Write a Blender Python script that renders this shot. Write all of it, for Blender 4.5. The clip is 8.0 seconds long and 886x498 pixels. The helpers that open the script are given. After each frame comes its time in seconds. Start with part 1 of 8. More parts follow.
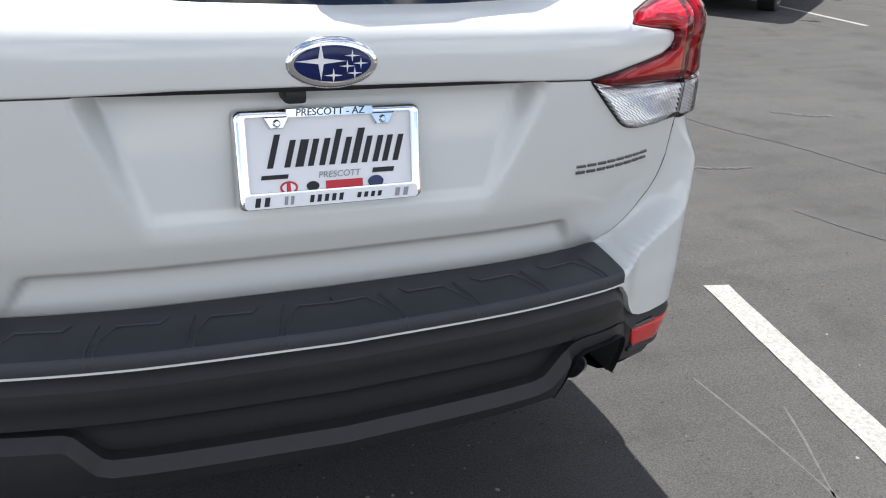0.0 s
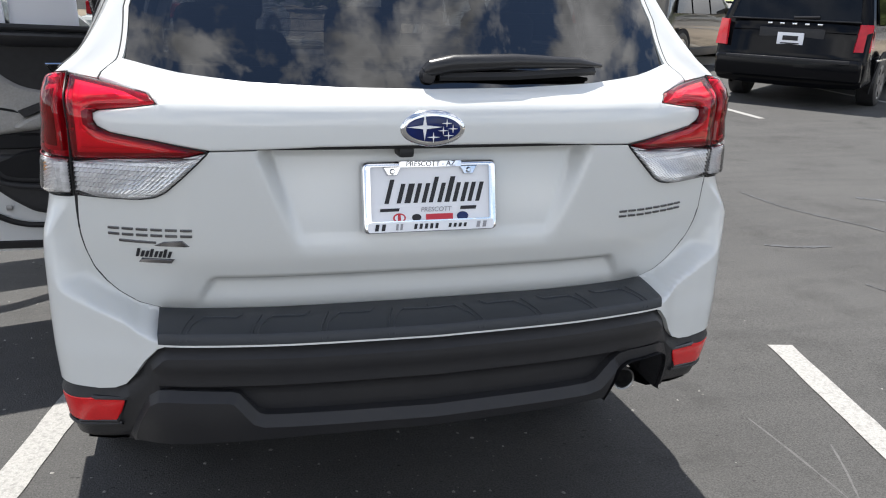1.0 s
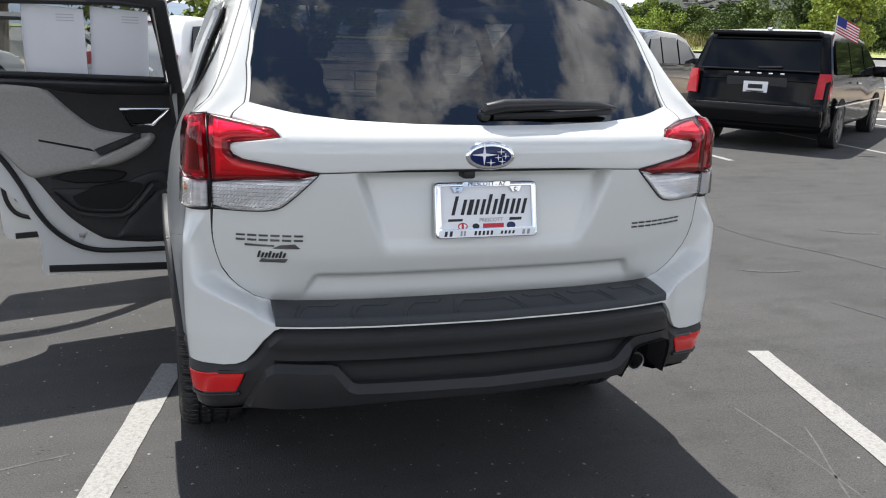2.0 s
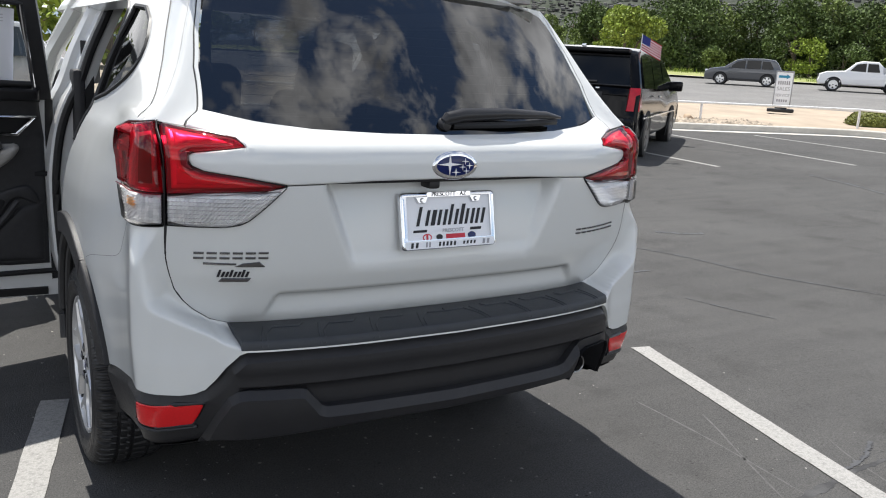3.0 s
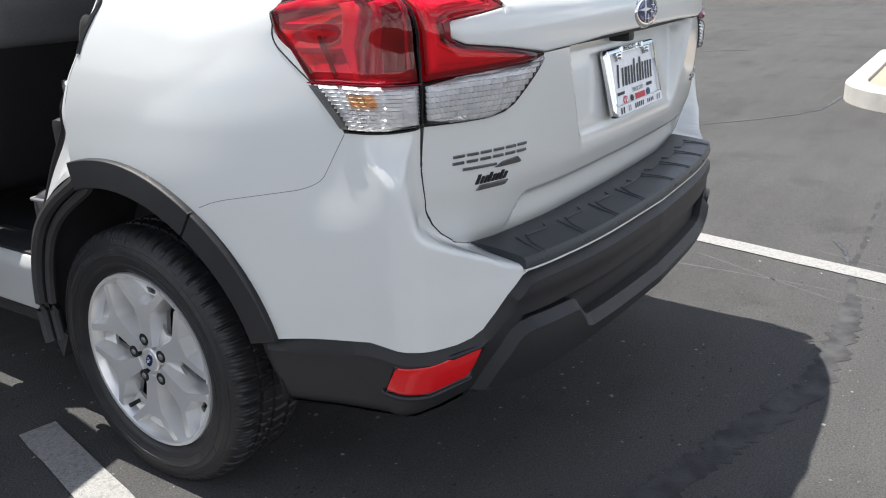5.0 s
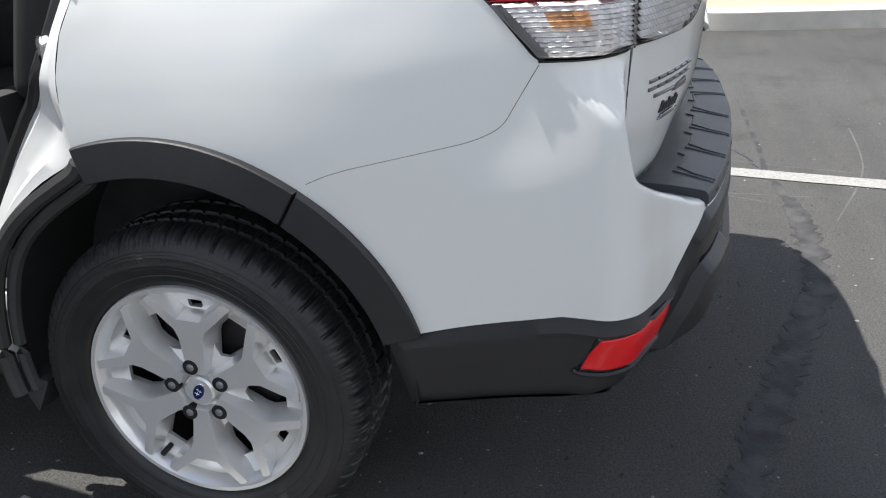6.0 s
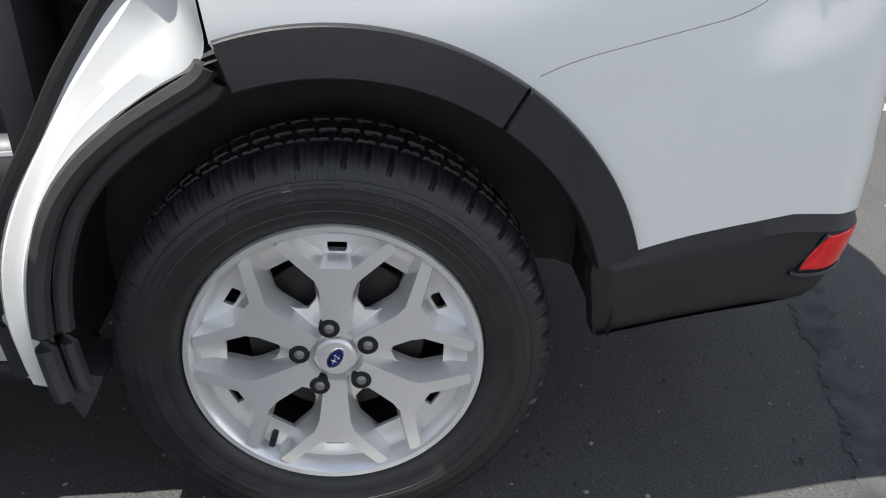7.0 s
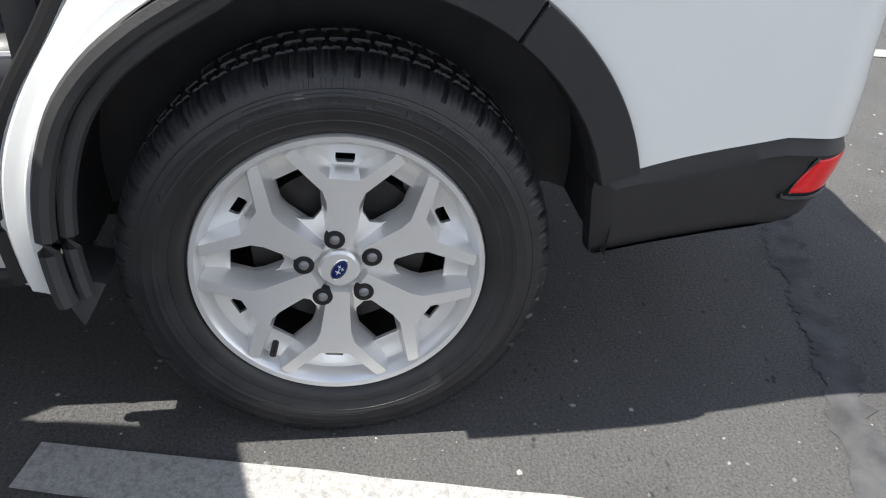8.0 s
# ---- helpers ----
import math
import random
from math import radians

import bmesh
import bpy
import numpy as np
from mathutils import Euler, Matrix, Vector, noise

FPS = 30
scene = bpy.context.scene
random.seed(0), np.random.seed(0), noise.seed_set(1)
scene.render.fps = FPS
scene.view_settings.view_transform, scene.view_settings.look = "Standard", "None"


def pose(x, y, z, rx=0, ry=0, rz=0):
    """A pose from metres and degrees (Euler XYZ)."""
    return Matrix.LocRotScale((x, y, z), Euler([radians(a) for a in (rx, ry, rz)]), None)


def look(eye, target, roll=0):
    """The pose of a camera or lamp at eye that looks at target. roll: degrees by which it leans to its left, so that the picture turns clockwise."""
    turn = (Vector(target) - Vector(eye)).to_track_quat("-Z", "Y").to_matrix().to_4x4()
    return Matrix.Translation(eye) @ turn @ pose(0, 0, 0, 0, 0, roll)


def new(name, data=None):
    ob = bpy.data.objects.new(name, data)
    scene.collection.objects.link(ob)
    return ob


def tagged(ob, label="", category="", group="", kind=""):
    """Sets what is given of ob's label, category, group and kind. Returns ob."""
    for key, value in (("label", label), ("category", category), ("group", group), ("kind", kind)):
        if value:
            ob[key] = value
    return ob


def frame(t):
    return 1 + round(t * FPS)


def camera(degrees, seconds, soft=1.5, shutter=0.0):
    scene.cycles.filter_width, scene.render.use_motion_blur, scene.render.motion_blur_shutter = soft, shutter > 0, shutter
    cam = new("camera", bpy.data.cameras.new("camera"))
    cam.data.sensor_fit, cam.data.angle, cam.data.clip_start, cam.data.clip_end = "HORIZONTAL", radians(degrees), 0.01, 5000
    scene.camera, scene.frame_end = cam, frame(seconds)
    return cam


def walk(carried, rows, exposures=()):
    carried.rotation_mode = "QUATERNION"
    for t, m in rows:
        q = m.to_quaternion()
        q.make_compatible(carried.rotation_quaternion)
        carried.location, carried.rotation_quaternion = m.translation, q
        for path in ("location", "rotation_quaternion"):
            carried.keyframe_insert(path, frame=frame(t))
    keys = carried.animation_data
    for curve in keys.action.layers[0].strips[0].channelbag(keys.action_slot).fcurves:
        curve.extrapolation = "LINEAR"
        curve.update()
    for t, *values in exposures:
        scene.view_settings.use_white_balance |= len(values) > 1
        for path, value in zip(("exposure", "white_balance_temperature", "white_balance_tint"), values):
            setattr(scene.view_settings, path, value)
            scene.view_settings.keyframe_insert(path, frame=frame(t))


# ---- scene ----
# ---------- camera ----------
cam = camera(56.4, 8.0, soft=1.1)
PATH = [
    (0, (-0.353, -1.266, 1.402), (0.392, 0.407, 0.598), 3.6),
    (0.5, (-0.408, -1.406, 1.415), (0.264, 0.335, 0.695), 2.9),
    (1, (-0.473, -1.760, 1.433), (0.055, 0.074, 0.833), 2.0),
    (1.2, (-0.529, -1.876, 1.435), (0.011, -0.039, 0.859), 1.9),
    (2.3, (-0.944, -2.215, 1.456), (-0.274, -0.388, 0.994), 2.7),
    (2.5, (-1.011, -2.167, 1.438), (-0.233, -0.381, 0.986), 3.0),
    (3, (-1.223, -1.961, 1.426), (-0.202, -0.300, 0.980), 3.3),
    (3.5, (-1.479, -1.750, 1.390), (-0.284, -0.212, 0.934), 2.9),
    (4, (-1.759, -1.486, 1.375), (-0.433, -0.080, 0.864), 1.5),
    (4.5, (-1.885, -1.121, 1.320), (-0.440, 0.127, 0.725), -1.5),
    (5, (-1.990, -0.760, 1.273), (-0.433, 0.309, 0.613), -2.2),
    (5.2, (-2.055, -0.592, 1.260), (-0.458, 0.402, 0.581), -2.7),
    (6.3, (-2.054, 0.284, 1.198), (-0.266, 0.624, 0.368), -3.4),
    (6.5, (-2.038, 0.437, 1.176), (-0.237, 0.668, 0.337), -2.6),
    (7, (-1.954, 0.835, 1.085), (-0.173, 0.719, 0.183), -0.7),
    (7.5, (-1.946, 0.911, 1.033), (-0.250, 0.671, 0.000), 2.7),
    (8, (-1.984, 0.922, 1.056), (-0.282, 0.693, 0.031), 2.4),
]
walk(cam, [(t, look(eye, target, roll)) for t, eye, target, roll in PATH],
     [(0, 1.17), (1, 1.12), (2.4, 0.89), (3, 0.83), (4, 1.02), (5, 1.08), (6.5, 1.08), (7, 1.22), (7.5, 1.37), (8, 1.43)])

# ---------- world and sun ----------
SUN_DIR = Vector((-0.015, 0.405, 1.0)).normalized()
world = bpy.data.worlds.new("world")
scene.world = world
world.use_nodes = True
wt = world.node_tree
wt.nodes.clear()
w_out = wt.nodes.new("ShaderNodeOutputWorld")
w_bg = wt.nodes.new("ShaderNodeBackground")
w_sky = wt.nodes.new("ShaderNodeTexSky")
w_sky.sky_type = "NISHITA"
w_sky.sun_disc = False
w_sky.sun_elevation = math.asin(SUN_DIR.z)
w_sky.sun_rotation = math.atan2(SUN_DIR.x, SUN_DIR.y)
w_sky.altitude = 1600
w_sky.air_density = 1.0
w_sky.dust_density = 0.6
w_tc = wt.nodes.new("ShaderNodeTexCoord")
w_map = wt.nodes.new("ShaderNodeMapping")
w_map.inputs["Scale"].default_value = (1.0, 1.0, 1.5)
w_map.inputs["Location"].default_value = (0.35, 0.1, 0.2)
w_n = wt.nodes.new("ShaderNodeTexNoise")
w_n.inputs["Scale"].default_value = 4.2
w_n.inputs["Detail"].default_value = 9.0
w_n.inputs["Roughness"].default_value = 0.58
w_n.inputs["Distortion"].default_value = 0.25
w_r = wt.nodes.new("ShaderNodeValToRGB")
w_r.color_ramp.elements[0].position = 0.465
w_r.color_ramp.elements[1].position = 0.575
w_n2 = wt.nodes.new("ShaderNodeTexNoise")
w_n2.inputs["Scale"].default_value = 6.5
w_n2.inputs["Detail"].default_value = 8.0
w_r2 = wt.nodes.new("ShaderNodeValToRGB")
w_r2.color_ramp.elements[0].position = 0.3
w_r2.color_ramp.elements[0].color = (3.0, 3.1, 3.3, 1)
w_r2.color_ramp.elements[1].position = 0.7
w_r2.color_ramp.elements[1].color = (13.0, 13.0, 13.2, 1)
w_mix = wt.nodes.new("ShaderNodeMix")
w_mix.data_type = "RGBA"
wt.links.new(w_tc.outputs["Generated"], w_map.inputs["Vector"])
wt.links.new(w_map.outputs["Vector"], w_n.inputs["Vector"])
wt.links.new(w_map.outputs["Vector"], w_n2.inputs["Vector"])
# cover and brightness of the clouds grow towards the horizon, where they pile up behind one another
w_sep = wt.nodes.new("ShaderNodeSeparateXYZ")
wt.links.new(w_tc.outputs["Generated"], w_sep.inputs["Vector"])
w_cover = wt.nodes.new("ShaderNodeMapRange")
w_cover.inputs["To Min"].default_value, w_cover.inputs["To Max"].default_value = 0.075, -0.02
w_gain = wt.nodes.new("ShaderNodeMapRange")
w_gain.inputs["To Min"].default_value, w_gain.inputs["To Max"].default_value = 1.22, 0.72
w_add = wt.nodes.new("ShaderNodeMath")
w_add.operation = "ADD"
w_lit = wt.nodes.new("ShaderNodeMix")
w_lit.data_type, w_lit.blend_type = "RGBA", "MULTIPLY"
w_lit.inputs["Factor"].default_value = 1
wt.links.new(w_sep.outputs["Z"], w_cover.inputs["Value"])
wt.links.new(w_sep.outputs["Z"], w_gain.inputs["Value"])
wt.links.new(w_n.outputs["Fac"], w_add.inputs[0])
wt.links.new(w_cover.outputs["Result"], w_add.inputs[1])
wt.links.new(w_add.outputs["Value"], w_r.inputs["Fac"])
wt.links.new(w_n2.outputs["Fac"], w_r2.inputs["Fac"])
wt.links.new(w_r2.outputs["Color"], w_lit.inputs["A"])
wt.links.new(w_gain.outputs["Result"], w_lit.inputs["B"])
wt.links.new(w_r.outputs["Color"], w_mix.inputs["Factor"])
wt.links.new(w_sky.outputs["Color"], w_mix.inputs["A"])
wt.links.new(w_lit.outputs["Result"], w_mix.inputs["B"])
wt.links.new(w_mix.outputs["Result"], w_bg.inputs["Color"])
w_bg.inputs["Strength"].default_value = 0.094
wt.links.new(w_bg.outputs["Background"], w_out.inputs["Surface"])

sun_data = bpy.data.lights.new("sun", "SUN")
sun_data.energy = 4.35
sun_data.angle = radians(0.53)
sun_data.color = (1.0, 0.965, 0.905)
sun = new("sun", sun_data)
sun.matrix_world = look(SUN_DIR * 60, (0, 0, 0))


# ---------- materials ----------
def mat(name, base, rough=0.5, metal=0.0, coat=0.0, var=0.0, scale=20.0, rvar=0.0, bump=0.0, bscale=200.0,
        dark=None, dscale=3.0, damt=0.0, spec=0.5, emit=None, island=0.0, trans=0.0, ior=1.45):
    """Principled material with grain (var, scale), larger stains (dark, dscale, damt) and fine relief (bump, bscale)."""
    m = bpy.data.materials.new(name)
    m.use_nodes = True
    nt = m.node_tree
    b = nt.nodes["Principled BSDF"]
    b.inputs["Roughness"].default_value = rough
    b.inputs["Metallic"].default_value = metal
    b.inputs["Coat Weight"].default_value = coat
    b.inputs["Coat Roughness"].default_value = 0.03
    b.inputs["Specular IOR Level"].default_value = spec
    b.inputs["Transmission Weight"].default_value = trans
    b.inputs["IOR"].default_value = ior
    tc = nt.nodes.new("ShaderNodeTexCoord")
    col = nt.nodes.new("ShaderNodeRGB")
    col.outputs[0].default_value = (*base, 1)
    out = col.outputs[0]
    if var > 0 or rvar > 0:
        n = nt.nodes.new("ShaderNodeTexNoise")
        n.inputs["Scale"].default_value = scale
        n.inputs["Detail"].default_value = 6
        nt.links.new(tc.outputs["Object"], n.inputs["Vector"])
        if var > 0:
            mr = nt.nodes.new("ShaderNodeMapRange")
            mr.inputs["From Min"].default_value = 0.25
            mr.inputs["From Max"].default_value = 0.75
            mr.inputs["To Min"].default_value = 1 - var
            mr.inputs["To Max"].default_value = 1 + var
            nt.links.new(n.outputs["Fac"], mr.inputs["Value"])
            mx = nt.nodes.new("ShaderNodeMix")
            mx.data_type, mx.blend_type = "RGBA", "MULTIPLY"
            mx.inputs["Factor"].default_value = 1
            nt.links.new(out, mx.inputs["A"])
            nt.links.new(mr.outputs["Result"], mx.inputs["B"])
            out = mx.outputs["Result"]
        if rvar > 0:
            mr = nt.nodes.new("ShaderNodeMapRange")
            mr.inputs["To Min"].default_value = rough - rvar
            mr.inputs["To Max"].default_value = rough + rvar
            nt.links.new(n.outputs["Fac"], mr.inputs["Value"])
            nt.links.new(mr.outputs["Result"], b.inputs["Roughness"])
    if dark is not None:
        n = nt.nodes.new("ShaderNodeTexNoise")
        n.inputs["Scale"].default_value = dscale
        n.inputs["Detail"].default_value = 5
        nt.links.new(tc.outputs["Object"], n.inputs["Vector"])
        mr = nt.nodes.new("ShaderNodeMapRange")
        mr.inputs["From Min"].default_value = 0.45
        mr.inputs["From Max"].default_value = 0.7
        mr.inputs["To Max"].default_value = damt
        nt.links.new(n.outputs["Fac"], mr.inputs["Value"])
        mx = nt.nodes.new("ShaderNodeMix")
        mx.data_type = "RGBA"
        nt.links.new(mr.outputs["Result"], mx.inputs["Factor"])
        nt.links.new(out, mx.inputs["A"])
        mx.inputs["B"].default_value = (*dark, 1)
        out = mx.outputs["Result"]
    if island > 0:
        g = nt.nodes.new("ShaderNodeNewGeometry")
        mr = nt.nodes.new("ShaderNodeMapRange")
        mr.inputs["To Min"].default_value = 1 - island
        mr.inputs["To Max"].default_value = 1 + island
        nt.links.new(g.outputs["Random Per Island"], mr.inputs["Value"])
        mx = nt.nodes.new("ShaderNodeMix")
        mx.data_type, mx.blend_type = "RGBA", "MULTIPLY"
        mx.inputs["Factor"].default_value = 1
        nt.links.new(out, mx.inputs["A"])
        nt.links.new(mr.outputs["Result"], mx.inputs["B"])
        out = mx.outputs["Result"]
    nt.links.new(out, b.inputs["Base Color"])
    if bump > 0:
        n = nt.nodes.new("ShaderNodeTexNoise")
        n.inputs["Scale"].default_value = bscale
        n.inputs["Detail"].default_value = 4
        nt.links.new(tc.outputs["Object"], n.inputs["Vector"])
        bp = nt.nodes.new("ShaderNodeBump")
        bp.inputs["Strength"].default_value = bump
        bp.inputs["Distance"].default_value = 0.004
        nt.links.new(n.outputs["Fac"], bp.inputs["Height"])
        nt.links.new(bp.outputs["Normal"], b.inputs["Normal"])
    if emit:
        b.inputs["Emission Color"].default_value = (*emit[:3], 1)
        b.inputs["Emission Strength"].default_value = emit[3]
    return m


def glass(name, tint, rough=0.0, mixf=0.35):
    """Thin tinted pane: straight-through tint plus a mirror-like surface reflection by Fresnel."""
    m = bpy.data.materials.new(name)
    m.use_nodes = True
    nt = m.node_tree
    nt.nodes.clear()
    o = nt.nodes.new("ShaderNodeOutputMaterial")
    t = nt.nodes.new("ShaderNodeBsdfTransparent")
    t.inputs["Color"].default_value = (*tint, 1)
    g = nt.nodes.new("ShaderNodeBsdfGlossy")
    g.inputs["Roughness"].default_value = rough
    f = nt.nodes.new("ShaderNodeFresnel")
    f.inputs["IOR"].default_value = 1.5 + mixf
    mx = nt.nodes.new("ShaderNodeMixShader")
    nt.links.new(f.outputs["Fac"], mx.inputs[0])
    nt.links.new(t.outputs[0], mx.inputs[1])
    nt.links.new(g.outputs[0], mx.inputs[2])
    nt.links.new(mx.outputs[0], o.inputs["Surface"])
    return m


PAINT = mat("white_pearl_paint", (0.655, 0.668, 0.654), 0.34, 0.0, coat=1.0, var=0.012, scale=900, bump=0.012, bscale=60)
PAINT.node_tree.nodes["Principled BSDF"].inputs["Coat Roughness"].default_value = 0.11
PAINT_IN = mat("white_jamb_paint", (0.62, 0.63, 0.63), 0.38, 0.0, coat=0.6, var=0.03, scale=12, dark=(0.5, 0.49, 0.46), dscale=6, damt=0.25)
PLASTIC = mat("black_textured_plastic", (0.019, 0.019, 0.021), 0.44, var=0.10, scale=30, rvar=0.05, bump=0.22, bscale=900, dark=(0.03, 0.029, 0.028), dscale=4, damt=0.25, spec=0.4)
PLASTIC2 = mat("black_smooth_plastic", (0.018, 0.018, 0.020), 0.30, var=0.1, scale=40, bump=0.05, bscale=400)
PADMAT = mat("dark_moulded_bumper_pad", (0.024, 0.028, 0.034), 0.40, var=0.12, scale=25, rvar=0.06, bump=0.15, bscale=700)
RUBBER = mat("tyre_rubber", (0.019, 0.019, 0.020), 0.40, spec=0.4, var=0.25, scale=18, rvar=0.1, bump=0.15, bscale=500, dark=(0.030, 0.028, 0.025), dscale=9, damt=0.2)
SEAL = mat("black_rubber_seal", (0.012, 0.012, 0.013), 0.5, bump=0.05)
# near-black: deep shade of recesses put into colour, also plain black on some parts
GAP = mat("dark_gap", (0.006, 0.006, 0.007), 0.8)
ALLOY = mat("silver_alloy_paint", (0.70, 0.698, 0.690), 0.29, 0.55, coat=0.4, var=0.03, scale=500, bump=0.01, bscale=300, dark=(0.5, 0.49, 0.47), dscale=14, damt=0.08)
DARKCHROME = mat("dark_chrome", (0.22, 0.22, 0.23), 0.18, 1.0)
CHROME = mat("chrome", (0.72, 0.73, 0.75), 0.09, 1.0)
STEEL = mat("dull_steel", (0.25, 0.25, 0.25), 0.42, 0.9, var=0.3, scale=30, dark=(0.12, 0.07, 0.04), dscale=12, damt=0.5)
RED_LENS = glass("red_cover_lens", (0.80, 0.011, 0.045), 0.015, 0.0)
RED_HOUSE = mat("dull_lamp_housing", (0.46, 0.45, 0.45), 0.4, 0.1, var=0.15, scale=60)
GUIDE = mat("pale_light_guide", (0.86, 0.84, 0.83), 0.3, 0.25, var=0.06, scale=50)
GUIDE_PALE = mat("bright_light_guide", (0.95, 0.93, 0.92), 0.22, 0.1, var=0.04, scale=60)
BOWL = mat("mirrored_lamp_bowl", (0.88, 0.88, 0.88), 0.16, 0.5, island=0.25)
RED_DEEP = mat("dark_red_lens", (0.16, 0.002, 0.008), 0.16, coat=0.15, var=0.25, scale=15, spec=0.35)
REFLECT = mat("red_reflector", (0.60, 0.008, 0.012), 0.20, coat=0.25, spec=0.4, var=0.06, scale=220, bump=0.12, bscale=420)
CLEAR = mat("clear_lamp_facets", (0.97, 0.97, 0.98), 0.16, 0.45, coat=0.3, var=0.05, scale=60, island=0.10)
LAMP_DARK = mat("shaded_lamp_housing", (0.10, 0.10, 0.105), 0.3, 0.5)
HAIRLINE = mat("panel_joint_shade", (0.10, 0.10, 0.10), 0.6)
LINER = mat("black_moulded_liner", (0.034, 0.034, 0.035), 0.6, var=0.25, scale=14, bump=0.2, bscale=160, dark=(0.035, 0.033, 0.03), dscale=7, damt=0.4)
AMBER = mat("amber_bulb_tint", (0.78, 0.42, 0.17), 0.25, 0.2, coat=0.8, var=0.25, scale=90, island=0.45)
LENS = glass("clear_cover_lens", (0.97, 0.97, 0.97), 0.02, 0.0)
GLASS_REAR = glass("dark_privacy_glass", (0.055, 0.058, 0.062), 0.0, 0.55)
GLASS_DOOR = glass("door_window_glass", (0.50, 0.52, 0.525), 0.0, 0.2)
GLASS_SIDE = glass("side_window_glass", (0.30, 0.32, 0.33), 0.0, 0.2)
GLASS_CLEAR = glass("clear_window_glass", (0.80, 0.84, 0.83), 0.0, 0.1)
BLUE = mat("deep_blue_enamel", (0.004, 0.013, 0.090), 0.14, coat=0.3, spec=0.3, var=0.25, scale=30)
STAR = mat("bright_silver_mark", (0.88, 0.88, 0.90), 0.28, 0.25)
WHITE_PLASTIC = mat("white_plate_plastic", (0.82, 0.83, 0.86), 0.35, var=0.02, scale=8)
INK = mat("black_ink", (0.012, 0.012, 0.016), 0.5)
INK_GREY = mat("grey_ink", (0.30, 0.30, 0.32), 0.5)
INK_RED = mat("red_ink", (0.55, 0.03, 0.05), 0.5)
TRIM_BLACK = mat("black_interior_trim", (0.026, 0.026, 0.028), 0.6, var=0.15, scale=40, bump=0.1, bscale=500)
TRIM_GREY = mat("grey_interior_cloth", (0.34, 0.33, 0.315), 0.8, var=0.1, scale=120, bump=0.15, bscale=600)
LEATHER = mat("dark_grey_seat_leather", (0.055, 0.057, 0.062), 0.45, var=0.1, scale=60, bump=0.12, bscale=300)
SEAT_GREY = mat("grey_seat_cloth", (0.15, 0.15, 0.155), 0.85, var=0.1, scale=150, bump=0.15, bscale=600)
CLOTH = mat("black_seat_cloth", (0.012, 0.012, 0.013), 0.9, var=0.2, scale=200, bump=0.2, bscale=700)
PAPER = mat("white_paper", (0.82, 0.84, 0.90), 0.7, var=0.02, scale=5)


# ---------- building helpers ----------
def link(name, bm, material, parent=None, label="", smooth=True, normals=None):
    me = bpy.data.meshes.new(name)
    bm.to_mesh(me)
    bm.free()
    me.materials.append(material)
    if smooth:
        me.shade_smooth()
        me.set_sharp_from_angle(angle=radians(35))
    if normals is not None:
        me.normals_split_custom_set_from_vertices([tuple(n) for n in normals] + [(0, 0, 0)] * (len(me.vertices) - len(normals)))
    ob = new(name, me)
    if parent is not None:
        ob.parent = parent
    if label:
        ob["label"] = label
    return ob


def part(name, bm, material, parent, label="", smooth=True):
    return link(name, bm, material, parent, label, smooth)


def panel(name, poly, surf, material, parent, label="", e=0.007, **how):
    """A painted panel over a surface, shaded by the surface's own normals."""
    spots = []
    bm = patch(poly, surf, 0.0, spots=spots, **how)
    u, v = np.array(spots).T
    z = np.zeros(len(u))
    n = np.cross(surf(u + e, v, z) - surf(u - e, v, z), surf(u, v + e, z) - surf(u, v - e, z))
    n /= np.maximum(np.linalg.norm(n, axis=1), 1e-9)[:, None]
    ob = link(name, bm, material, parent, label, normals=n)
    ob.shadow_terminator_geometry_offset, ob.shadow_terminator_shading_offset = 0.5, 0.06
    return ob


def bm_from(verts, faces):
    bm = bmesh.new()
    vs = [bm.verts.new(v) for v in verts]
    for f in faces:
        try:
            bm.faces.new([vs[i] for i in f])
        except ValueError:
            pass
    return bm


def root(name, at=(0, 0, 0)):
    ob = new(name)
    ob.location = at
    return ob


def grid_bm(P, closed_u=False, closed_v=False, flip=False):
    """Quad grid over an array P[i][j] of points."""
    P = np.asarray(P, float)
    nu, nv = P.shape[:2]
    verts = [tuple(P[i, j]) for i in range(nu) for j in range(nv)]
    faces = []
    for i in range(nu if closed_u else nu - 1):
        for j in range(nv if closed_v else nv - 1):
            a, b = i * nv + j, i * nv + (j + 1) % nv
            c, d = ((i + 1) % nu) * nv + (j + 1) % nv, ((i + 1) % nu) * nv + j
            faces.append((a, b, c, d) if not flip else (d, c, b, a))
    return bm_from(verts, faces)


def add_box(bm, lo, hi, bevel=0.0, seg=2):
    c = [(lo[i] + hi[i]) / 2 for i in range(3)]
    s = [abs(hi[i] - lo[i]) for i in range(3)]
    r = bmesh.ops.create_cube(bm, size=1, matrix=Matrix.Translation(c) @ Matrix.Diagonal((*s, 1)))
    if bevel > 0:
        es = list({e for v in r["verts"] for e in v.link_edges})
        bmesh.ops.bevel(bm, geom=es, offset=min(bevel, min(s) * 0.45), segments=seg, affect="EDGES", profile=0.6)
    return bm


def box(lo, hi, bevel=0.0, seg=2):
    return add_box(bmesh.new(), lo, hi, bevel, seg)


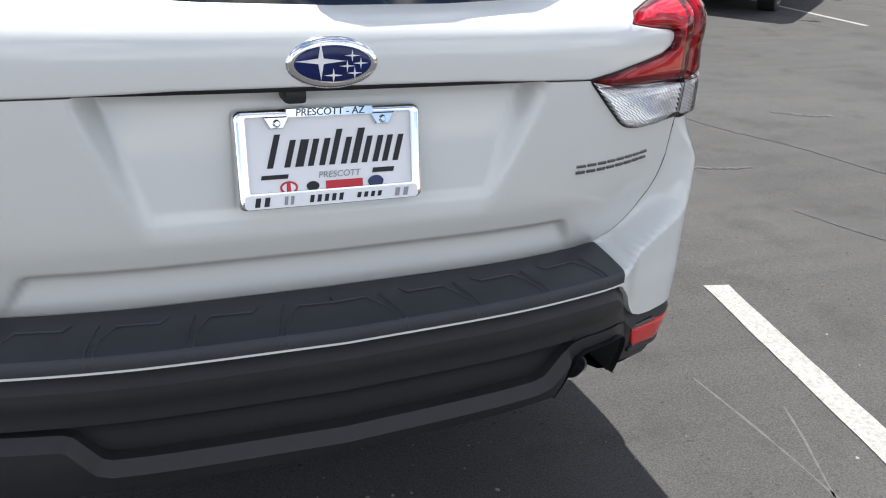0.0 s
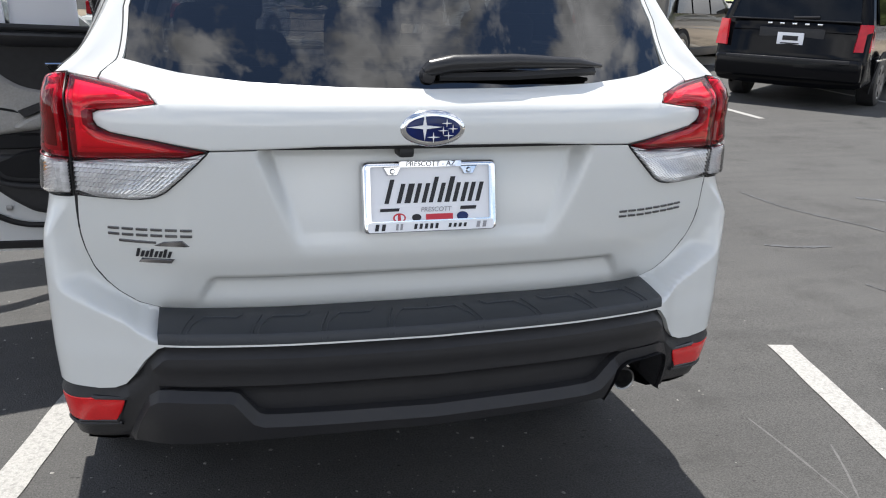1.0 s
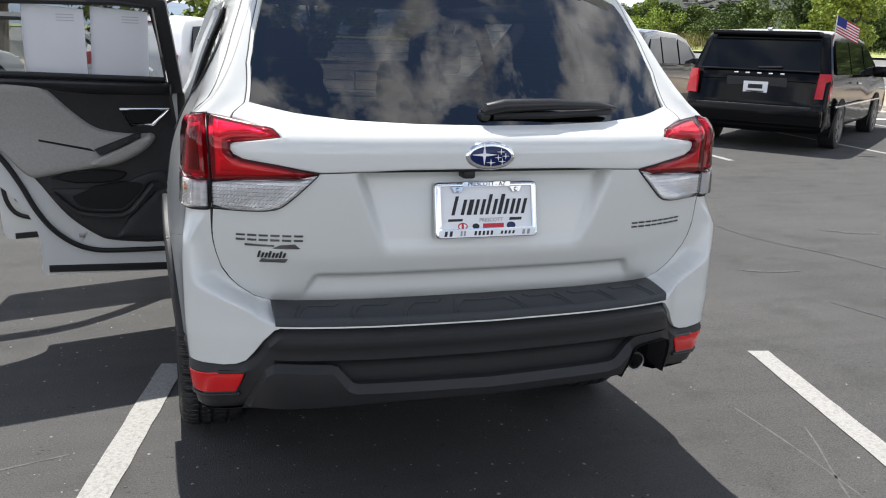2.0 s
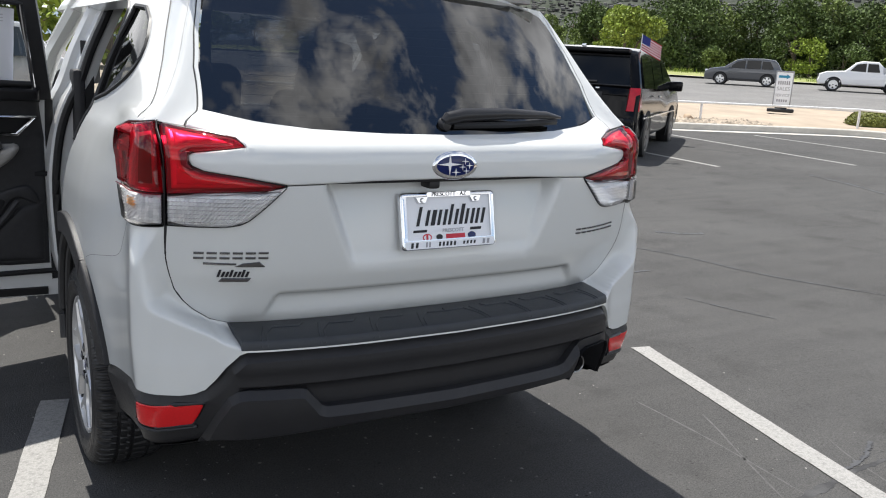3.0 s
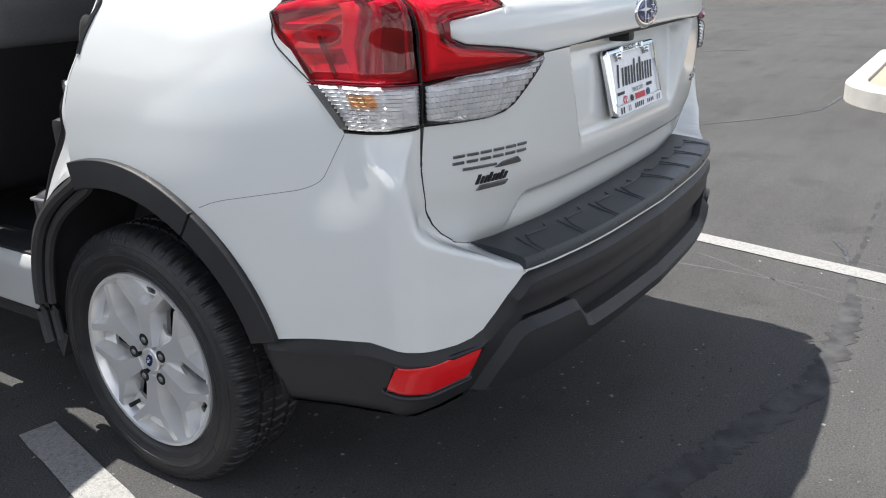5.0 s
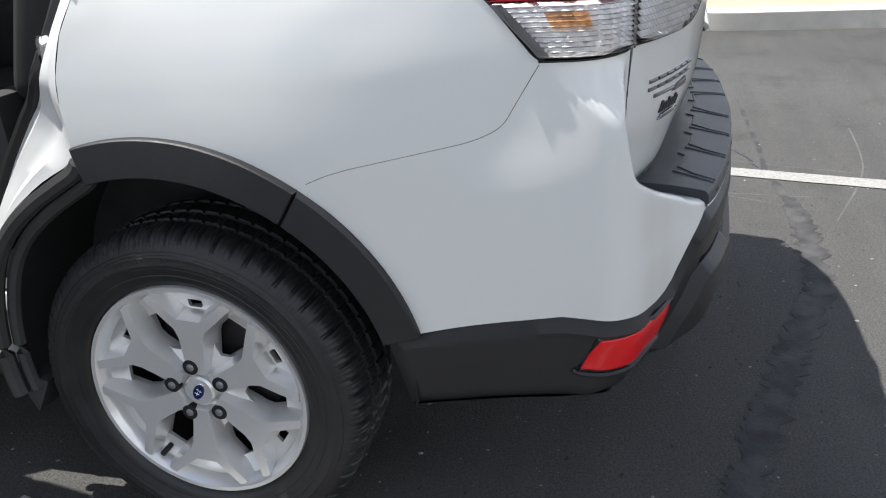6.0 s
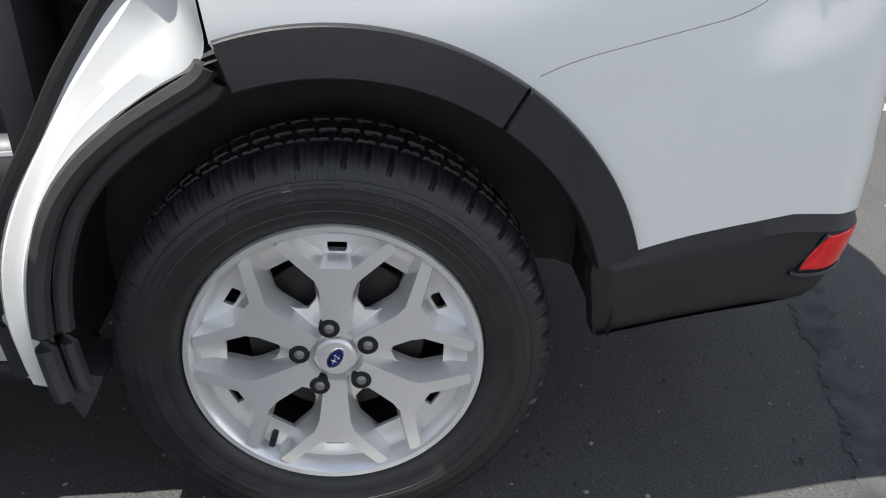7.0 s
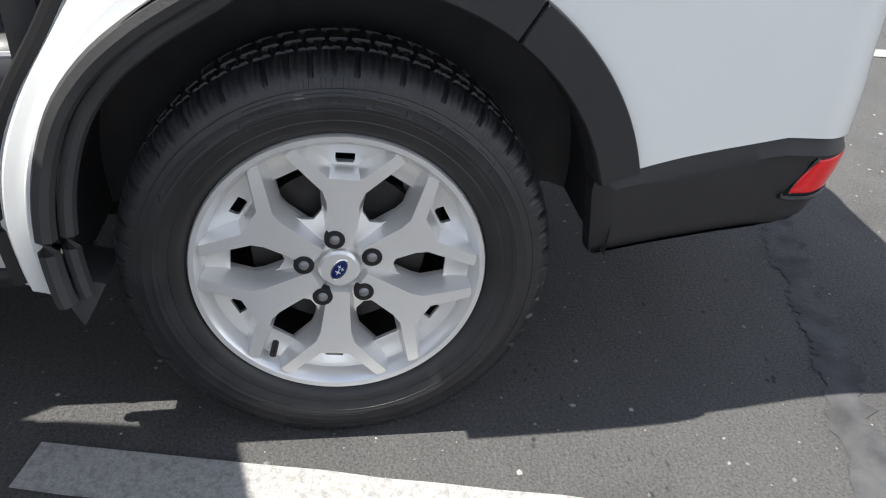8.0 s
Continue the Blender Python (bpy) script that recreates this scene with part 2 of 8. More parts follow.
def tube(points, radius, seg=10, closed=False):
    """A round bar along points; radius may be a list."""
    pts = [Vector(p) for p in points]
    rad = radius if isinstance(radius, (list, tuple)) else [radius] * len(pts)
    rings = []
    for i, p in enumerate(pts):
        a, b = pts[max(i - 1, 0)], pts[min(i + 1, len(pts) - 1)]
        if closed:
            a, b = pts[i - 1], pts[(i + 1) % len(pts)]
        d = (b - a).normalized()
        side = d.cross(Vector((0, 0, 1)))
        if side.length < 1e-4:
            side = d.cross(Vector((0, 1, 0)))
        side.normalize()
        up = side.cross(d).normalized()
        rings.append([tuple(p + (side * math.cos(k * 2 * math.pi / seg) + up * math.sin(k * 2 * math.pi / seg)) * rad[i]) for k in range(seg)])
    bm = grid_bm(rings, closed_u=closed, closed_v=True)
    if not closed:
        bm.verts.ensure_lookup_table()
        n = len(pts)
        bm.faces.new([bm.verts[k] for k in range(seg)][::-1])
        bm.faces.new([bm.verts[(n - 1) * seg + k] for k in range(seg)])
    bmesh.ops.recalc_face_normals(bm, faces=bm.faces)
    return bm


def lathe(profile, seg=48, axis="x", centre=(0, 0, 0), closed=False):
    """Turn (radius, along) pairs about an axis through centre."""
    rings = []
    for k in range(seg):
        a = 2 * math.pi * k / seg
        ring = []
        for r, h in profile:
            c, s = r * math.cos(a), r * math.sin(a)
            p = (h, c, s) if axis == "x" else ((c, h, s) if axis == "y" else (c, s, h))
            ring.append(tuple(p[i] + centre[i] for i in range(3)))
        rings.append(ring)
    bm = grid_bm(rings, closed_u=True, closed_v=closed)
    bmesh.ops.remove_doubles(bm, verts=bm.verts, dist=1e-6)
    bmesh.ops.recalc_face_normals(bm, faces=bm.faces)
    return bm


def spline(ctrl, n):
    """Catmull-Rom through control points, n samples a span."""
    c = [np.array(p, float) for p in ctrl]
    out = []
    for i in range(len(c) - 1):
        p0, p1, p2, p3 = c[max(i - 1, 0)], c[i], c[i + 1], c[min(i + 2, len(c) - 1)]
        for k in range(n):
            t = k / n
            out.append(0.5 * (2 * p1 + (p2 - p0) * t + (2 * p0 - 5 * p1 + 4 * p2 - p3) * t * t + (3 * p1 - p0 - 3 * p2 + p3) * t ** 3))
    out.append(c[-1])
    return np.array(out)


def smooth_table(xs, ys):
    """A monotone cubic through a table, as a function of arrays."""
    xs, ys = np.array(xs, float), np.array(ys, float)
    h, d = np.diff(xs), np.diff(ys) / np.diff(xs)
    m = np.zeros(len(xs))
    m[0], m[-1] = d[0], d[-1]
    for i in range(1, len(xs) - 1):
        if d[i - 1] * d[i] > 0:
            w1, w2 = 2 * h[i] + h[i - 1], h[i] + 2 * h[i - 1]
            m[i] = (w1 + w2) / (w1 / d[i - 1] + w2 / d[i])

    def f(x):
        x = np.clip(np.asarray(x, float), xs[0], xs[-1])
        i = np.clip(np.searchsorted(xs, x) - 1, 0, len(h) - 1)
        t = (x - xs[i]) / h[i]
        return ((1 + 2 * t) * (1 - t) ** 2 * ys[i] + t * (1 - t) ** 2 * h[i] * m[i] + t * t * (3 - 2 * t) * ys[i + 1] + t * t * (t - 1) * h[i] * m[i + 1])
    return f


def sstep(x, a, b):
    t = np.clip((np.asarray(x, float) - a) / (b - a), 0, 1)
    return t * t * (3 - 2 * t)


def resample(poly, step):
    out = []
    n = len(poly)
    for i in range(n):
        a, b = np.array(poly[i], float), np.array(poly[(i + 1) % n], float)
        k = max(1, int(math.ceil(np.linalg.norm(b - a) / step)))
        out += [a + (b - a) * j / k for j in range(k)]
    return np.array(out)


def seg_dist(pts, poly, closed=True):
    """Distance of each 2D point to a polyline."""
    pts, poly = np.asarray(pts, float), np.asarray(poly, float)
    a = poly if closed else poly[:-1]
    b = np.roll(poly, -1, axis=0) if closed else poly[1:]
    best = np.full(len(pts), 1e9)
    for p, q in zip(a, b):
        d = q - p
        t = np.clip(((pts - p) @ d) / max(d @ d, 1e-12), 0, 1)
        best = np.minimum(best, np.linalg.norm(pts - p - t[:, None] * d, axis=1))
    return best


def inside(pts, poly):
    pts, poly = np.asarray(pts, float), np.asarray(poly, float)
    x, y = pts[:, 0], pts[:, 1]
    res = np.zeros(len(pts), bool)
    j = len(poly) - 1
    for i in range(len(poly)):
        xi, yi, xj, yj = *poly[i], *poly[j]
        if yi != yj:
            cond = ((yi > y) != (yj > y)) & (x < (xj - xi) * (y - yi) / (yj - yi) + xi)
            res ^= cond
        j = i
    return res


def inset(poly, d):
    """Shift a closed, counter-clockwise polygon inwards by d."""
    a, b, c = np.roll(poly, 1, axis=0), poly, np.roll(poly, -1, axis=0)
    e1, e2 = b - a, c - b
    n1 = np.stack([-e1[:, 1], e1[:, 0]], 1) / np.maximum(np.linalg.norm(e1, axis=1), 1e-9)[:, None]
    n2 = np.stack([-e2[:, 1], e2[:, 0]], 1) / np.maximum(np.linalg.norm(e2, axis=1), 1e-9)[:, None]
    n = n1 + n2
    ln = np.linalg.norm(n, axis=1)[:, None]
    n = n / np.maximum(ln, 1e-6) / np.maximum(ln / 2, 0.5)
    return b + n * d


def area2(poly):
    x, y = poly[:, 0], poly[:, 1]
    return 0.5 * np.sum(x * np.roll(y, -1) - np.roll(x, -1) * y)


def patch(poly, surf, height=0.0, bevel=0.0, thick=0.012, step=0.03, edge=0.012, holes=(), profile="round", flip=False, spots=None):
    """A shell over the region poly of a surface surf(u, v, out): raised by height with rounded edges, with a rim of the given thickness."""
    from mathutils.geometry import delaunay_2d_cdt
    poly = resample(poly, edge)
    if area2(poly) < 0:
        poly = poly[::-1]
    loops = [poly] + [resample(h, edge) for h in holes]
    pts = [poly]
    edges, base = [], 0
    for lp in loops:
        edges += [(base + i, base + (i + 1) % len(lp)) for i in range(len(lp))]
        base += len(lp)
    pts = list(loops)
    if bevel > 0:
        for k in ((0.25, 0.6, 1.0) if profile == "round" else (1.0,)):
            ring = inset(poly, bevel * k)
            ok = inside(ring, poly) & (seg_dist(ring, poly) > bevel * k * 0.8)
            pts.append(ring[ok])
    lo, hi = poly.min(0), poly.max(0)
    gx = np.arange(lo[0] + step / 2, hi[0], step)
    gy = np.arange(lo[1] + step / 2, hi[1], step)
    if len(gx) and len(gy):
        G = np.stack(np.meshgrid(gx, gy), -1).reshape(-1, 2)
        G = G[inside(G, poly)]
        if len(G):
            dmin = np.min([seg_dist(G, lp) for lp in loops], axis=0)
            G = G[dmin > max(bevel * 1.25, step * 0.45)]
            for h in holes:
                if len(G):
                    G = G[~inside(G, np.array(h))]
            pts.append(G)
    allp = np.concatenate([p for p in pts if len(p)])
    v2, _, f2, *_ = delaunay_2d_cdt([Vector(p) for p in allp], edges, [], 1, 1e-6)
    v2 = np.array([tuple(v) for v in v2])
    cent = np.array([v2[list(f)].mean(0) for f in f2])
    keep = inside(cent, poly)
    for h in holes:
        keep &= ~inside(cent, np.array(h))
    f2 = [tuple(f) for f, k in zip(f2, keep) if k]
    if bevel > 0:
        d = np.clip(seg_dist(v2, poly) / bevel, 0, 1)
        off = height * (np.sqrt(1 - (1 - d) ** 2) if profile == "round" else d)
    else:
        off = np.full(len(v2), height)
    top = surf(v2[:, 0], v2[:, 1], off)
    if spots is not None:
        spots.extend(tuple(q) for q in v2)
    # rim
    cnt = {}
    for f in f2:
        for i in range(3):
            e = (f[i], f[(i + 1) % 3])
            cnt[e] = cnt.get(e, 0) + 1
    rim = [e for e in cnt if (e[1], e[0]) not in cnt]
    verts = [tuple(p) for p in top]
    faces = list(f2)
    if thick > 0:
        ids = sorted({i for e in rim for i in e})
        low = surf(v2[ids, 0], v2[ids, 1], np.full(len(ids), -thick))
        m1 = {i: len(verts) + k for k, i in enumerate(ids)}
        verts += [tuple(top[i]) for i in ids]
        m2 = {i: len(verts) + k for k, i in enumerate(ids)}
        verts += [tuple(p) for p in low]
        for a, b in rim:
            faces.append((m1[b], m1[a], m2[a], m2[b]))
    if flip:
        faces = [f[::-1] for f in faces]
    return bm_from(verts, faces)
# ---------- ground: one sheet, level at the car, rising gently towards the road ----------
UP = (0.80, 0.60)


def gz(x, y):
    d = UP[0] * np.asarray(x, float) + UP[1] * np.asarray(y, float)
    d = np.minimum(d, 80.0)
    return 0.0140 * np.logaddexp(0, (d - 5.0) / 1.5) * 1.5 + 0.018 * np.logaddexp(0, (d - 42.0) / 2) * 2


def asphalt(name, base, stain, grain):
    m = bpy.data.materials.new(name)
    m.use_nodes = True
    nt = m.node_tree
    b = nt.nodes["Principled BSDF"]
    b.inputs["Roughness"].default_value = 0.88
    b.inputs["Specular IOR Level"].default_value = 0.14
    tc = nt.nodes.new("ShaderNodeTexCoord")

    def noise(scale, detail=5.0, rough=0.55):
        n = nt.nodes.new("ShaderNodeTexNoise")
        n.inputs["Scale"].default_value, n.inputs["Detail"].default_value, n.inputs["Roughness"].default_value = scale, detail, rough
        nt.links.new(tc.outputs["Object"], n.inputs["Vector"])
        return n.outputs["Fac"]

    def ramp(v, stops):
        r = nt.nodes.new("ShaderNodeValToRGB")
        while len(r.color_ramp.elements) < len(stops):
            r.color_ramp.elements.new(0.5)
        for e, (p, c) in zip(r.color_ramp.elements, stops):
            e.position, e.color = p, (*c, 1)
        nt.links.new(v, r.inputs["Fac"])
        return r.outputs["Color"]

    def mul(a, c, kind="MULTIPLY", f=1.0):
        x = nt.nodes.new("ShaderNodeMix")
        x.data_type, x.blend_type = "RGBA", kind
        x.inputs["Factor"].default_value = f
        nt.links.new(a, x.inputs["A"])
        nt.links.new(c, x.inputs["B"])
        return x.outputs["Result"]
    col = ramp(noise(0.45, 6, 0.6), [(0.30, [c * 0.82 for c in base]), (0.55, base), (0.75, [c * 1.12 for c in base])])
    col = mul(col, ramp(noise(grain, 3, 0.7), [(0.33, (0.66, 0.66, 0.665)), (0.5, (1, 1, 1)), (0.68, (1.32, 1.31, 1.29))]))
    col = mul(col, ramp(noise(2.2, 5, 0.6), [(0.30, stain), (0.46, (1, 1, 1)), (1.0, (1, 1, 1))]))
    v = nt.nodes.new("ShaderNodeTexVoronoi")
    v.inputs["Scale"].default_value = 95
    nt.links.new(tc.outputs["Object"], v.inputs["Vector"])
    speck = ramp(v.outputs["Distance"], [(0.0, (1.9, 1.86, 1.78)), (0.13, (1.35, 1.33, 1.3)), (0.2, (1, 1, 1))])
    pick = ramp(noise(11, 2), [(0.50, (0, 0, 0)), (0.62, (1, 1, 1))])
    x = nt.nodes.new("ShaderNodeMix")
    x.data_type, x.blend_type = "RGBA", "MULTIPLY"
    nt.links.new(pick, x.inputs["Factor"])
    nt.links.new(col, x.inputs["A"])
    nt.links.new(speck, x.inputs["B"])
    v2 = nt.nodes.new("ShaderNodeTexVoronoi")
    v2.inputs["Scale"].default_value = 34
    v2.inputs["Randomness"].default_value = 1.0
    squash = nt.nodes.new("ShaderNodeMapping")
    squash.inputs["Scale"].default_value = (0.55, 1.0, 1.0)
    nt.links.new(tc.outputs["Object"], squash.inputs["Vector"])
    nt.links.new(squash.outputs["Vector"], v2.inputs["Vector"])
    pit = ramp(v2.outputs["Distance"], [(0.0, (0.30, 0.30, 0.30)), (0.10, (0.5, 0.5, 0.5)), (0.17, (1, 1, 1))])
    where = ramp(noise(3.1, 3), [(0.50, (0, 0, 0)), (0.60, (1, 1, 1))])
    y = nt.nodes.new("ShaderNodeMix")
    y.data_type, y.blend_type = "RGBA", "MULTIPLY"
    nt.links.new(where, y.inputs["Factor"])
    nt.links.new(x.outputs["Result"], y.inputs["A"])
    nt.links.new(pit, y.inputs["B"])
    scrape = nt.nodes.new("ShaderNodeMapping")
    scrape.inputs["Rotation"].default_value, scrape.inputs["Scale"].default_value = (0, 0, 0.5), (1.1, 9.0, 1.0)
    nt.links.new(tc.outputs["Object"], scrape.inputs["Vector"])
    ns = nt.nodes.new("ShaderNodeTexNoise")
    ns.inputs["Scale"].default_value, ns.inputs["Detail"].default_value = 0.8, 6
    nt.links.new(scrape.outputs["Vector"], ns.inputs["Vector"])
    wear = ramp(ns.outputs["Fac"], [(0.33, (0.93, 0.93, 0.935)), (0.50, (1, 1, 1)), (0.70, (1.06, 1.058, 1.05))])
    nt.links.new(mul(y.outputs["Result"], wear), b.inputs["Base Color"])
    bp = nt.nodes.new("ShaderNodeBump")
    bp.inputs["Strength"].default_value, bp.inputs["Distance"].default_value = 0.75, 0.009
    nt.links.new(noise(grain * 0.8, 4, 0.7), bp.inputs["Height"])
    nt.links.new(bp.outputs["Normal"], b.inputs["Normal"])
    return m


ASPHALT = asphalt("worn_asphalt", (0.076, 0.0752, 0.0742), (0.78, 0.78, 0.78), 170)
SEALANT = mat("dark_crack_sealant", (0.045, 0.046, 0.05), 0.6, var=0.3, scale=20, bump=0.3, bscale=150)
LINE = mat("worn_white_road_paint", (0.285, 0.28, 0.268), 0.75, var=0.22, scale=190, bump=0.7, bscale=210, dark=(0.15, 0.148, 0.143), dscale=85, damt=0.7)
ROADMAT = asphalt("pale_road_asphalt", (0.175, 0.172, 0.168), (0.9, 0.9, 0.9), 60)
CONCRETE = mat("kerb_concrete", (0.46, 0.44, 0.40), 0.85, var=0.15, scale=8, bump=0.4, bscale=60, dark=(0.30, 0.28, 0.25), dscale=2, damt=0.5)
DIRT = mat("sandy_dirt", (0.335, 0.275, 0.21), 0.95, var=0.18, scale=1.2, bump=0.6, bscale=12, dark=(0.28, 0.225, 0.17), dscale=0.4, damt=0.6)
SCRUB = mat("dry_scrub_ground", (0.24, 0.22, 0.12), 0.95, var=0.25, scale=0.3, bump=0.6, bscale=2, dark=(0.12, 0.14, 0.06), dscale=0.08, damt=0.7)

ticks = np.concatenate([-np.geomspace(900, 12, 26), np.linspace(-11, 30, 62), np.geomspace(31, 900, 34)])
G = np.stack(np.meshgrid(ticks, ticks, indexing="ij"), -1)
P = np.concatenate([G, gz(G[..., 0], G[..., 1])[..., None] - 0.0], -1)
tagged(link("ground", grid_bm(P, flip=True), ASPHALT), "worn grey asphalt of the parking lot", "ground", kind="structure")


def strip(a, b, w, lift=0.004, n=24, wobble=0.0):
    """A flat painted band from a to b on the ground."""
    a, b = np.array(a, float), np.array(b, float)
    d = (b - a) / np.linalg.norm(b - a)
    nrm = np.array([-d[1], d[0]])
    rows = []
    for i, t in enumerate(np.linspace(0, 1, n)):
        c = a + (b - a) * t
        r = []
        for k in (-0.5, 0, 0.5):
            q = c + nrm * (w * k + wobble * (random.random() - 0.5) * (k != 0))
            r.append((q[0], q[1], float(gz(q[0], q[1])) + lift))
        rows.append(r)
    bm = grid_bm(rows)
    bmesh.ops.recalc_face_normals(bm, faces=bm.faces)
    for f in bm.faces:
        if f.normal.z < 0:
            f.normal_flip()
    return bm


def park_line(a, b, w=0.10):
    return tagged(link("parking_line", strip(a, b, w, wobble=0.006), LINE), "worn white parking line on asphalt", "parking line", "parking lines", "structure")


park_line((-0.905, 1.472), (-1.40, -0.78), 0.108)
park_line((-1.40, -0.78), (-2.12, -4.05), 0.108)
park_line((1.866, 1.02), (1.46, -0.82), 0.108)
park_line((1.46, -0.82), (0.76, -4.0), 0.108)


def crack(pts, w, name="asphalt_crack"):
    """A sealed crack: a ragged dark ribbon through points."""
    c = spline(pts, 14)
    rows = []
    for i, p in enumerate(c):
        d = c[min(i + 1, len(c) - 1)] - c[max(i - 1, 0)]
        d /= max(np.linalg.norm(d), 1e-6)
        nrm = np.array([-d[1], d[0]])
        jit = nrm * (random.random() - 0.5) * w * 0.5
        ww = w * (0.35 + random.random())
        row = []
        for k in (-0.5, 0.5):
            q = p + jit + nrm * ww * k
            row.append((q[0], q[1], float(gz(q[0], q[1])) + 0.003))
        rows.append(row)
    bm = grid_bm(rows)
    for f in bm.faces:
        f.normal_update()
        if f.normal.z < 0:
            f.normal_flip()
    return tagged(link(name, bm, SEALANT), "dark irregular crack in the asphalt", "crack", "cracks in the asphalt", "structure")


SEAMBAND = mat("dark_asphalt_seam", (0.050, 0.050, 0.052), 0.9, var=0.35, scale=14, bump=0.6, bscale=130, spec=0.2, dark=(0.085, 0.085, 0.085), dscale=7, damt=0.7)
band_c = spline([(2.9, -0.30), (2.05, -0.34), (1.6, -0.353), (1.14, -0.416), (0.82, -0.42), (0.46, -0.40), (0.12, -0.30), (-0.13, -0.235), (-0.43, -0.15), (-0.65, -0.10), (-0.86, -0.03), (-1.3, 0.1), (-2.0, 0.3)], 16)
rows = []
for i, p in enumerate(band_c):
    tp = 1 - 0.75 * float(sstep(p[0], 0.8, 1.7))
    w0, w1 = (0.022 + 0.034 * random.random()) * tp, (0.028 + 0.040 * random.random()) * tp
    rows.append([(p[0], p[1] - w1, 0.0025), (p[0], p[1], 0.003), (p[0], p[1] + w0, 0.0025)])
bm = grid_bm(rows)
for f in bm.faces:
    f.normal_update()
    if f.normal.z < 0:
        f.normal_flip()
tagged(link("asphalt_seam", bm, SEAMBAND), "dark rough seam between two asphalt patches", "seam", kind="structure")
crack([(1.60, -0.33), (1.68, -0.32), (1.78, -0.30), (1.87, -0.26), (1.95, -0.22)], 0.022)
crack([(4.3, 1.14), (5.2, 0.5), (6.3, 0.35), (7.6, -0.3)], 0.03)
crack([(4.3, 1.14), (3.92, 1.85), (3.75, 2.5), (3.5, 3.1), (3.45, 3.6)], 0.020)
crack([(2.75, 2.35), (2.95, 2.27), (3.15, 2.25)], 0.03)
crack([(4.25, 3.3), (4.45, 3.15), (4.65, 3.1)], 0.05)
crack([(2.85, 1.62), (2.95, 1.3), (3.05, 1.08)], 0.012)
crack([(9.6, 5.55), (9.35, 4.7), (8.9, 3.65), (8.75, 2.9), (9.1, 2.0)], 0.05)

# pale scuffs left on the asphalt
SCUFF = mat("pale_asphalt_scuff", (0.088, 0.087, 0.086), 0.9, var=0.3, scale=45, bump=0.3, bscale=170, dark=(0.09, 0.089, 0.088), dscale=25, damt=0.9)
for pts, w in (([(1.33, 0.63), (1.34, 0.22), (1.33, -0.11), (1.30, -0.5)], 0.014), ([(1.56, 0.40), (1.45, 0.14), (1.32, -0.12), (1.15, -0.5)], 0.012), ([(1.95, 0.10), (1.75, -0.25), (1.62, -0.7)], 0.010), ([(1.05, -0.55), (1.7, -0.75), (2.5, -0.8)], 0.010),
               ([(-2.2, 0.25), (-1.7, 0.55), (-1.25, 0.7)], 0.016)):
    c = spline(pts, 10)
    rows = []
    for i, q in enumerate(c):
        d = c[min(i + 1, len(c) - 1)] - c[max(i - 1, 0)]
        d /= max(np.linalg.norm(d), 1e-6)
        n = np.array([-d[1], d[0]]) * w * (0.12 + 0.3 * random.random())
        rows.append([(q[0] - n[0], q[1] - n[1], 0.0018), (q[0] + n[0], q[1] + n[1], 0.0018)])
    bm = grid_bm(rows)
    for f in bm.faces:
        f.normal_update()
        if f.normal.z < 0:
            f.normal_flip()
    tagged(link("asphalt_scuff", bm, SCUFF), "faint pale scuff on the asphalt", "scuff", "scuffs on the asphalt", "structure")

# loose grit and pale stones on the asphalt, too many to count
GRIT = mat("pale_grit", (0.20, 0.195, 0.18), 0.9, island=0.5)
rg = np.random.default_rng(31)
verts, faces = [], []
for i in range(3400):
    if i < 130:
        x, y = 2.39 + rg.normal() * 0.10, 1.30 + rg.normal() * 0.035
    elif i < 1500:
        x, y = rg.uniform(-2.6, 0.6), rg.uniform(-0.9, 2.4)
    else:
        x, y = rg.uniform(-2.5, 5.5), rg.uniform(-3.0, 3.0)
    sz = 0.0015 + 0.0058 * rg.uniform(0, 1) ** 4
    n = len(verts)
    for a in range(5):
        k = sz * rg.uniform(0.6, 1.35)
        verts.append((x + k * math.cos(a * 1.257), y + k * math.sin(a * 1.257), 0.0015))
    verts.append((x, y, 0.0015 + sz * 0.6))
    faces += [(n + a, n + (a + 1) % 5, n + 5) for a in range(5)]
me = bpy.data.meshes.new("grit")
me.from_pydata(verts, [], faces)
me.materials.append(GRIT)
tagged(new("grit", me), "loose pale grit and small stones on the asphalt", "grit", kind="stuff")
# ---------- the white car: its skin as a surface over (way round the plan, height) ----------
CX = 0.006
PLAN = [(0, 0), (0.3, 0.006), (0.53, 0.032), (0.62, 0.058), (0.706, 0.094), (0.768, 0.124), (0.822, 0.160), (0.847, 0.212),
        (0.857, 0.306), (0.869, 0.40), (0.886, 0.58), (0.899, 0.80), (0.905, 1.1), (0.905, 2.0), (0.90, 3.1), (0.885, 3.7), (0.80, 4.2), (0.55, 4.45), (0, 4.56)]
BUMP = [(0, -0.075), (0.3, -0.062), (0.52, -0.033), (0.61, -0.010), (0.69, 0.042), (0.755, 0.070), (0.820, 0.100), (0.858, 0.155),
        (0.866, 0.27), (0.872, 0.395), (0.886, 0.58)]
PK = np.concatenate([[0], np.cumsum(np.linalg.norm(np.diff(np.array(PLAN), axis=0), axis=1))])
BUMP_ALL = BUMP + PLAN[len(BUMP):]
plan_x, plan_y = smooth_table(PK, [p[0] for p in PLAN]), smooth_table(PK, [p[1] for p in PLAN])
bump_x, bump_y = smooth_table(PK, [p[0] for p in BUMP_ALL]), smooth_table(PK, [p[1] for p in BUMP_ALL])
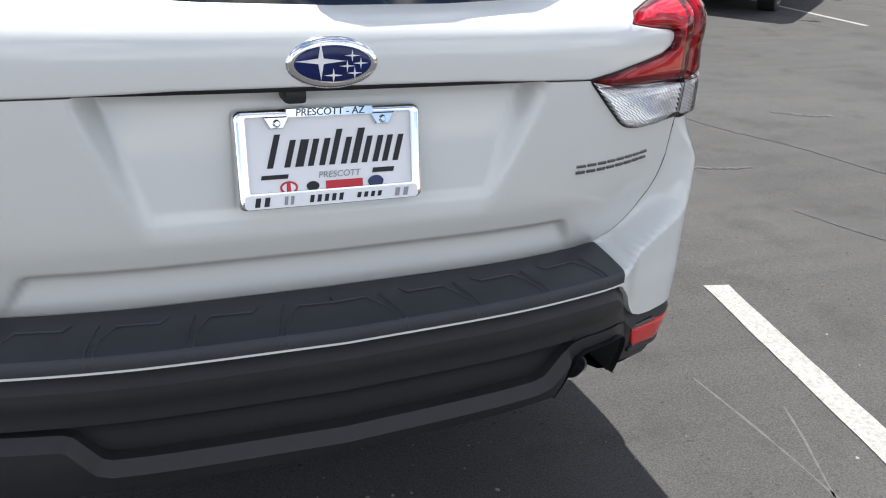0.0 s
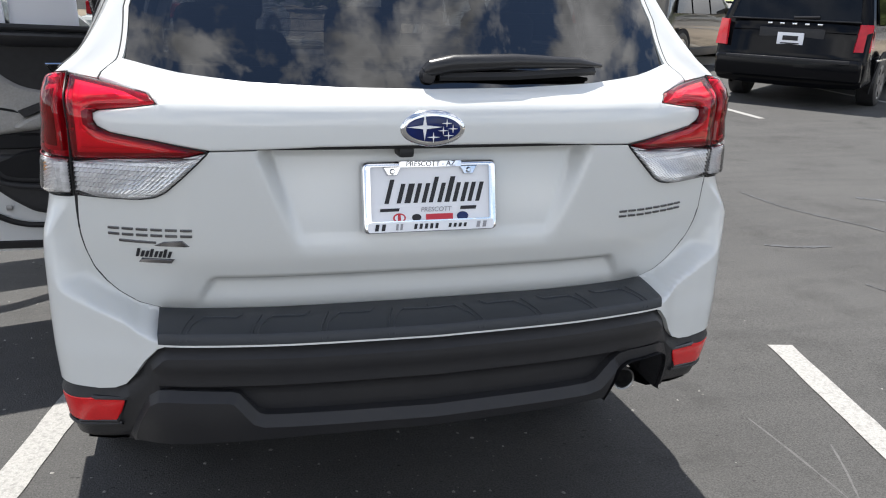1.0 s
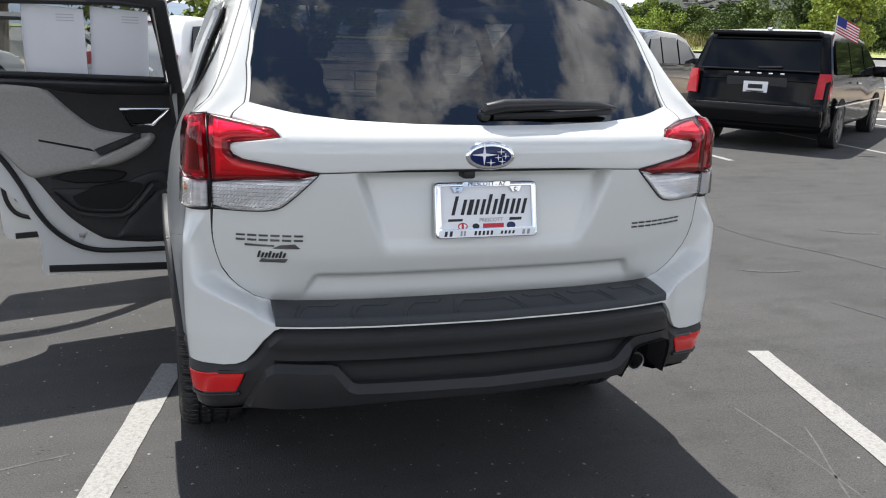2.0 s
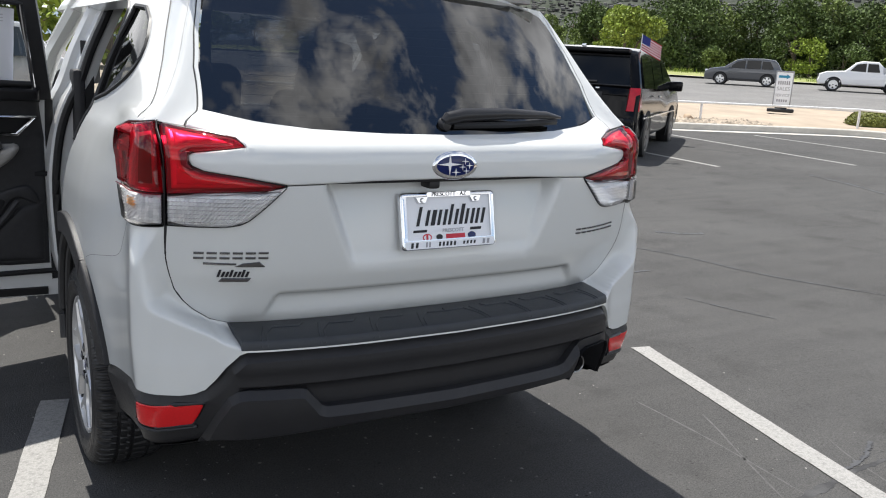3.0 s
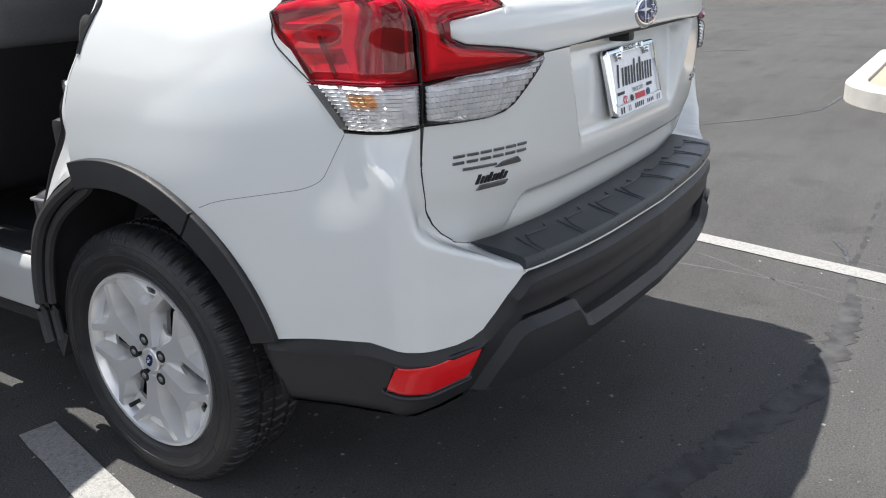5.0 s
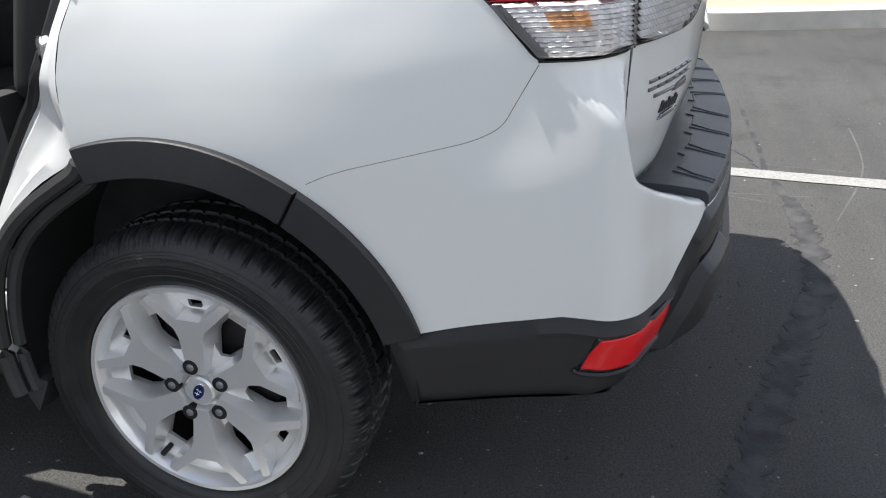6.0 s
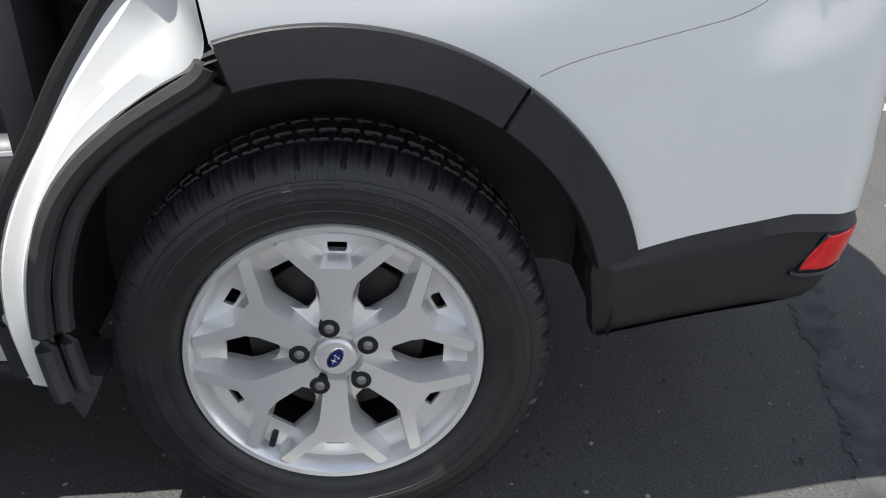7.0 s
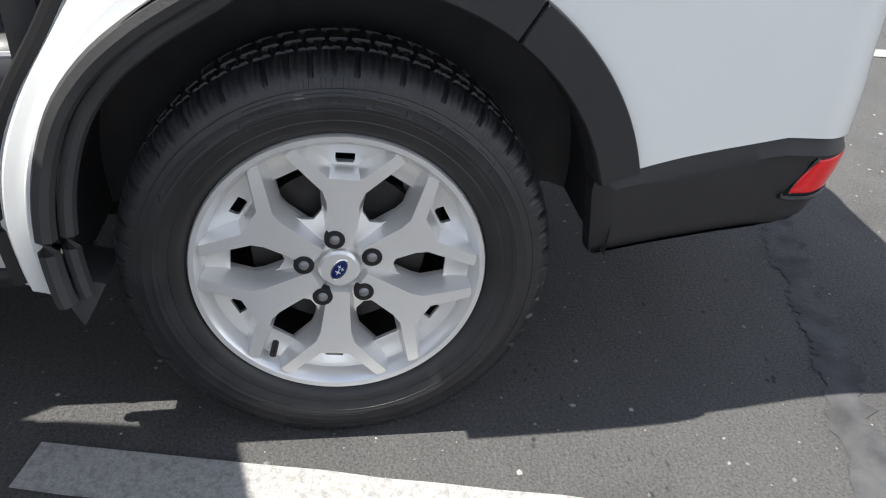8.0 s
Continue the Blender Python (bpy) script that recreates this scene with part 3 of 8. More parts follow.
side_w = smooth_table([0.2, 0.35, 0.5, 0.8, 0.95, 1.05, 1.13, 1.185, 1.225, 1.26, 1.37, 1.5, 1.6, 1.66],
                      [0.93, 0.95, 0.985, 0.995, 0.980, 0.960, 0.932, 0.906, 0.882, 0.867, 0.826, 0.765, 0.715, 0.66])
side_w_rear = smooth_table([0.2, 0.35, 0.5, 0.8, 0.95, 1.05, 1.13, 1.19, 1.235, 1.27, 1.37, 1.5, 1.6, 1.66],
                           [0.93, 0.95, 0.985, 1.0, 0.995, 0.985, 0.973, 0.965, 0.950, 0.900, 0.826, 0.765, 0.715, 0.66])
rear_y = smooth_table([0.6, 0.70, 0.74, 0.80, 0.86, 0.93, 1.09, 1.15, 1.17, 1.187, 1.196, 1.204, 1.222, 1.265, 1.345, 1.43, 1.515, 1.6, 1.66, 1.72],
                      [0.09, 0.075, 0.05, 0.03, 0.01, 0.0, -0.012, -0.013, -0.009, -0.002, 0.006, 0.020, 0.050, 0.086, 0.146, 0.211, 0.278, 0.346, 0.396, 0.447])
bump_in = smooth_table([0.2, 0.35, 0.45, 0.52, 0.62, 0.68, 0.9], [0.12, 0.055, 0.014, 0.0, 0.0, 0.004, 0.004])
bump_w = smooth_table([0.2, 0.346, 0.42, 0.5, 0.7, 0.9], [0.93, 0.955, 0.972, 0.985, 1.0, 1.0])


def body_sym(p, z):
    a, s = np.abs(p), np.where(np.asarray(p) < 0, -1.0, 1.0)
    up = sstep(z, 1.12, 1.30)
    t = np.clip((a - (0.78 + 0.52 * up)) / (0.34 + 0.96 * up), 0, 1)
    k = sstep(a, 0.98, 1.45)
    return np.stack([s * plan_x(a) * (side_w_rear(z) * (1 - k) + side_w(z) * k), plan_y(a) * (1 - 0.45 * up * sstep(a, 0.70, 0.95) * (1 - sstep(a, 1.1, 1.9))) + rear_y(z) * (1 - t * t * (3 - 2 * t)), z + 0 * a], -1)


def bumper_sym(p, z):
    a, s = np.abs(p), np.where(np.asarray(p) < 0, -1.0, 1.0)
    k = sstep(a, 0.82, 1.08)
    return np.stack([s * bump_x(a) * (bump_w(z) * (1 - k) + side_w(z) * k), bump_y(a) + bump_in(z) * (1 - sstep(a, 0.78, 1.12)), z + 0 * a], -1)


def corner_shift(p):
    """Small sideways offset of the two rear corners."""
    a = np.abs(p)
    right = 0.018 * sstep(a, 0.70, 0.90) * (1 - sstep(a, 1.3, 2.2))
    left = 0.014 * sstep(a, 0.84, 0.97) * (1 - sstep(a, 1.02, 1.40))
    d = np.where(np.asarray(p) < 0, left, right)
    return np.stack([d, 0 * d, 0 * d], -1)


def body_pos(p, z):
    return body_sym(p, z) + corner_shift(p)


def bumper_pos(p, z):
    return bumper_sym(p, z) + corner_shift(p)


def skin(pos, relief=None):
    """surf(u, v, out) for patch(), from a position function and a relief along the normal."""
    def surf(u, v, out):
        u, v = np.asarray(u, float), np.asarray(v, float)
        e = 0.004
        du = pos(u + e, v) - pos(u - e, v)
        dv = pos(u, v + e) - pos(u, v - e)
        n = np.cross(du, dv)
        n /= np.maximum(np.linalg.norm(n, axis=1), 1e-9)[:, None]
        o = out + (relief(u, v) if relief is not None else 0)
        return pos(u, v) + n * np.asarray(o)[:, None]
    return surf


AGRID = np.linspace(0, 6.2, 3000)


def by_x(x, z, pos=body_sym):
    """The way round at which the rear skin has that x (positive side)."""
    a = AGRID[AGRID < 1.3]
    q = pos(a, np.full(len(a), z))[:, 0]
    k = int(np.argmax(q)) + 1
    return float(np.interp(x, q[:k], a[:k]))


def by_y(y, z, pos=body_sym):
    """The way round at which the side skin has that y."""
    q = pos(AGRID, np.full(len(AGRID), z))[:, 1]
    return float(np.interp(y, q, AGRID))


def X(*pts):
    return [(by_x(x, z), z) for x, z in pts]


def Y(*pts):
    return [(by_y(y, z), z) for y, z in pts]


def BX(*pts):
    return [(by_x(x, z, bumper_sym), z) for x, z in pts]


def BY(*pts):
    return [(by_y(y, z, bumper_sym), z) for y, z in pts]


def side_of(poly, s):
    return [(p * s, z) for p, z in poly]


ARCH = (0.925, 0.40)


def arc(r, a0, a1, n=26):
    """Wheel arch arc as (y, z): 0 degrees at the back, 90 on top."""
    return [(ARCH[0] - r * math.cos(radians(a)), ARCH[1] + r * math.sin(radians(a))) for a in np.linspace(a0, a1, n)]


car = tagged(root("suv_car", (CX, 0, 0)), "white compact SUV with black lower cladding and its rear door open", "car")
BODY = skin(body_pos)
BUMPER = skin(bumper_pos)



def bead(path, o, r, s=1, closed=False, pos=BODY, n=0.006):
    """A thin bar following a path on the skin."""
    P = np.array(side_of(path, s))
    if closed:
        P = np.vstack([P, P[:1]])
    d = np.concatenate([[0], np.cumsum(np.linalg.norm(np.diff(P, axis=0), axis=1))])
    k = np.linspace(0, d[-1], max(3, int(d[-1] / n)))
    P = np.stack([np.interp(k, d, P[:, 0]), np.interp(k, d, P[:, 1])], -1)
    for _ in range(2):
        P[1:-1] = (P[:-2] + 2 * P[1:-1] + P[2:]) / 4
    return tube([tuple(q) for q in pos(P[:, 0], P[:, 1], np.full(len(P), o))], r, 6)


# gate seam, downwards from the lamps
SEAM = X((0.768, 0.985), (0.766, 0.90), (0.758, 0.86), (0.745, 0.816), (0.723, 0.78), (0.698, 0.754), (0.655, 0.724), (0.61, 0.7105))
LAMP_LOW = X((0.762, 0.985), (0.69, 0.983), (0.635, 0.984), (0.602, 0.989), (0.578, 1.001), (0.545, 1.031), (0.515, 1.060), (0.484, 1.091))


# lower gate panel with the plate recess and the lower crease
def gate_relief(u, v):
    x = np.abs(plan_x(np.abs(u)))
    half = 0.30 + 0.085 * np.clip((v - 0.87) / 0.21, 0, 1)
    r = -(0.012 + 0.046 * np.clip((v - 0.88) / 0.19, 0, 1)) * (1 - sstep(x, half - 0.022, half + 0.016)) * sstep(v, 0.845, 0.90)
    hw = 0.49 + 0.5 * np.clip(0.795 - v, 0, 0.1)
    ins = 1 - sstep(x, hw - 0.012, hw + 0.012)
    r = r - 0.020 * ins * (sstep(-v, -0.802, -0.782)) * (1 - sstep(-v, -0.782, -0.712))
    return r


poly = [(p, z) for p, z in side_of(LAMP_LOW, -1)][::-1] + side_of(SEAM, -1)[1:] + [(p, z) for p, z in SEAM[::-1]] + LAMP_LOW[1:]
poly += [(by_x(0.25, 1.099), 1.099), (0, 1.1005), (-by_x(0.25, 1.099), 1.099)]
gate = panel("tailgate", poly, skin(body_pos, gate_relief), PAINT, car, "white lower tailgate panel with a recess for the plate", thick=0.02, step=0.0085)

# upper gate panel
WIN_BOT = X((0, 1.2165), (0.2, 1.219), (0.40, 1.228), (0.54, 1.243), (0.655, 1.265))
WIN_SIDE = X((0.655, 1.265), (0.641, 1.37), (0.621, 1.46), (0.593, 1.55), (0.574, 1.586), (0.535, 1.606))
ARM_LOW_TOP = X((0.484, 1.094), (0.59, 1.112), (0.68, 1.125), (0.706, 1.137), (0.714, 1.150), (0.714, 1.164), (0.70, 1.1695))
ARM_UP = X((0.70, 1.1695), (0.640, 1.177), (0.583, 1.186), (0.60, 1.204), (0.66, 1.216), (0.72, 1.226), (0.768, 1.236))
GATE_UP = X((0.704, 1.2265), (0.668, 1.262), (0.652, 1.37), (0.632, 1.46), (0.604, 1.552), (0.584, 1.610), (0.3, 1.648), (0, 1.652))
half = X((0, 1.104), (0.25, 1.1025), (0.475, 1.094)) + ARM_LOW_TOP + ARM_UP[1:5] + GATE_UP[:-1]
hole = WIN_BOT + WIN_SIDE[1:] + X((0.45, 1.617), (0.3, 1.627), (0, 1.633))
poly = half + GATE_UP[-1:] + side_of(half, -1)[::-1][:-1]
holew = hole + side_of(hole, -1)[::-1][1:-1]
part("upper_tailgate_panel", patch(poly, BODY, 0.004, bevel=0.006, thick=0.022, step=0.014, holes=[holew]), PAINT, gate, "white upper tailgate panel round the rear window")

# rear window
gl = hole + side_of(hole, -1)[::-1][1:-1]
# the glass itself is an even, slightly domed sheet
uu, zz = np.meshgrid(np.linspace(-0.78, 0.78, 40), np.linspace(1.22, 1.63, 24))
gp = body_pos(uu.ravel(), zz.ravel())


def dome(x, z):
    return np.stack([1 + 0 * x, z - 1.4, x ** 2], -1)


def bulge(z):
    return 0.26 * (z - 1.42) ** 2 - 0.004


GLASS_FIT = np.linalg.lstsq(dome(gp[:, 0], gp[:, 2]), gp[:, 1], rcond=None)[0]


def glass_pos(u, v):
    q = body_pos(u, v)
    return np.stack([q[..., 0], dome(q[..., 0], q[..., 2]) @ GLASS_FIT + bulge(q[..., 2]), q[..., 2]], -1)


PANE = skin(glass_pos)
part("rear_window", patch(gl, PANE, -0.004, thick=0, step=0.015), GLASS_REAR, gate, "dark tinted rear window with heater lines")
bm = bmesh.new()
for k in range(13):
    z = 1.262 + k * 0.025
    w = 0.555 - 0.30 * (z - 1.262)
    us = np.linspace(-by_x(w, z), by_x(w, z), 30)
    a = PANE(us, np.full(30, z), np.full(30, -0.006))
    b = PANE(us, np.full(30, z + 0.0011), np.full(30, -0.006))
    vs = [(bm.verts.new(p), bm.verts.new(q)) for p, q in zip(a, b)]
    for i in range(29):
        bm.faces.new((vs[i][0], vs[i + 1][0], vs[i + 1][1], vs[i][1]))
part("heater_lines", bm, mat("heater_wire", (0.55, 0.50, 0.46), 0.5), gate, "thin heater lines in the glass")
# dark band round the glass
band = patch(gl, PANE, -0.010, thick=0, step=0.03, holes=[[(p * 0.955, 1.225 + 0.022 + (z - 1.225) * 0.90) for p, z in gl]])
part("window_band", band, GAP, gate, "black printed band round the window")

# seams
for s in (-1, 1):
    part("gate_seal", bead(SEAM, -0.004, 0.0048, s), SEAL, gate)
    part("gate_seal", bead(GATE_UP[:6], 0.0002, 0.0026, s), SEAL, gate)
ring = [tuple(BODY(np.array([p]), np.array([1.1005]), np.array([-0.008]))[0]) for p in np.linspace(-0.49, 0.49, 30)]
part("gate_seal", tube(ring, 0.006, 6), SEAL, gate)

# tail lamps
LG_CLEAR = X((0.762, 0.988)) + LAMP_LOW[1:-1] + X((0.487, 1.089), (0.535, 1.077), (0.762, 1.063))
LG_RED = X((0.762, 1.065), (0.535, 1.079), (0.487, 1.0915)) + ARM_LOW_TOP[1:-1] + ARM_UP[:-1] + X((0.762, 1.2345))
LQ_CLEAR = X((0.771, 0.985)) + Y((0.19, 0.980), (0.25, 0.980), (0.29, 1.02), (0.324, 1.063)) + X((0.771, 1.063))
LQ_RED = X((0.771, 1.066)) + Y((0.325, 1.066), (0.37, 1.12), (0.418, 1.170), (0.428, 1.188), (0.40, 1.208), (0.33, 1.221)) + X((0.771, 1.236))


def facets(poly, s, nz, nu, pick=None, sink=0.0):
    """Rows of small prisms filling an outline; pick(u, z) sends a cell to the second mesh."""
    P = np.array(poly)
    Q = np.vstack([P, P[:1]])
    zs = np.linspace(P[:, 1].min() + 0.002, P[:, 1].max() - 0.002, nz + 1)
    wide = np.ptp(P[:, 0])

    def span(z):
        hit = [a[0] + (b[0] - a[0]) * (z - a[1]) / (b[1] - a[1]) for a, b in zip(Q[:-1], Q[1:]) if (a[1] - z) * (b[1] - z) <= 0 and a[1] != b[1]]
        return min(hit) + 0.002, max(hit) - 0.002
    one, two = bmesh.new(), bmesh.new()
    for z0, z1 in zip(zs[:-1], zs[1:]):
        (a0, b0), (a1, b1) = span(z0), span(z1)
        n = max(2, int(nu * (b0 - a0 + b1 - a1) / 2 / wide))
        zk = z0 + (z1 - z0) * 0.24
        for i in range(n):
            f, g = i / n, (i + 1) / n
            u0, u1 = a0 + (b0 - a0) * f, a0 + (b0 - a0) * g
            w0, w1 = a1 + (b1 - a1) * f, a1 + (b1 - a1) * g
            um, wm = (u0 + u1) / 2, (w0 + w1) / 2
            bm = two if pick is not None and pick(um, (z0 + z1) / 2) else one
            pts = [(u0, z0, 0.004), (um, z0, 0.006), (u1, z0, 0.004), (u1, zk, 0.010), (um, zk, 0.0125), (u0, zk, 0.010), (w1, z1, 0.003), (wm, z1, 0.005), (w0, z1, 0.003)]
            U = np.array(pts)
            vs = [bm.verts.new(q) for q in BODY(U[:, 0] * s, U[:, 1], U[:, 2] - sink)]
            for q in ((0, 1, 4, 5), (1, 2, 3, 4), (5, 4, 7, 8), (4, 3, 6, 7)):
                bm.faces.new([vs[k] for k in q] if s > 0 else [vs[k] for k in q][::-1])
    return one, two


def lamp(s, red, clear, name, amber):
    ob = part(name, patch(side_of(red, s), BODY, 0.016, bevel=0.016, thick=0.02, step=0.014, edge=0.005), RED_LENS, car, "red and clear tail lamp")
    ob.visible_shadow = False
    part("lamp_housing", patch(side_of(red, s), BODY, -0.012, thick=0.004, step=0.02, edge=0.008), RED_HOUSE, ob, "dull housing behind the red lens")
    part("clear_lens", patch(side_of(clear, s), BODY, 0.017, bevel=0.012, thick=0.004, step=0.02, edge=0.006), LENS, ob, "clear lower lens").visible_shadow = False
    part("lamp_housing", patch(side_of(clear, s), BODY, -0.008, thick=0.004, step=0.03, edge=0.01), LAMP_DARK, ob, "grey housing behind the clear lens")
    c = Y((0.205, 1.036))[0]
    one, two = facets(clear, s, 11 if amber else 10, 12 if amber else 30, (lambda u, z: ((u - c[0]) / 0.036) ** 2 + ((z - c[1]) / 0.013) ** 2 < 1) if amber else None, 0.002)
    part("lamp_reflector", one, CLEAR, ob, "silvery ribbed reflector", smooth=False)
    if amber:
        part("indicator_lens", two, AMBER, ob, "amber glint of the indicator", smooth=False)
    else:
        two.free()
    return ob


def within(poly, s, o, bevel, material, parent, label=""):
    """A moulded plate lying under the lens."""
    return part("light_guide", patch(side_of(poly, s), BODY, o, bevel=bevel, thick=0.012, step=0.010, edge=0.004), material, parent, label)


for s in (-1, 1):
    g = lamp(s, LG_RED, LG_CLEAR, "tail_lamp_inner", False)
    inner = X((0.752, 1.078), (0.60, 1.086), (0.525, 1.090), (0.60, 1.104), (0.690, 1.119), (0.726, 1.137), (0.730, 1.172), (0.710, 1.182), (0.610, 1.192), (0.65, 1.206), (0.752, 1.224))
    within(inner, s, 0.006, 0.010, GUIDE, g, "bright red light guide")
    core = X((0.740, 1.090), (0.62, 1.092), (0.560, 1.0945), (0.61, 1.099), (0.700, 1.113), (0.734, 1.130), (0.740, 1.176), (0.716, 1.188), (0.645, 1.194), (0.67, 1.204), (0.740, 1.214))
    within(core, s, 0.0095, 0.005, GUIDE_PALE, g, "raised core of the light guide")
    notch = X((0.700, 1.128), (0.716, 1.130), (0.728, 1.14), (0.731, 1.165), (0.718, 1.172), (0.700, 1.171), (0.713, 1.164), (0.7135, 1.142))
    part("lamp_corner", patch(side_of(notch, s), BODY, 0.0175, bevel=0.003, thick=0.006, step=0.02, edge=0.004), RED_DEEP, g, "dark red inner corner")
    q = lamp(s, LQ_RED, LQ_CLEAR, "tail_lamp_outer", True)
    deep = X((0.783, 1.078), (0.822, 1.076), (0.815, 1.206), (0.783, 1.212))
    within(deep, s, 0.008, 0.003, RED_HOUSE, q, "dark red lens field")
    within(X((0.788, 1.088), (0.815, 1.087), (0.810, 1.198), (0.788, 1.202)), s, 0.0105, 0.002, RED_DEEP, q, "dark red inner field")
    bowl = Y((0.205, 1.072), (0.318, 1.072), (0.362, 1.118), (0.405, 1.168), (0.405, 1.182), (0.33, 1.198), (0.215, 1.205))
    one, two = facets(bowl, s, 3, 4, None, 0.006)
    two.free()
    part("lamp_reflector", one, BOWL, q, "broad mirrored facets behind the red lens", smooth=False)
    bar = Y((0.206, 1.074), (0.222, 1.074), (0.252, 1.16), (0.265, 1.206), (0.225, 1.210), (0.213, 1.15))
    within(bar, s, 0.009, 0.004, GUIDE, q, "bright red upright facet")
    band = Y((0.28, 1.198), (0.40, 1.190), (0.42, 1.190), (0.40, 1.204), (0.33, 1.2165)) + X((0.80, 1.226), (0.80, 1.219))
    within(band, s, 0.0095, 0.004, GUIDE, q, "bright red upper edge")
    part("lens_line", bead(Y((0.262, 1.075), (0.285, 1.12), (0.300, 1.15)), 0.0095, 0.0045, s), RED_DEEP, q)
    tri = Y((0.235, 0.984), (0.252, 0.984), (0.324, 1.060), (0.306, 1.060))
    part("lens_shade", patch(side_of(tri, s), BODY, 0.0128, thick=0.001, step=0.03, edge=0.006), LAMP_DARK, q, "dark inner edge of the clear lens")
    # black surround of the whole lamp
    part("lamp_gasket", bead(LAMP_LOW + ARM_LOW_TOP[1:] + ARM_UP[1:], 0.001, 0.0016, s), SEAL, g)
    loop = X((0.768, 1.238), (0.7675, 1.15), (0.767, 1.06), (0.767, 0.985), (0.773, 0.980)) + Y((0.19, 0.977), (0.246, 0.976), (0.26, 0.984), (0.326, 1.064), (0.42, 1.169), (0.431, 1.189), (0.40, 1.211), (0.33, 1.224)) + X((0.771, 1.239))
    part("lamp_gasket", bead(loop, 0.0005, 0.0016, s), SEAL, q)
    part("lamp_gasket", bead(X((0.7665, 1.238), (0.7665, 1.15), (0.7665, 1.06), (0.7665, 0.983)), 0.005, 0.0016, s), SEAL, q)
    part("lamp_divider", bead(X((0.771, 1.0645)) + Y((0.25, 1.0645), (0.325, 1.0645)), 0.0150, 0.0014, s), RED_DEEP, q)

# quarter panels
SEAM_Q = Y((0.598, 0.8055), (0.56, 0.816), (0.46, 0.836), (0.37, 0.854), (0.344, 0.862), (0.322, 0.872), (0.306, 0.884), (0.252, 0.972))
LAMP_EDGE = Y((0.254, 0.978), (0.29, 1.019), (0.328, 1.064), (0.373, 1.12), (0.421, 1.168), (0.433, 1.189), (0.402, 1.214), (0.33, 1.227)) + X((0.774, 1.240))
PILLAR = X((0.774, 1.240), (0.74, 1.2335), (0.708, 1.2285), (0.6705, 1.263), (0.6545, 1.371), (0.6345, 1.461), (0.6065, 1.553), (0.5865, 1.611))
DOOR_EDGE = Y((1.06, 0.80), (1.058, 0.85), (1.067, 0.92), (1.066, 0.97), (1.048, 1.04), (1.018, 1.10), (0.996, 1.16), (0.982, 1.232), (0.962, 1.33), (0.955, 1.44), (0.985, 1.53), (1.03, 1.555))
QWIN = Y((0.964, 1.240), (0.83, 1.264), (0.70, 1.300), (0.62, 1.328), (0.580, 1.350), (0.562, 1.378), (0.564, 1.405), (0.585, 1.44), (0.64, 1.49), (0.74, 1.53), (0.90, 1.54), (0.94, 1.44), (0.953, 1.33))
for s in (-1, 1):
    poly = Y(*arc(0.455, 53, 106)) + DOOR_EDGE[1:] + Y((1.03, 1.60), (0.62, 1.62)) + PILLAR[::-1] + LAMP_EDGE[::-1][1:] + SEAM_Q[::-1]
    qp = panel("quarter_panel", side_of(poly, s), BODY, PAINT, car, "white rear quarter panel", thick=0.015, step=0.025, holes=[side_of(QWIN, s)])
    w = part("quarter_window", patch(side_of(QWIN, s), BODY, -0.006, thick=0, step=0.04), GLASS_SIDE, qp, "small dark quarter window")
    part("window_seal", bead(DOOR_EDGE[5:], -0.002, 0.008, s), SEAL, qp, "black edge seal of the door opening")
    part("window_seal", bead(QWIN, -0.001, 0.008, s, True), SEAL, qp, "black window seal")
    # painted corner of the bumper, blending from the gate to the proud bumper
    low = BX((0.615, 0.662), (0.645, 0.628), (0.668, 0.59), (0.690, 0.562), (0.715, 0.550), (0.75, 0.545), (0.80, 0.548)) + BY((0.22, 0.553), (0.315, 0.538), (0.475, 0.507))
    poly = low + Y(*arc(0.455, 13, 53)) + SEAM_Q[:-1] + Y((0.252, 0.974)) + X((0.771, 0.980)) + SEAM + BX((0.600, 0.7115), (0.600, 0.668))
    seam_pts = np.array(side_of(Y((0.64, 0.79)) + SEAM_Q + X((0.771, 0.985)) + SEAM, s))

    def corner_pos(p, z, seam_pts=seam_pts):
        d = seg_dist(np.stack([p, z + 0 * p], -1), seam_pts, closed=False)
        wide = 0.032 + 0.078 * sstep(z, 0.705, 0.80)
        t = np.clip(d / wide, 0, 1)
        w = (t * t * (3 - 2 * t))[:, None]
        return body_pos(p, z) * (1 - w) + bumper_pos(p, z) * w
    panel("bumper_corner", side_of(poly, s), skin(corner_pos), PAINT, car, "white painted bumper corner", e=0.009, thick=0.012, step=0.0075, edge=0.006)
    # arch trims
    t1 = Y(*arc(0.472, 13, 53.9)) + Y(*arc(0.402, 13, 53.3)[::-1])
    a1 = 106 if s < 0 else 167
    t2 = Y(*arc(0.472, 53.93, a1)) + Y(*arc(0.402, 53.33, a1)[::-1])
    for tt in (t1, t2):
        part("wheel_arch_trim", patch(side_of(tt, s), BODY, 0.016, bevel=0.004, thick=0.045, step=0.03), PLASTIC, car, "matt black wheel arch trim")
    # seam line between quarter and bumper
    part("panel_gap", bead(Y((0.632, 0.792)) + SEAM_Q, -0.001, 0.0014, s), HAIRLINE, car)
    part("panel_gap", bead([(0.992, 1.2385), (1.055, 1.285), (1.095, 1.333), (1.135, 1.431), (1.165, 1.60)], 0.0016, 0.0013, s), HAIRLINE, car)

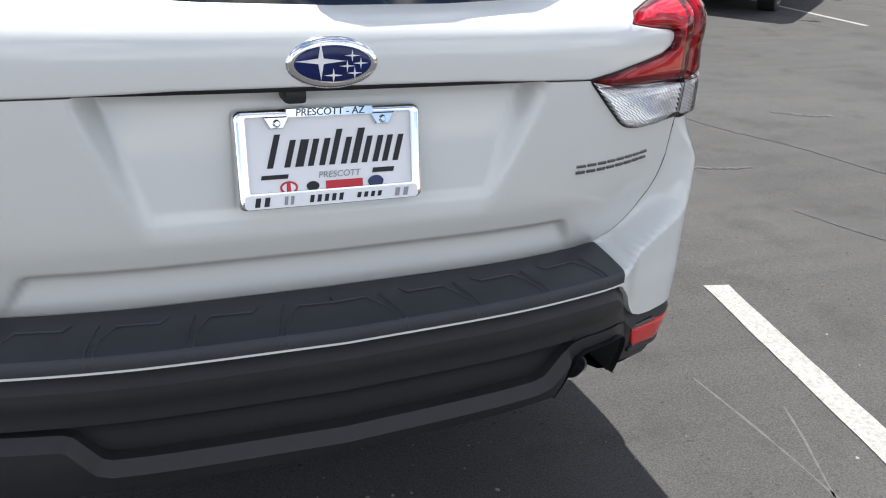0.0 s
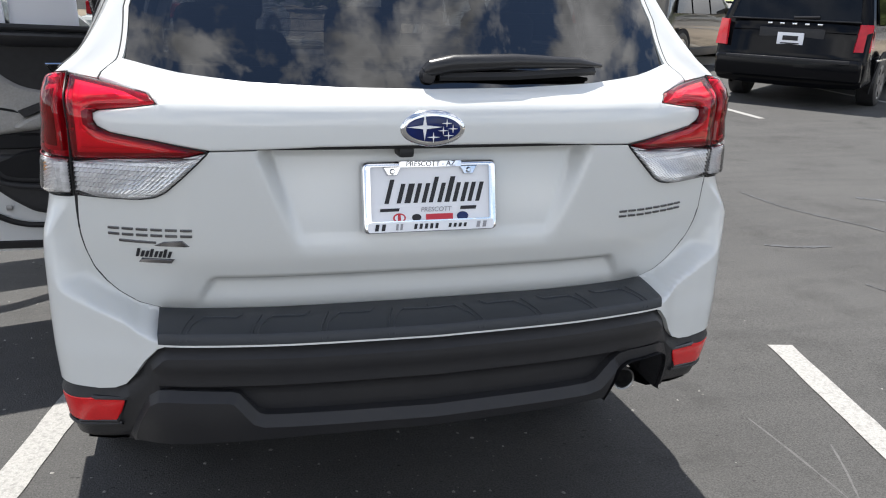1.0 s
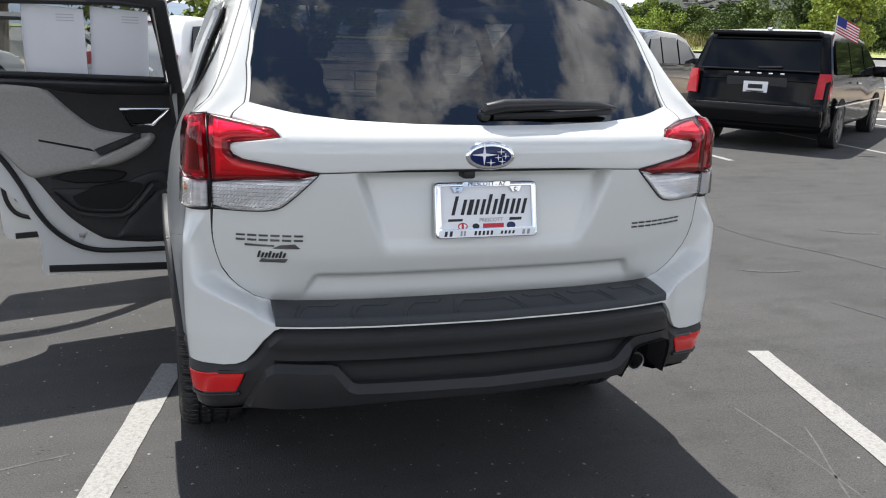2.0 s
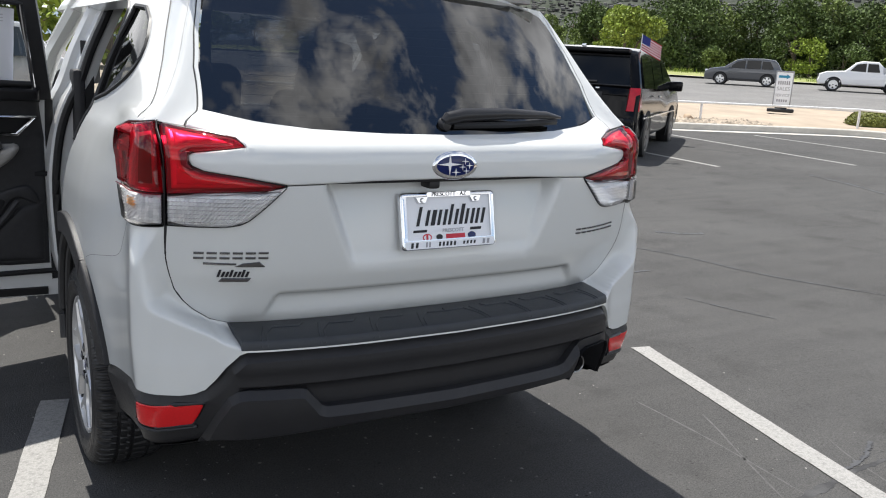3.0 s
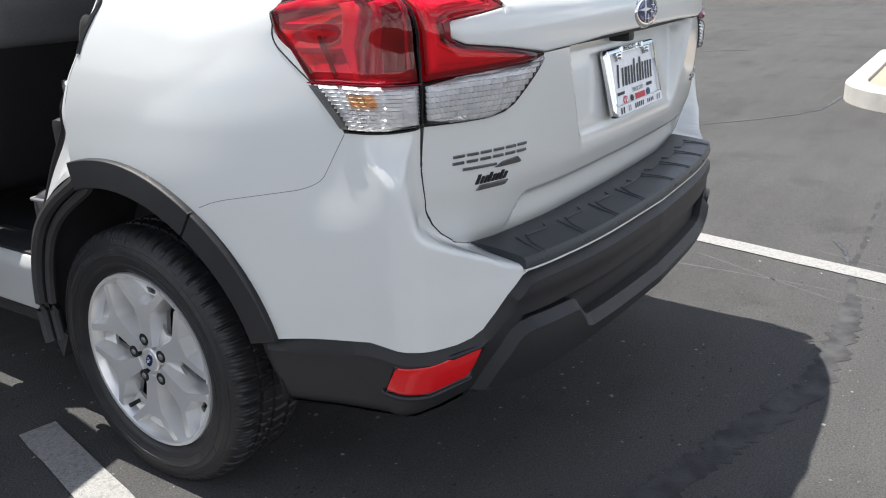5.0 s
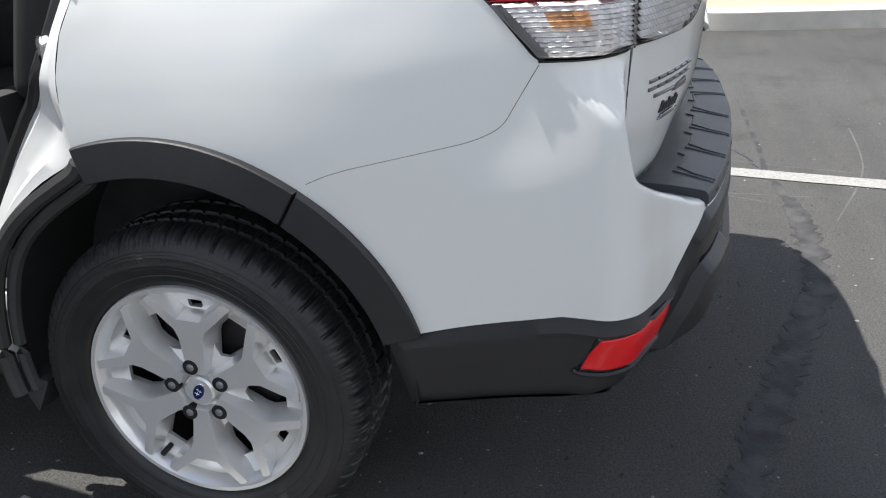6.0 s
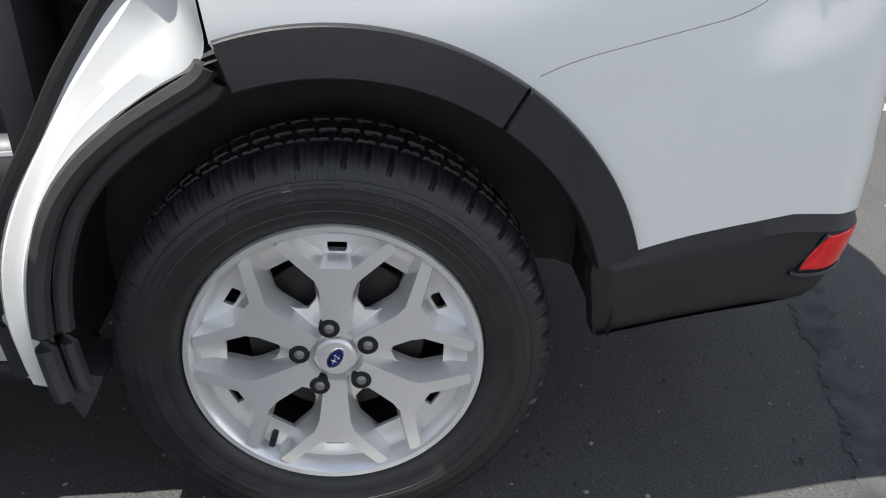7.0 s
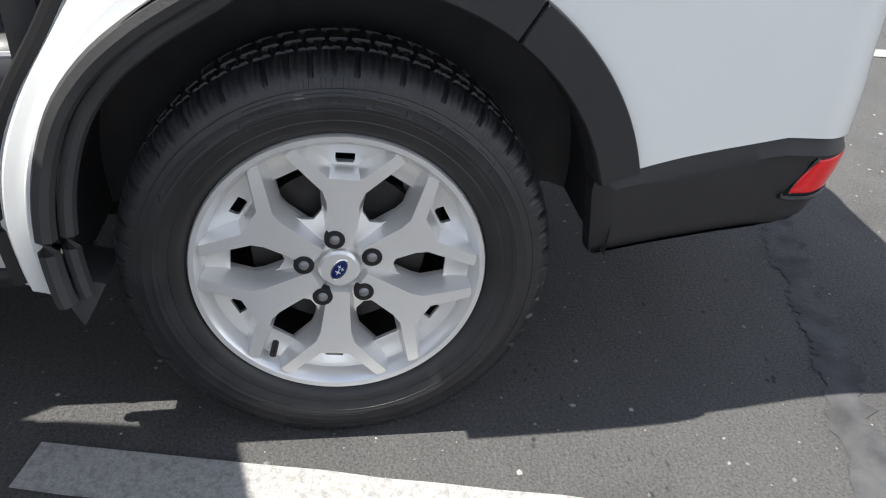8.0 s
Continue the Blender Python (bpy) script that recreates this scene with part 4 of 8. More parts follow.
# black lower bumper
TOP = BX((0, 0.668), (0.3, 0.668), (0.55, 0.670), (0.60, 0.668), (0.617, 0.660), (0.647, 0.626), (0.670, 0.588), (0.692, 0.560), (0.717, 0.548), (0.75, 0.543), (0.80, 0.546)) \
    + BY((0.22, 0.551), (0.315, 0.536), (0.475, 0.505), (0.525, 0.500))
SIDE = BY((0.528, 0.46), (0.508, 0.328), (0.411, 0.340), (0.314, 0.354), (0.222, 0.367)) + BX((0.80, 0.373), (0.74, 0.379), (0.695, 0.390))


def fascia_relief(u, v):
    x = bump_x(np.abs(u))
    a = np.abs(u)
    return -0.017 + 0.008 * sstep(v, 0.505, 0.538) * sstep(x, 0.66, 0.70) * (1 - sstep(a, 1.1, 1.4)) - 0.022 * sstep(-v, -0.570, -0.562) * (1 - sstep(x, 0.60, 0.63)) + 0.006 * sstep(v, 0.60, 0.62) * (1 - sstep(v, 0.64, 0.668))


left_low = BX((0.672, 0.40), (0.64, 0.45), (0.40, 0.45), (0, 0.45))
right_low = BX((0.672, 0.40), (0.650, 0.535), (0.615, 0.550), (0.52, 0.548), (0.487, 0.530), (0.465, 0.45), (0.2, 0.45))
poly = TOP + SIDE + right_low + side_of(left_low[:-1], -1)[::-1] + side_of(SIDE, -1)[::-1] + side_of(TOP, -1)[::-1][:-1]
rb = part("rear_bumper", patch(poly, skin(bumper_pos, fascia_relief), 0.017, bevel=0.027, thick=0.03, step=0.011, profile="line"), PLASTIC, car, "black textured lower rear bumper")
LIPL = BX((0.700, 0.398), (0.668, 0.49), (0.640, 0.545), (0.620, 0.562), (0.595, 0.566), (0.462, 0.562), (0.445, 0.556), (0.405, 0.508), (0.39, 0.502), (0, 0.497))
LIPR = BX((0.40, 0.500), (0.425, 0.506), (0.465, 0.548), (0.49, 0.566), (0.52, 0.572), (0.625, 0.570), (0.655, 0.556), (0.684, 0.49), (0.700, 0.398))
CUT = BX((0.672, 0.398), (0.650, 0.53), (0.618, 0.546), (0.52, 0.543), (0.492, 0.528), (0.462, 0.44), (0.3, 0.436), (0, 0.432))
poly = side_of(LIPL, -1) + LIPR + CUT + side_of(BX((0.3, 0.432), (0.6, 0.415)), -1)
part("bumper_valance", patch(poly, BUMPER, 0.020, bevel=0.020, thick=0.06, step=0.016, edge=0.008, profile="line"), PLASTIC, rb, "black lower valance with an exhaust cut-out")
# rounded tunnel behind the exhaust cut-out
tun = np.array(resample(BX((0.690, 0.392), (0.672, 0.398), (0.650, 0.53), (0.618, 0.546), (0.52, 0.543), (0.492, 0.528), (0.462, 0.44)), 0.012))
tun = tun[: int(np.argmin(np.abs(tun[:, 0] - by_x(0.462, 0.44, bumper_sym)) + np.abs(tun[:, 1] - 0.44))) + 1]
for _ in range(3):
    tun[1:-1] = (tun[:-2] + 2 * tun[1:-1] + tun[2:]) / 4
lip = BUMPER(tun[:, 0], tun[:, 1], np.full(len(tun), 0.012))
rows = [lip + np.array([0, dy, dz]) for dy, dz in ((0.0, 0.0), (0.02, -0.004), (0.07, -0.008), (0.20, -0.010))]
bm = grid_bm(np.array(rows))
bmesh.ops.recalc_face_normals(bm, faces=bm.faces)
part("exhaust_tunnel", bm, PLASTIC, rb, "black curved wall round the exhaust")
# rolled under-edge of the bumper ends
for s in (-1, 1):
    E = np.array(side_of([q for q in SIDE[1:]] + BX((0.672, 0.395)), s))
    p0 = BUMPER(E[:, 0], E[:, 1] + 0.006, np.full(len(E), -0.006))
    hub_c = np.array([s * 0.52 + 0.01, 0.42, 0.0])
    rows = [p0]
    for f, dz in ((0.06, -0.012), (0.16, -0.016), (0.38, -0.006)):
        q = p0 + (hub_c - p0) * f
        q[:, 2] = p0[:, 2] + dz
        rows.append(q)
    bm = grid_bm(np.array(rows))
    bmesh.ops.recalc_face_normals(bm, faces=bm.faces)
    part("bumper_under_edge", bm, PLASTIC, rb, "rolled black under-edge of the bumper")
for s in (-1, 1):
    refl = BX((0.690, 0.526), (0.716, 0.460)) + BX((0.80, 0.449)) + BY((0.195, 0.449), (0.160, 0.513)) + BX((0.76, 0.521))
    part("reflector", patch(side_of(refl, s), BUMPER, 0.004, bevel=0.005, thick=0.01, step=0.02, edge=0.008), REFLECT, rb, "red bumper reflector")
    ring = [tuple(BUMPER(np.array([p]), np.array([z]), np.array([0.001]))[0]) for p, z in side_of(refl, s)]
    part("reflector_frame", tube(ring, 0.006, 6, closed=True), PLASTIC2, rb)
    ledge = BX((0.706, 0.455), (0.724, 0.450), (0.80, 0.440)) + BY((0.192, 0.439), (0.204, 0.445))
    part("reflector_ledge", bead(ledge, 0.002, 0.0055, s, pos=BUMPER), PLASTIC, rb, "rounded black ledge under the reflector")

# moulded pad on the bumper step, with raised zigzag treads
xs = np.linspace(-0.612, 0.612, 70)


def pad_section(x):
    a = by_x(abs(x), 0.69, bumper_sym)
    yf = float(bumper_pos(np.array([a]), np.array([0.69]))[0, 1]) - 0.006
    ag = by_x(abs(x), 0.712)
    yb = float(body_pos(np.array([ag]), np.array([0.712]))[0, 1]) - 0.004
    return yb, yf


rows = []
for x in xs:
    yb, yf = pad_section(x)
    rows.append([(x, yb, 0.7125), (x, yb - 0.01, 0.715), (x, yb + (yf - yb) * 0.5, 0.710), (x, yf + 0.016, 0.703), (x, yf + 0.005, 0.700), (x, yf, 0.693), (x, yf - 0.001, 0.676), (x, yf + 0.01, 0.674)])
bm = grid_bm(rows)
for end in (0, -1):
    r = rows[end]
    bm.faces.new([bm.verts.new(p) for p in r] if end == 0 else [bm.verts.new(p) for p in r][::-1])
bmesh.ops.recalc_face_normals(bm, faces=bm.faces)
pad = part("bumper_pad", bm, PADMAT, car, "dark grey moulded bumper step pad")
# treads: stepped raised lines, mirrored about the middle


def pad_pt(x, f, lift=0.0):
    yb, yf = pad_section(x)
    return (x, yb + (yf - yb) * f, float(np.interp(f, [0, 0.1, 0.5, 0.84, 0.95, 1.0], [0.7125, 0.715, 0.710, 0.703, 0.700, 0.693])) + lift)


for s in (-1, 1):
    for k in range(4):
        x0 = 0.535 - k * 0.150
        for d, lift in ((0.0, 0.0004), (0.013, 0.0004)):
            way = ((-0.105, 0.30), (-0.092, 0.42), (-0.022, 0.40), (0.004, 0.66), (0.012, 0.84), (0.015, 0.95)) if d == 0 else ((-0.010, 0.36), (0.004, 0.64), (0.012, 0.84), (0.015, 0.95))
            line = [pad_pt(s * max(x0 + dx + d, 0.0), f, lift) for dx, f in way]
            line.append((s * (x0 + 0.016 + d), pad_section(x0 + 0.016 + d)[1] - 0.0005, 0.684))
            part("tread_ridge", tube(line, 0.0026, 6), PADMAT, pad)
# white lip under the pad
rows = []
for x in np.linspace(-0.612, 0.612, 50):
    yb, yf = pad_section(x)
    rows.append([(x, yb + 0.05, 0.7085), (x, yf + 0.004, 0.690), (x, yf + 0.0005, 0.6735), (x, yf, 0.671), (x, yf + 0.02, 0.668)])
bm = grid_bm(rows)
bmesh.ops.recalc_face_normals(bm, faces=bm.faces)
part("bumper_step", bm, PAINT, car, "white bumper step below the pad")

# exhaust
bm = lathe([(0.0, 0.10), (0.024, 0.10), (0.027, 0.0), (0.031, -0.002), (0.031, 0.35), (0.0, 0.35)], 28, "y", (0.552, 0.035, 0.455))
part("exhaust_tip", bm, STEEL, car, "round steel exhaust tip")
part("silencer", box((0.15, 0.42, 0.30), (0.72, 0.78, 0.50), 0.08, 3), STEEL, car, "steel silencer")
# plain near-black boxes: the shade under and inside the car is in their colour
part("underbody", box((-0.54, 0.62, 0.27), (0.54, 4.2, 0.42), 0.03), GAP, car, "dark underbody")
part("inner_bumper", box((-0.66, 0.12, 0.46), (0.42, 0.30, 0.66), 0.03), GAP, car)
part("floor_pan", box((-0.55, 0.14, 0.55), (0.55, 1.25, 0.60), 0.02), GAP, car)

# plate, its frame and fittings
plate_up = Vector((0, 0.034, 0.154)).normalized()
plate_c = Vector((-0.003, 0.014, 0.981))
plate_n = Vector((1, 0, 0)).cross(plate_up)


def on_plate(u, v, o):
    return plate_c + Vector((1, 0, 0)) * u + plate_up * v + plate_n * o


def plate_surf(u, v, o):
    return np.array([tuple(on_plate(a, b, c)) for a, b, c in zip(u, v, np.broadcast_to(o, np.shape(u)))])


def rrect(cx, cy, w, h, r, n=5):
    out = []
    for sx, sy, a0 in ((1, 1, 0), (-1, 1, 90), (-1, -1, 180), (1, -1, 270)):
        for k in range(n + 1):
            a = radians(a0 + 90 * k / n)
            out.append((cx + sx * (w / 2 - r) + r * math.cos(a), cy + sy * (h / 2 - r) + r * math.sin(a)))
    return out


plate = part("licence_plate", patch(rrect(0, 0, 0.303, 0.152, 0.012), plate_surf, 0.002, thick=0.004, step=0.05), WHITE_PLASTIC, car, "white dealer plate in a chrome frame")
part("plate_frame", patch(rrect(0, 0, 0.316, 0.162, 0.014), plate_surf, 0.009, bevel=0.006, thick=0.006, step=0.02, edge=0.006, holes=[rrect(0, 0.008, 0.278, 0.122, 0.004)]), CHROME, plate, "bright chrome plate frame")
# white printed faces on the frame and the tab on top
part("frame_face", patch(rrect(0, -0.067, 0.296, 0.022, 0.006), plate_surf, 0.0105, thick=0.002, step=0.05), WHITE_PLASTIC, plate, "white lower band of the frame")
part("frame_tab", patch(rrect(0, 0.0735, 0.148, 0.017, 0.004), plate_surf, 0.0112, bevel=0.002, thick=0.003, step=0.05), CHROME, plate)
for u in (-0.089, 0.089):
    part("frame_lug", patch([(u - 0.024, 0.07), (u + 0.024, 0.07), (u + 0.012, 0.048), (u - 0.012, 0.048)], plate_surf, 0.0112, bevel=0.003, thick=0.003, step=0.05), CHROME, plate)
    part("plate_screw", patch([(u + 0.008 * math.cos(k * 0.524), 0.058 + 0.008 * math.sin(k * 0.524)) for k in range(12)], plate_surf, 0.0165, bevel=0.004, thick=0.004, step=0.05, edge=0.004), CHROME, plate)


def ink(poly, material=INK, o=0.0034):
    part("print", patch(poly, plate_surf, o, thick=0, step=0.2, edge=0.02), material, plate, smooth=False)


def slant(u0, u1, v0, v1, k=0.28):
    return [(u0 + k * v0, v0), (u1 + k * v0, v0), (u1 + k * v1, v1), (u0 + k * v1, v1)]


# the dealer's mark: a row of plain slanted bars with two underlines
for u0, u1, v0, v1 in ((-0.104, -0.066, -0.014, 0.040), (-0.058, -0.044, -0.014, 0.030), (-0.037, -0.008, -0.014, 0.030), (-0.001, 0.029, -0.014, 0.044),
                       (0.036, 0.048, -0.014, 0.044), (0.055, 0.084, -0.014, 0.030), (0.091, 0.120, -0.014, 0.030), (0.078, 0.116, -0.032, -0.024), (-0.110, -0.066, -0.032, -0.025)):
    if u1 - u0 > 0.02 and v1 > 0:
        ink(slant(u0, u0 + 0.0100, v0, v1))
        ink(slant(u1 - 0.0100, u1, v0, min(v1, 0.030)))
    else:
        ink(slant(u0, u1, v0, v1))
for u, w, m in ((-0.074, 0.015, INK_RED), (-0.034, 0.011, INK), (0.075, 0.014, BLUE)):
    ink([(u + w * math.cos(k * 0.3927), -0.047 + w * 0.72 * math.sin(k * 0.3927)) for k in range(16)], m)
    ink([(u + w * 0.75 * math.cos(k * 0.3927), -0.047 + w * 0.50 * math.sin(k * 0.3927)) for k in range(16)], WHITE_PLASTIC if m is INK_RED else m, 0.0038)
ink([(-0.0745 - 0.004, -0.056), (-0.0745 + 0.004, -0.056), (-0.0745 + 0.003, -0.038), (-0.0745 - 0.003, -0.038)], INK_RED, 0.0042)
ink(slant(-0.012, 0.052, -0.053, -0.040, 0), INK_RED)
for u, w, h, m in ((-0.118, 0.030, 0.015, INK), (-0.075, 0.020, 0.014, INK_GREY), (-0.012, 0.062, 0.012, INK), (0.062, 0.048, 0.009, INK), (0.120, 0.030, 0.014, INK_GREY)):
    for k in range(max(2, int(w / 0.011))):
        n = max(2, int(w / 0.011))
        a = u - w / 2 + w * k / n
        part("print", patch([(a, -0.067 - h / 2), (a + w / n * 0.55, -0.067 - h / 2), (a + w / n * 0.75, -0.067 + h / 2), (a + w / n * 0.2, -0.067 + h / 2)], plate_surf, 0.0115, thick=0, step=0.2, edge=0.02), m, plate, smooth=False)


def lettering(text, size, at, material, parent, o, shear=0.0, name="lettering"):
    cu = bpy.data.curves.new("text", "FONT")
    cu.body, cu.size, cu.shear, cu.align_x, cu.align_y, cu.extrude = text, size, shear, "CENTER", "CENTER", 0.0003
    tmp = new("text", cu)
    dg = bpy.context.evaluated_depsgraph_get()
    me = bpy.data.meshes.new_from_object(tmp.evaluated_get(dg))
    bpy.data.objects.remove(tmp)
    for v in me.vertices:
        v.co = on_plate(at[0] + v.co.x, at[1] + v.co.y, o + v.co.z)
    me.name = name
    me.materials.clear()
    me.materials.append(material)
    ob = new(name, me)
    ob.parent = parent
    return ob


lettering("PRESCOTT - AZ", 0.0165, (0, 0.0735), INK, plate, 0.0122, 0.1)
lettering("PRESCOTT", 0.0150, (0.012, -0.030), INK_GREY, plate, 0.0036, 0.15)

# camera under the handle lip
part("rear_view_camera", box((-0.082, -0.004, 1.074), (-0.046, 0.05, 1.099), 0.008), SEAL, gate, "small black rear-view camera")

# oval badge with plain silver shapes
def badge(name, parent, centre, right, up, out, a, b, stars):
    centre, right, up, out = Vector(centre), Vector(right), Vector(up), Vector(out)

    def sf(u, v, o):
        return np.array([tuple(centre + right * x + up * y + out * c) for x, y, c in zip(u, v, np.broadcast_to(o, np.shape(u)))])
    el = lambda k, n=36: [(a * k * math.cos(2 * math.pi * i / n), b * k * math.sin(2 * math.pi * i / n)) for i in range(n)]
    ob = part(name, patch(el(1.0), sf, 0.008, bevel=min(a, b) * 0.25, thick=0.004, step=a * 0.3, edge=a * 0.15), CHROME, parent, "oval chrome and blue badge")
    in2 = [(x * 0.87, y * 0.80) for x, y in el(1.0)]
    part("badge_field", patch(in2, sf, 0.0092, bevel=min(a, b) * 0.2, thick=0.001, step=a * 0.3, edge=a * 0.15), BLUE, ob, "deep blue field")
    for (u, v, r) in stars:
        st = []
        for k in range(8):
            rr = r if k % 2 == 0 else r * 0.2
            sx = 1.35 if k % 4 == 0 else 1.0
            st.append((u + rr * sx * math.cos(k * math.pi / 4), v + rr * math.sin(k * math.pi / 4)))
        part("badge_mark", patch(st, sf, 0.0112, thick=0.001, step=0.1, edge=0.05), STAR, ob, smooth=False)
    return ob


badge("badge", gate, (-0.009, -0.011, 1.1405), (1, 0, 0), (0, 0.03, 1), (0, -1, 0.03), 0.076, 0.0405,
      [(-0.020, 0.004, 0.029), (0.030, 0.012, 0.009), (0.044, 0.000, 0.009), (0.022, -0.004, 0.009), (0.000, -0.018, 0.011), (0.034, -0.015, 0.009)])


# chrome word badges: plain strokes of the same size
def word_badge(p0, p1, z0, z1, h, n, s, name="word_badge"):
    u0, u1 = by_x(p0, z0), by_x(p1, z1)
    ob = None
    for k in range(n):
        a, b = u0 + (u1 - u0) * (k + 0.06) / n, u0 + (u1 - u0) * (k + 0.86) / n
        zc = z0 + (z1 - z0) * (k + 0.5) / n
        for v0, v1 in ((-0.5, -0.2), (0.2, 0.5)):
            pl = [(a * s, zc + h * v0), (b * s, zc + h * v0), (b * s, zc + h * v1), (a * s, zc + h * v1)]
            bm = patch(pl, BODY, 0.004, bevel=0.001, thick=0.001, step=0.02, edge=0.01)
            if ob is None:
                ob = part(name, bm, DARKCHROME, gate, "chrome word badge")
            else:
                part("badge_stroke", bm, DARKCHROME, ob)
    return ob


word_badge(0.706, 0.524, 0.909, 0.910, 0.019, 6, -1)
word_badge(0.484, 0.692, 0.916, 0.918, 0.018, 8, 1)
ob = None
for pl in (X((0.682, 0.885), (0.605, 0.884), (0.605, 0.889), (0.682, 0.891)), X((0.610, 0.879), (0.535, 0.879), (0.550, 0.893), (0.590, 0.889)),
           X((0.645, 0.838), (0.575, 0.838), (0.568, 0.848), (0.638, 0.848))):
    part("small_badge", patch(side_of(pl, -1), BODY, 0.004, bevel=0.001, thick=0.001, step=0.05), DARKCHROME, gate)
for k in range(8):
    a = 0.650 - k * 0.0095
    part("small_badge", patch(side_of(X((a, 0.852), (a - 0.006, 0.852), (a - 0.011, 0.866 + 0.005 * (k % 3 == 0)), (a - 0.005, 0.866 + 0.005 * (k % 3 == 0))), -1), BODY, 0.003, thick=0.001, step=0.05), INK, gate)

# rear wiper
def on_gate(x, z, o):
    return tuple(BODY(np.array([by_x(abs(x), z) * (1 if x >= 0 else -1)]), np.array([z]), np.array([o]))[0])


wp = part("rear_wiper", tube([on_gate(-0.012, 1.243, 0.020), on_gate(0.0, 1.249, 0.026), on_gate(0.05, 1.256, 0.032), on_gate(0.2, 1.260, 0.034), on_gate(0.36, 1.260, 0.028), on_gate(0.43, 1.258, 0.018)], [0.012, 0.019, 0.020, 0.017, 0.012, 0.005], 12), PLASTIC2, car, "black rear wiper")
bm = lathe([(0.0, -0.028), (0.014, -0.026), (0.018, -0.015), (0.020, 0.02), (0, 0.02)], 18, "y", on_gate(-0.005, 1.246, 0.0))
part("wiper_hub", bm, PLASTIC2, wp)
part("wiper_blade", tube([on_gate(0.02, 1.237, 0.012), on_gate(0.2, 1.239, 0.014), on_gate(0.41, 1.250, 0.012)], 0.010, 6), SEAL, wp)

# roof, spoiler and rails
rows = []
for y in np.linspace(0.42, 3.05, 24):
    row = []
    k = min(1.0, (y - 0.30) / 0.5)
    for x in np.linspace(-1, 1, 17):
        hwid = 0.63
        zc = 1.655 + 0.050 * (1 - x * x) * (0.55 + 0.45 * k) - 0.06 * max(0, (y - 2.4) / 0.65) ** 2
        row.append((x * hwid, y, zc))
    rows.append(row)
bm = grid_bm(rows, flip=True)
bmesh.ops.solidify(bm, geom=bm.faces[:], thickness=0.02)
part("roof", bm, PAINT, car, "white roof")
rows = []
for x in np.linspace(-0.50, 0.50, 25):
    c = 0.055 * (x / 0.60) ** 2 - 0.010
    rows.append([(x, 0.50, 1.704 - c * 0.6), (x, 0.43 + c, 1.699 - c * 0.8), (x, 0.395 + c, 1.694 - c * 0.8), (x, 0.386 + c, 1.688 - c * 0.8), (x, 0.395 + c, 1.682 - c * 0.8), (x, 0.47, 1.678 - c * 0.5)])
bm = grid_bm(rows)
bmesh.ops.recalc_face_normals(bm, faces=bm.faces)
bmesh.ops.solidify(bm, geom=bm.faces[:], thickness=0.006)
part("roof_spoiler", bm, PAINT, car, "white roof spoiler over the rear window")
for s in (-1, 1):
    part("roof_rail", tube([(s * 0.58, 0.70, 1.665), (s * 0.585, 0.78, 1.705), (s * 0.59, 1.5, 1.725), (s * 0.59, 2.5, 1.715), (s * 0.585, 2.75, 1.665)], 0.016, 8), PLASTIC2, car, "black roof rail")
    top = Y((0.62, 1.565), (3.0, 1.565), (2.9, 1.66), (0.66, 1.66))
    part("roof_side", patch(side_of(top, s), BODY, 0.0, thick=0.05, step=0.06), PAINT, car, "white roof edge above the doors")

part("roof_header", box((-0.54, 0.43, 1.626), (0.54, 0.60, 1.660), 0.01), TRIM_GREY, car, "grey roof header")

# closed doors of the far side
def closed_door(s, y0, y1, name):
    low = Y((y0, 0.36), (y1, 0.36), (y1, 1.20), (y0, 1.225)) if name != "rear_door" else \
        Y((1.36, 0.36), (y1, 0.36), (y1, 1.21), (1.0, 1.232), (1.06, 1.04), (1.058, 0.85)) + Y(*arc(0.475, 107, 172))
    d = part(name, patch(side_of(low, s), BODY, 0.0, thick=0.03, step=0.05), PAINT, car, "closed white " + name.replace("_", " "))
    fr = Y((y0, 1.228), (y1, 1.205), (y1 - (0.0 if name == "rear_door" else 0.55), 1.565), (y0 + (0.05 if name == "rear_door" else 0.0), 1.565))
    win = [(p * 0.5 + 0.5 * np.mean([q[0] for q in fr]) + (p - np.mean([q[0] for q in fr])) * 0.40, 1.238 + (z - 1.205) * 0.86) for p, z in fr]
    part("window_frame", patch(side_of(fr, s), BODY, -0.004, thick=0.03, step=0.05, holes=[side_of(win, s)]), PLASTIC2, d, "black window frame")
    w = part("window", patch(side_of(win, s), BODY, -0.012, thick=0, step=0.08), GLASS_SIDE if name == "rear_door" else GLASS_CLEAR, d)
    w.visible_shadow = False
    return d


closed_door(1, 1.0, 2.02, "rear_door")
closed_door(1, 2.05, 3.15, "front_door")
for s in (-1, 1):
    low = Y((3.16, 0.36), (3.16, 1.0), (3.9, 0.98), (4.2, 0.95)) + [(by_y(4.5, 0.95), 0.93), (by_y(4.5, 0.5), 0.36)]
    part("front_wing", patch(side_of(low, s), BODY, 0.0, thick=0.02, step=0.08), PAINT, car, "white front wing")
    part("sill", box((s * 0.72 - 0.045, 1.36, 0.262), (s * 0.72 + 0.045, 3.2, 0.300), 0.010), PLASTIC, car, "black sill trim")
part("door_mirror", box((0.90, 2.92, 1.17), (1.10, 3.02, 1.31), 0.04, 3), PAINT, car, "white door mirror")
part("mirror_stalk", box((0.80, 2.94, 1.17), (0.94, 3.0, 1.21), 0.01), PLASTIC2, car)
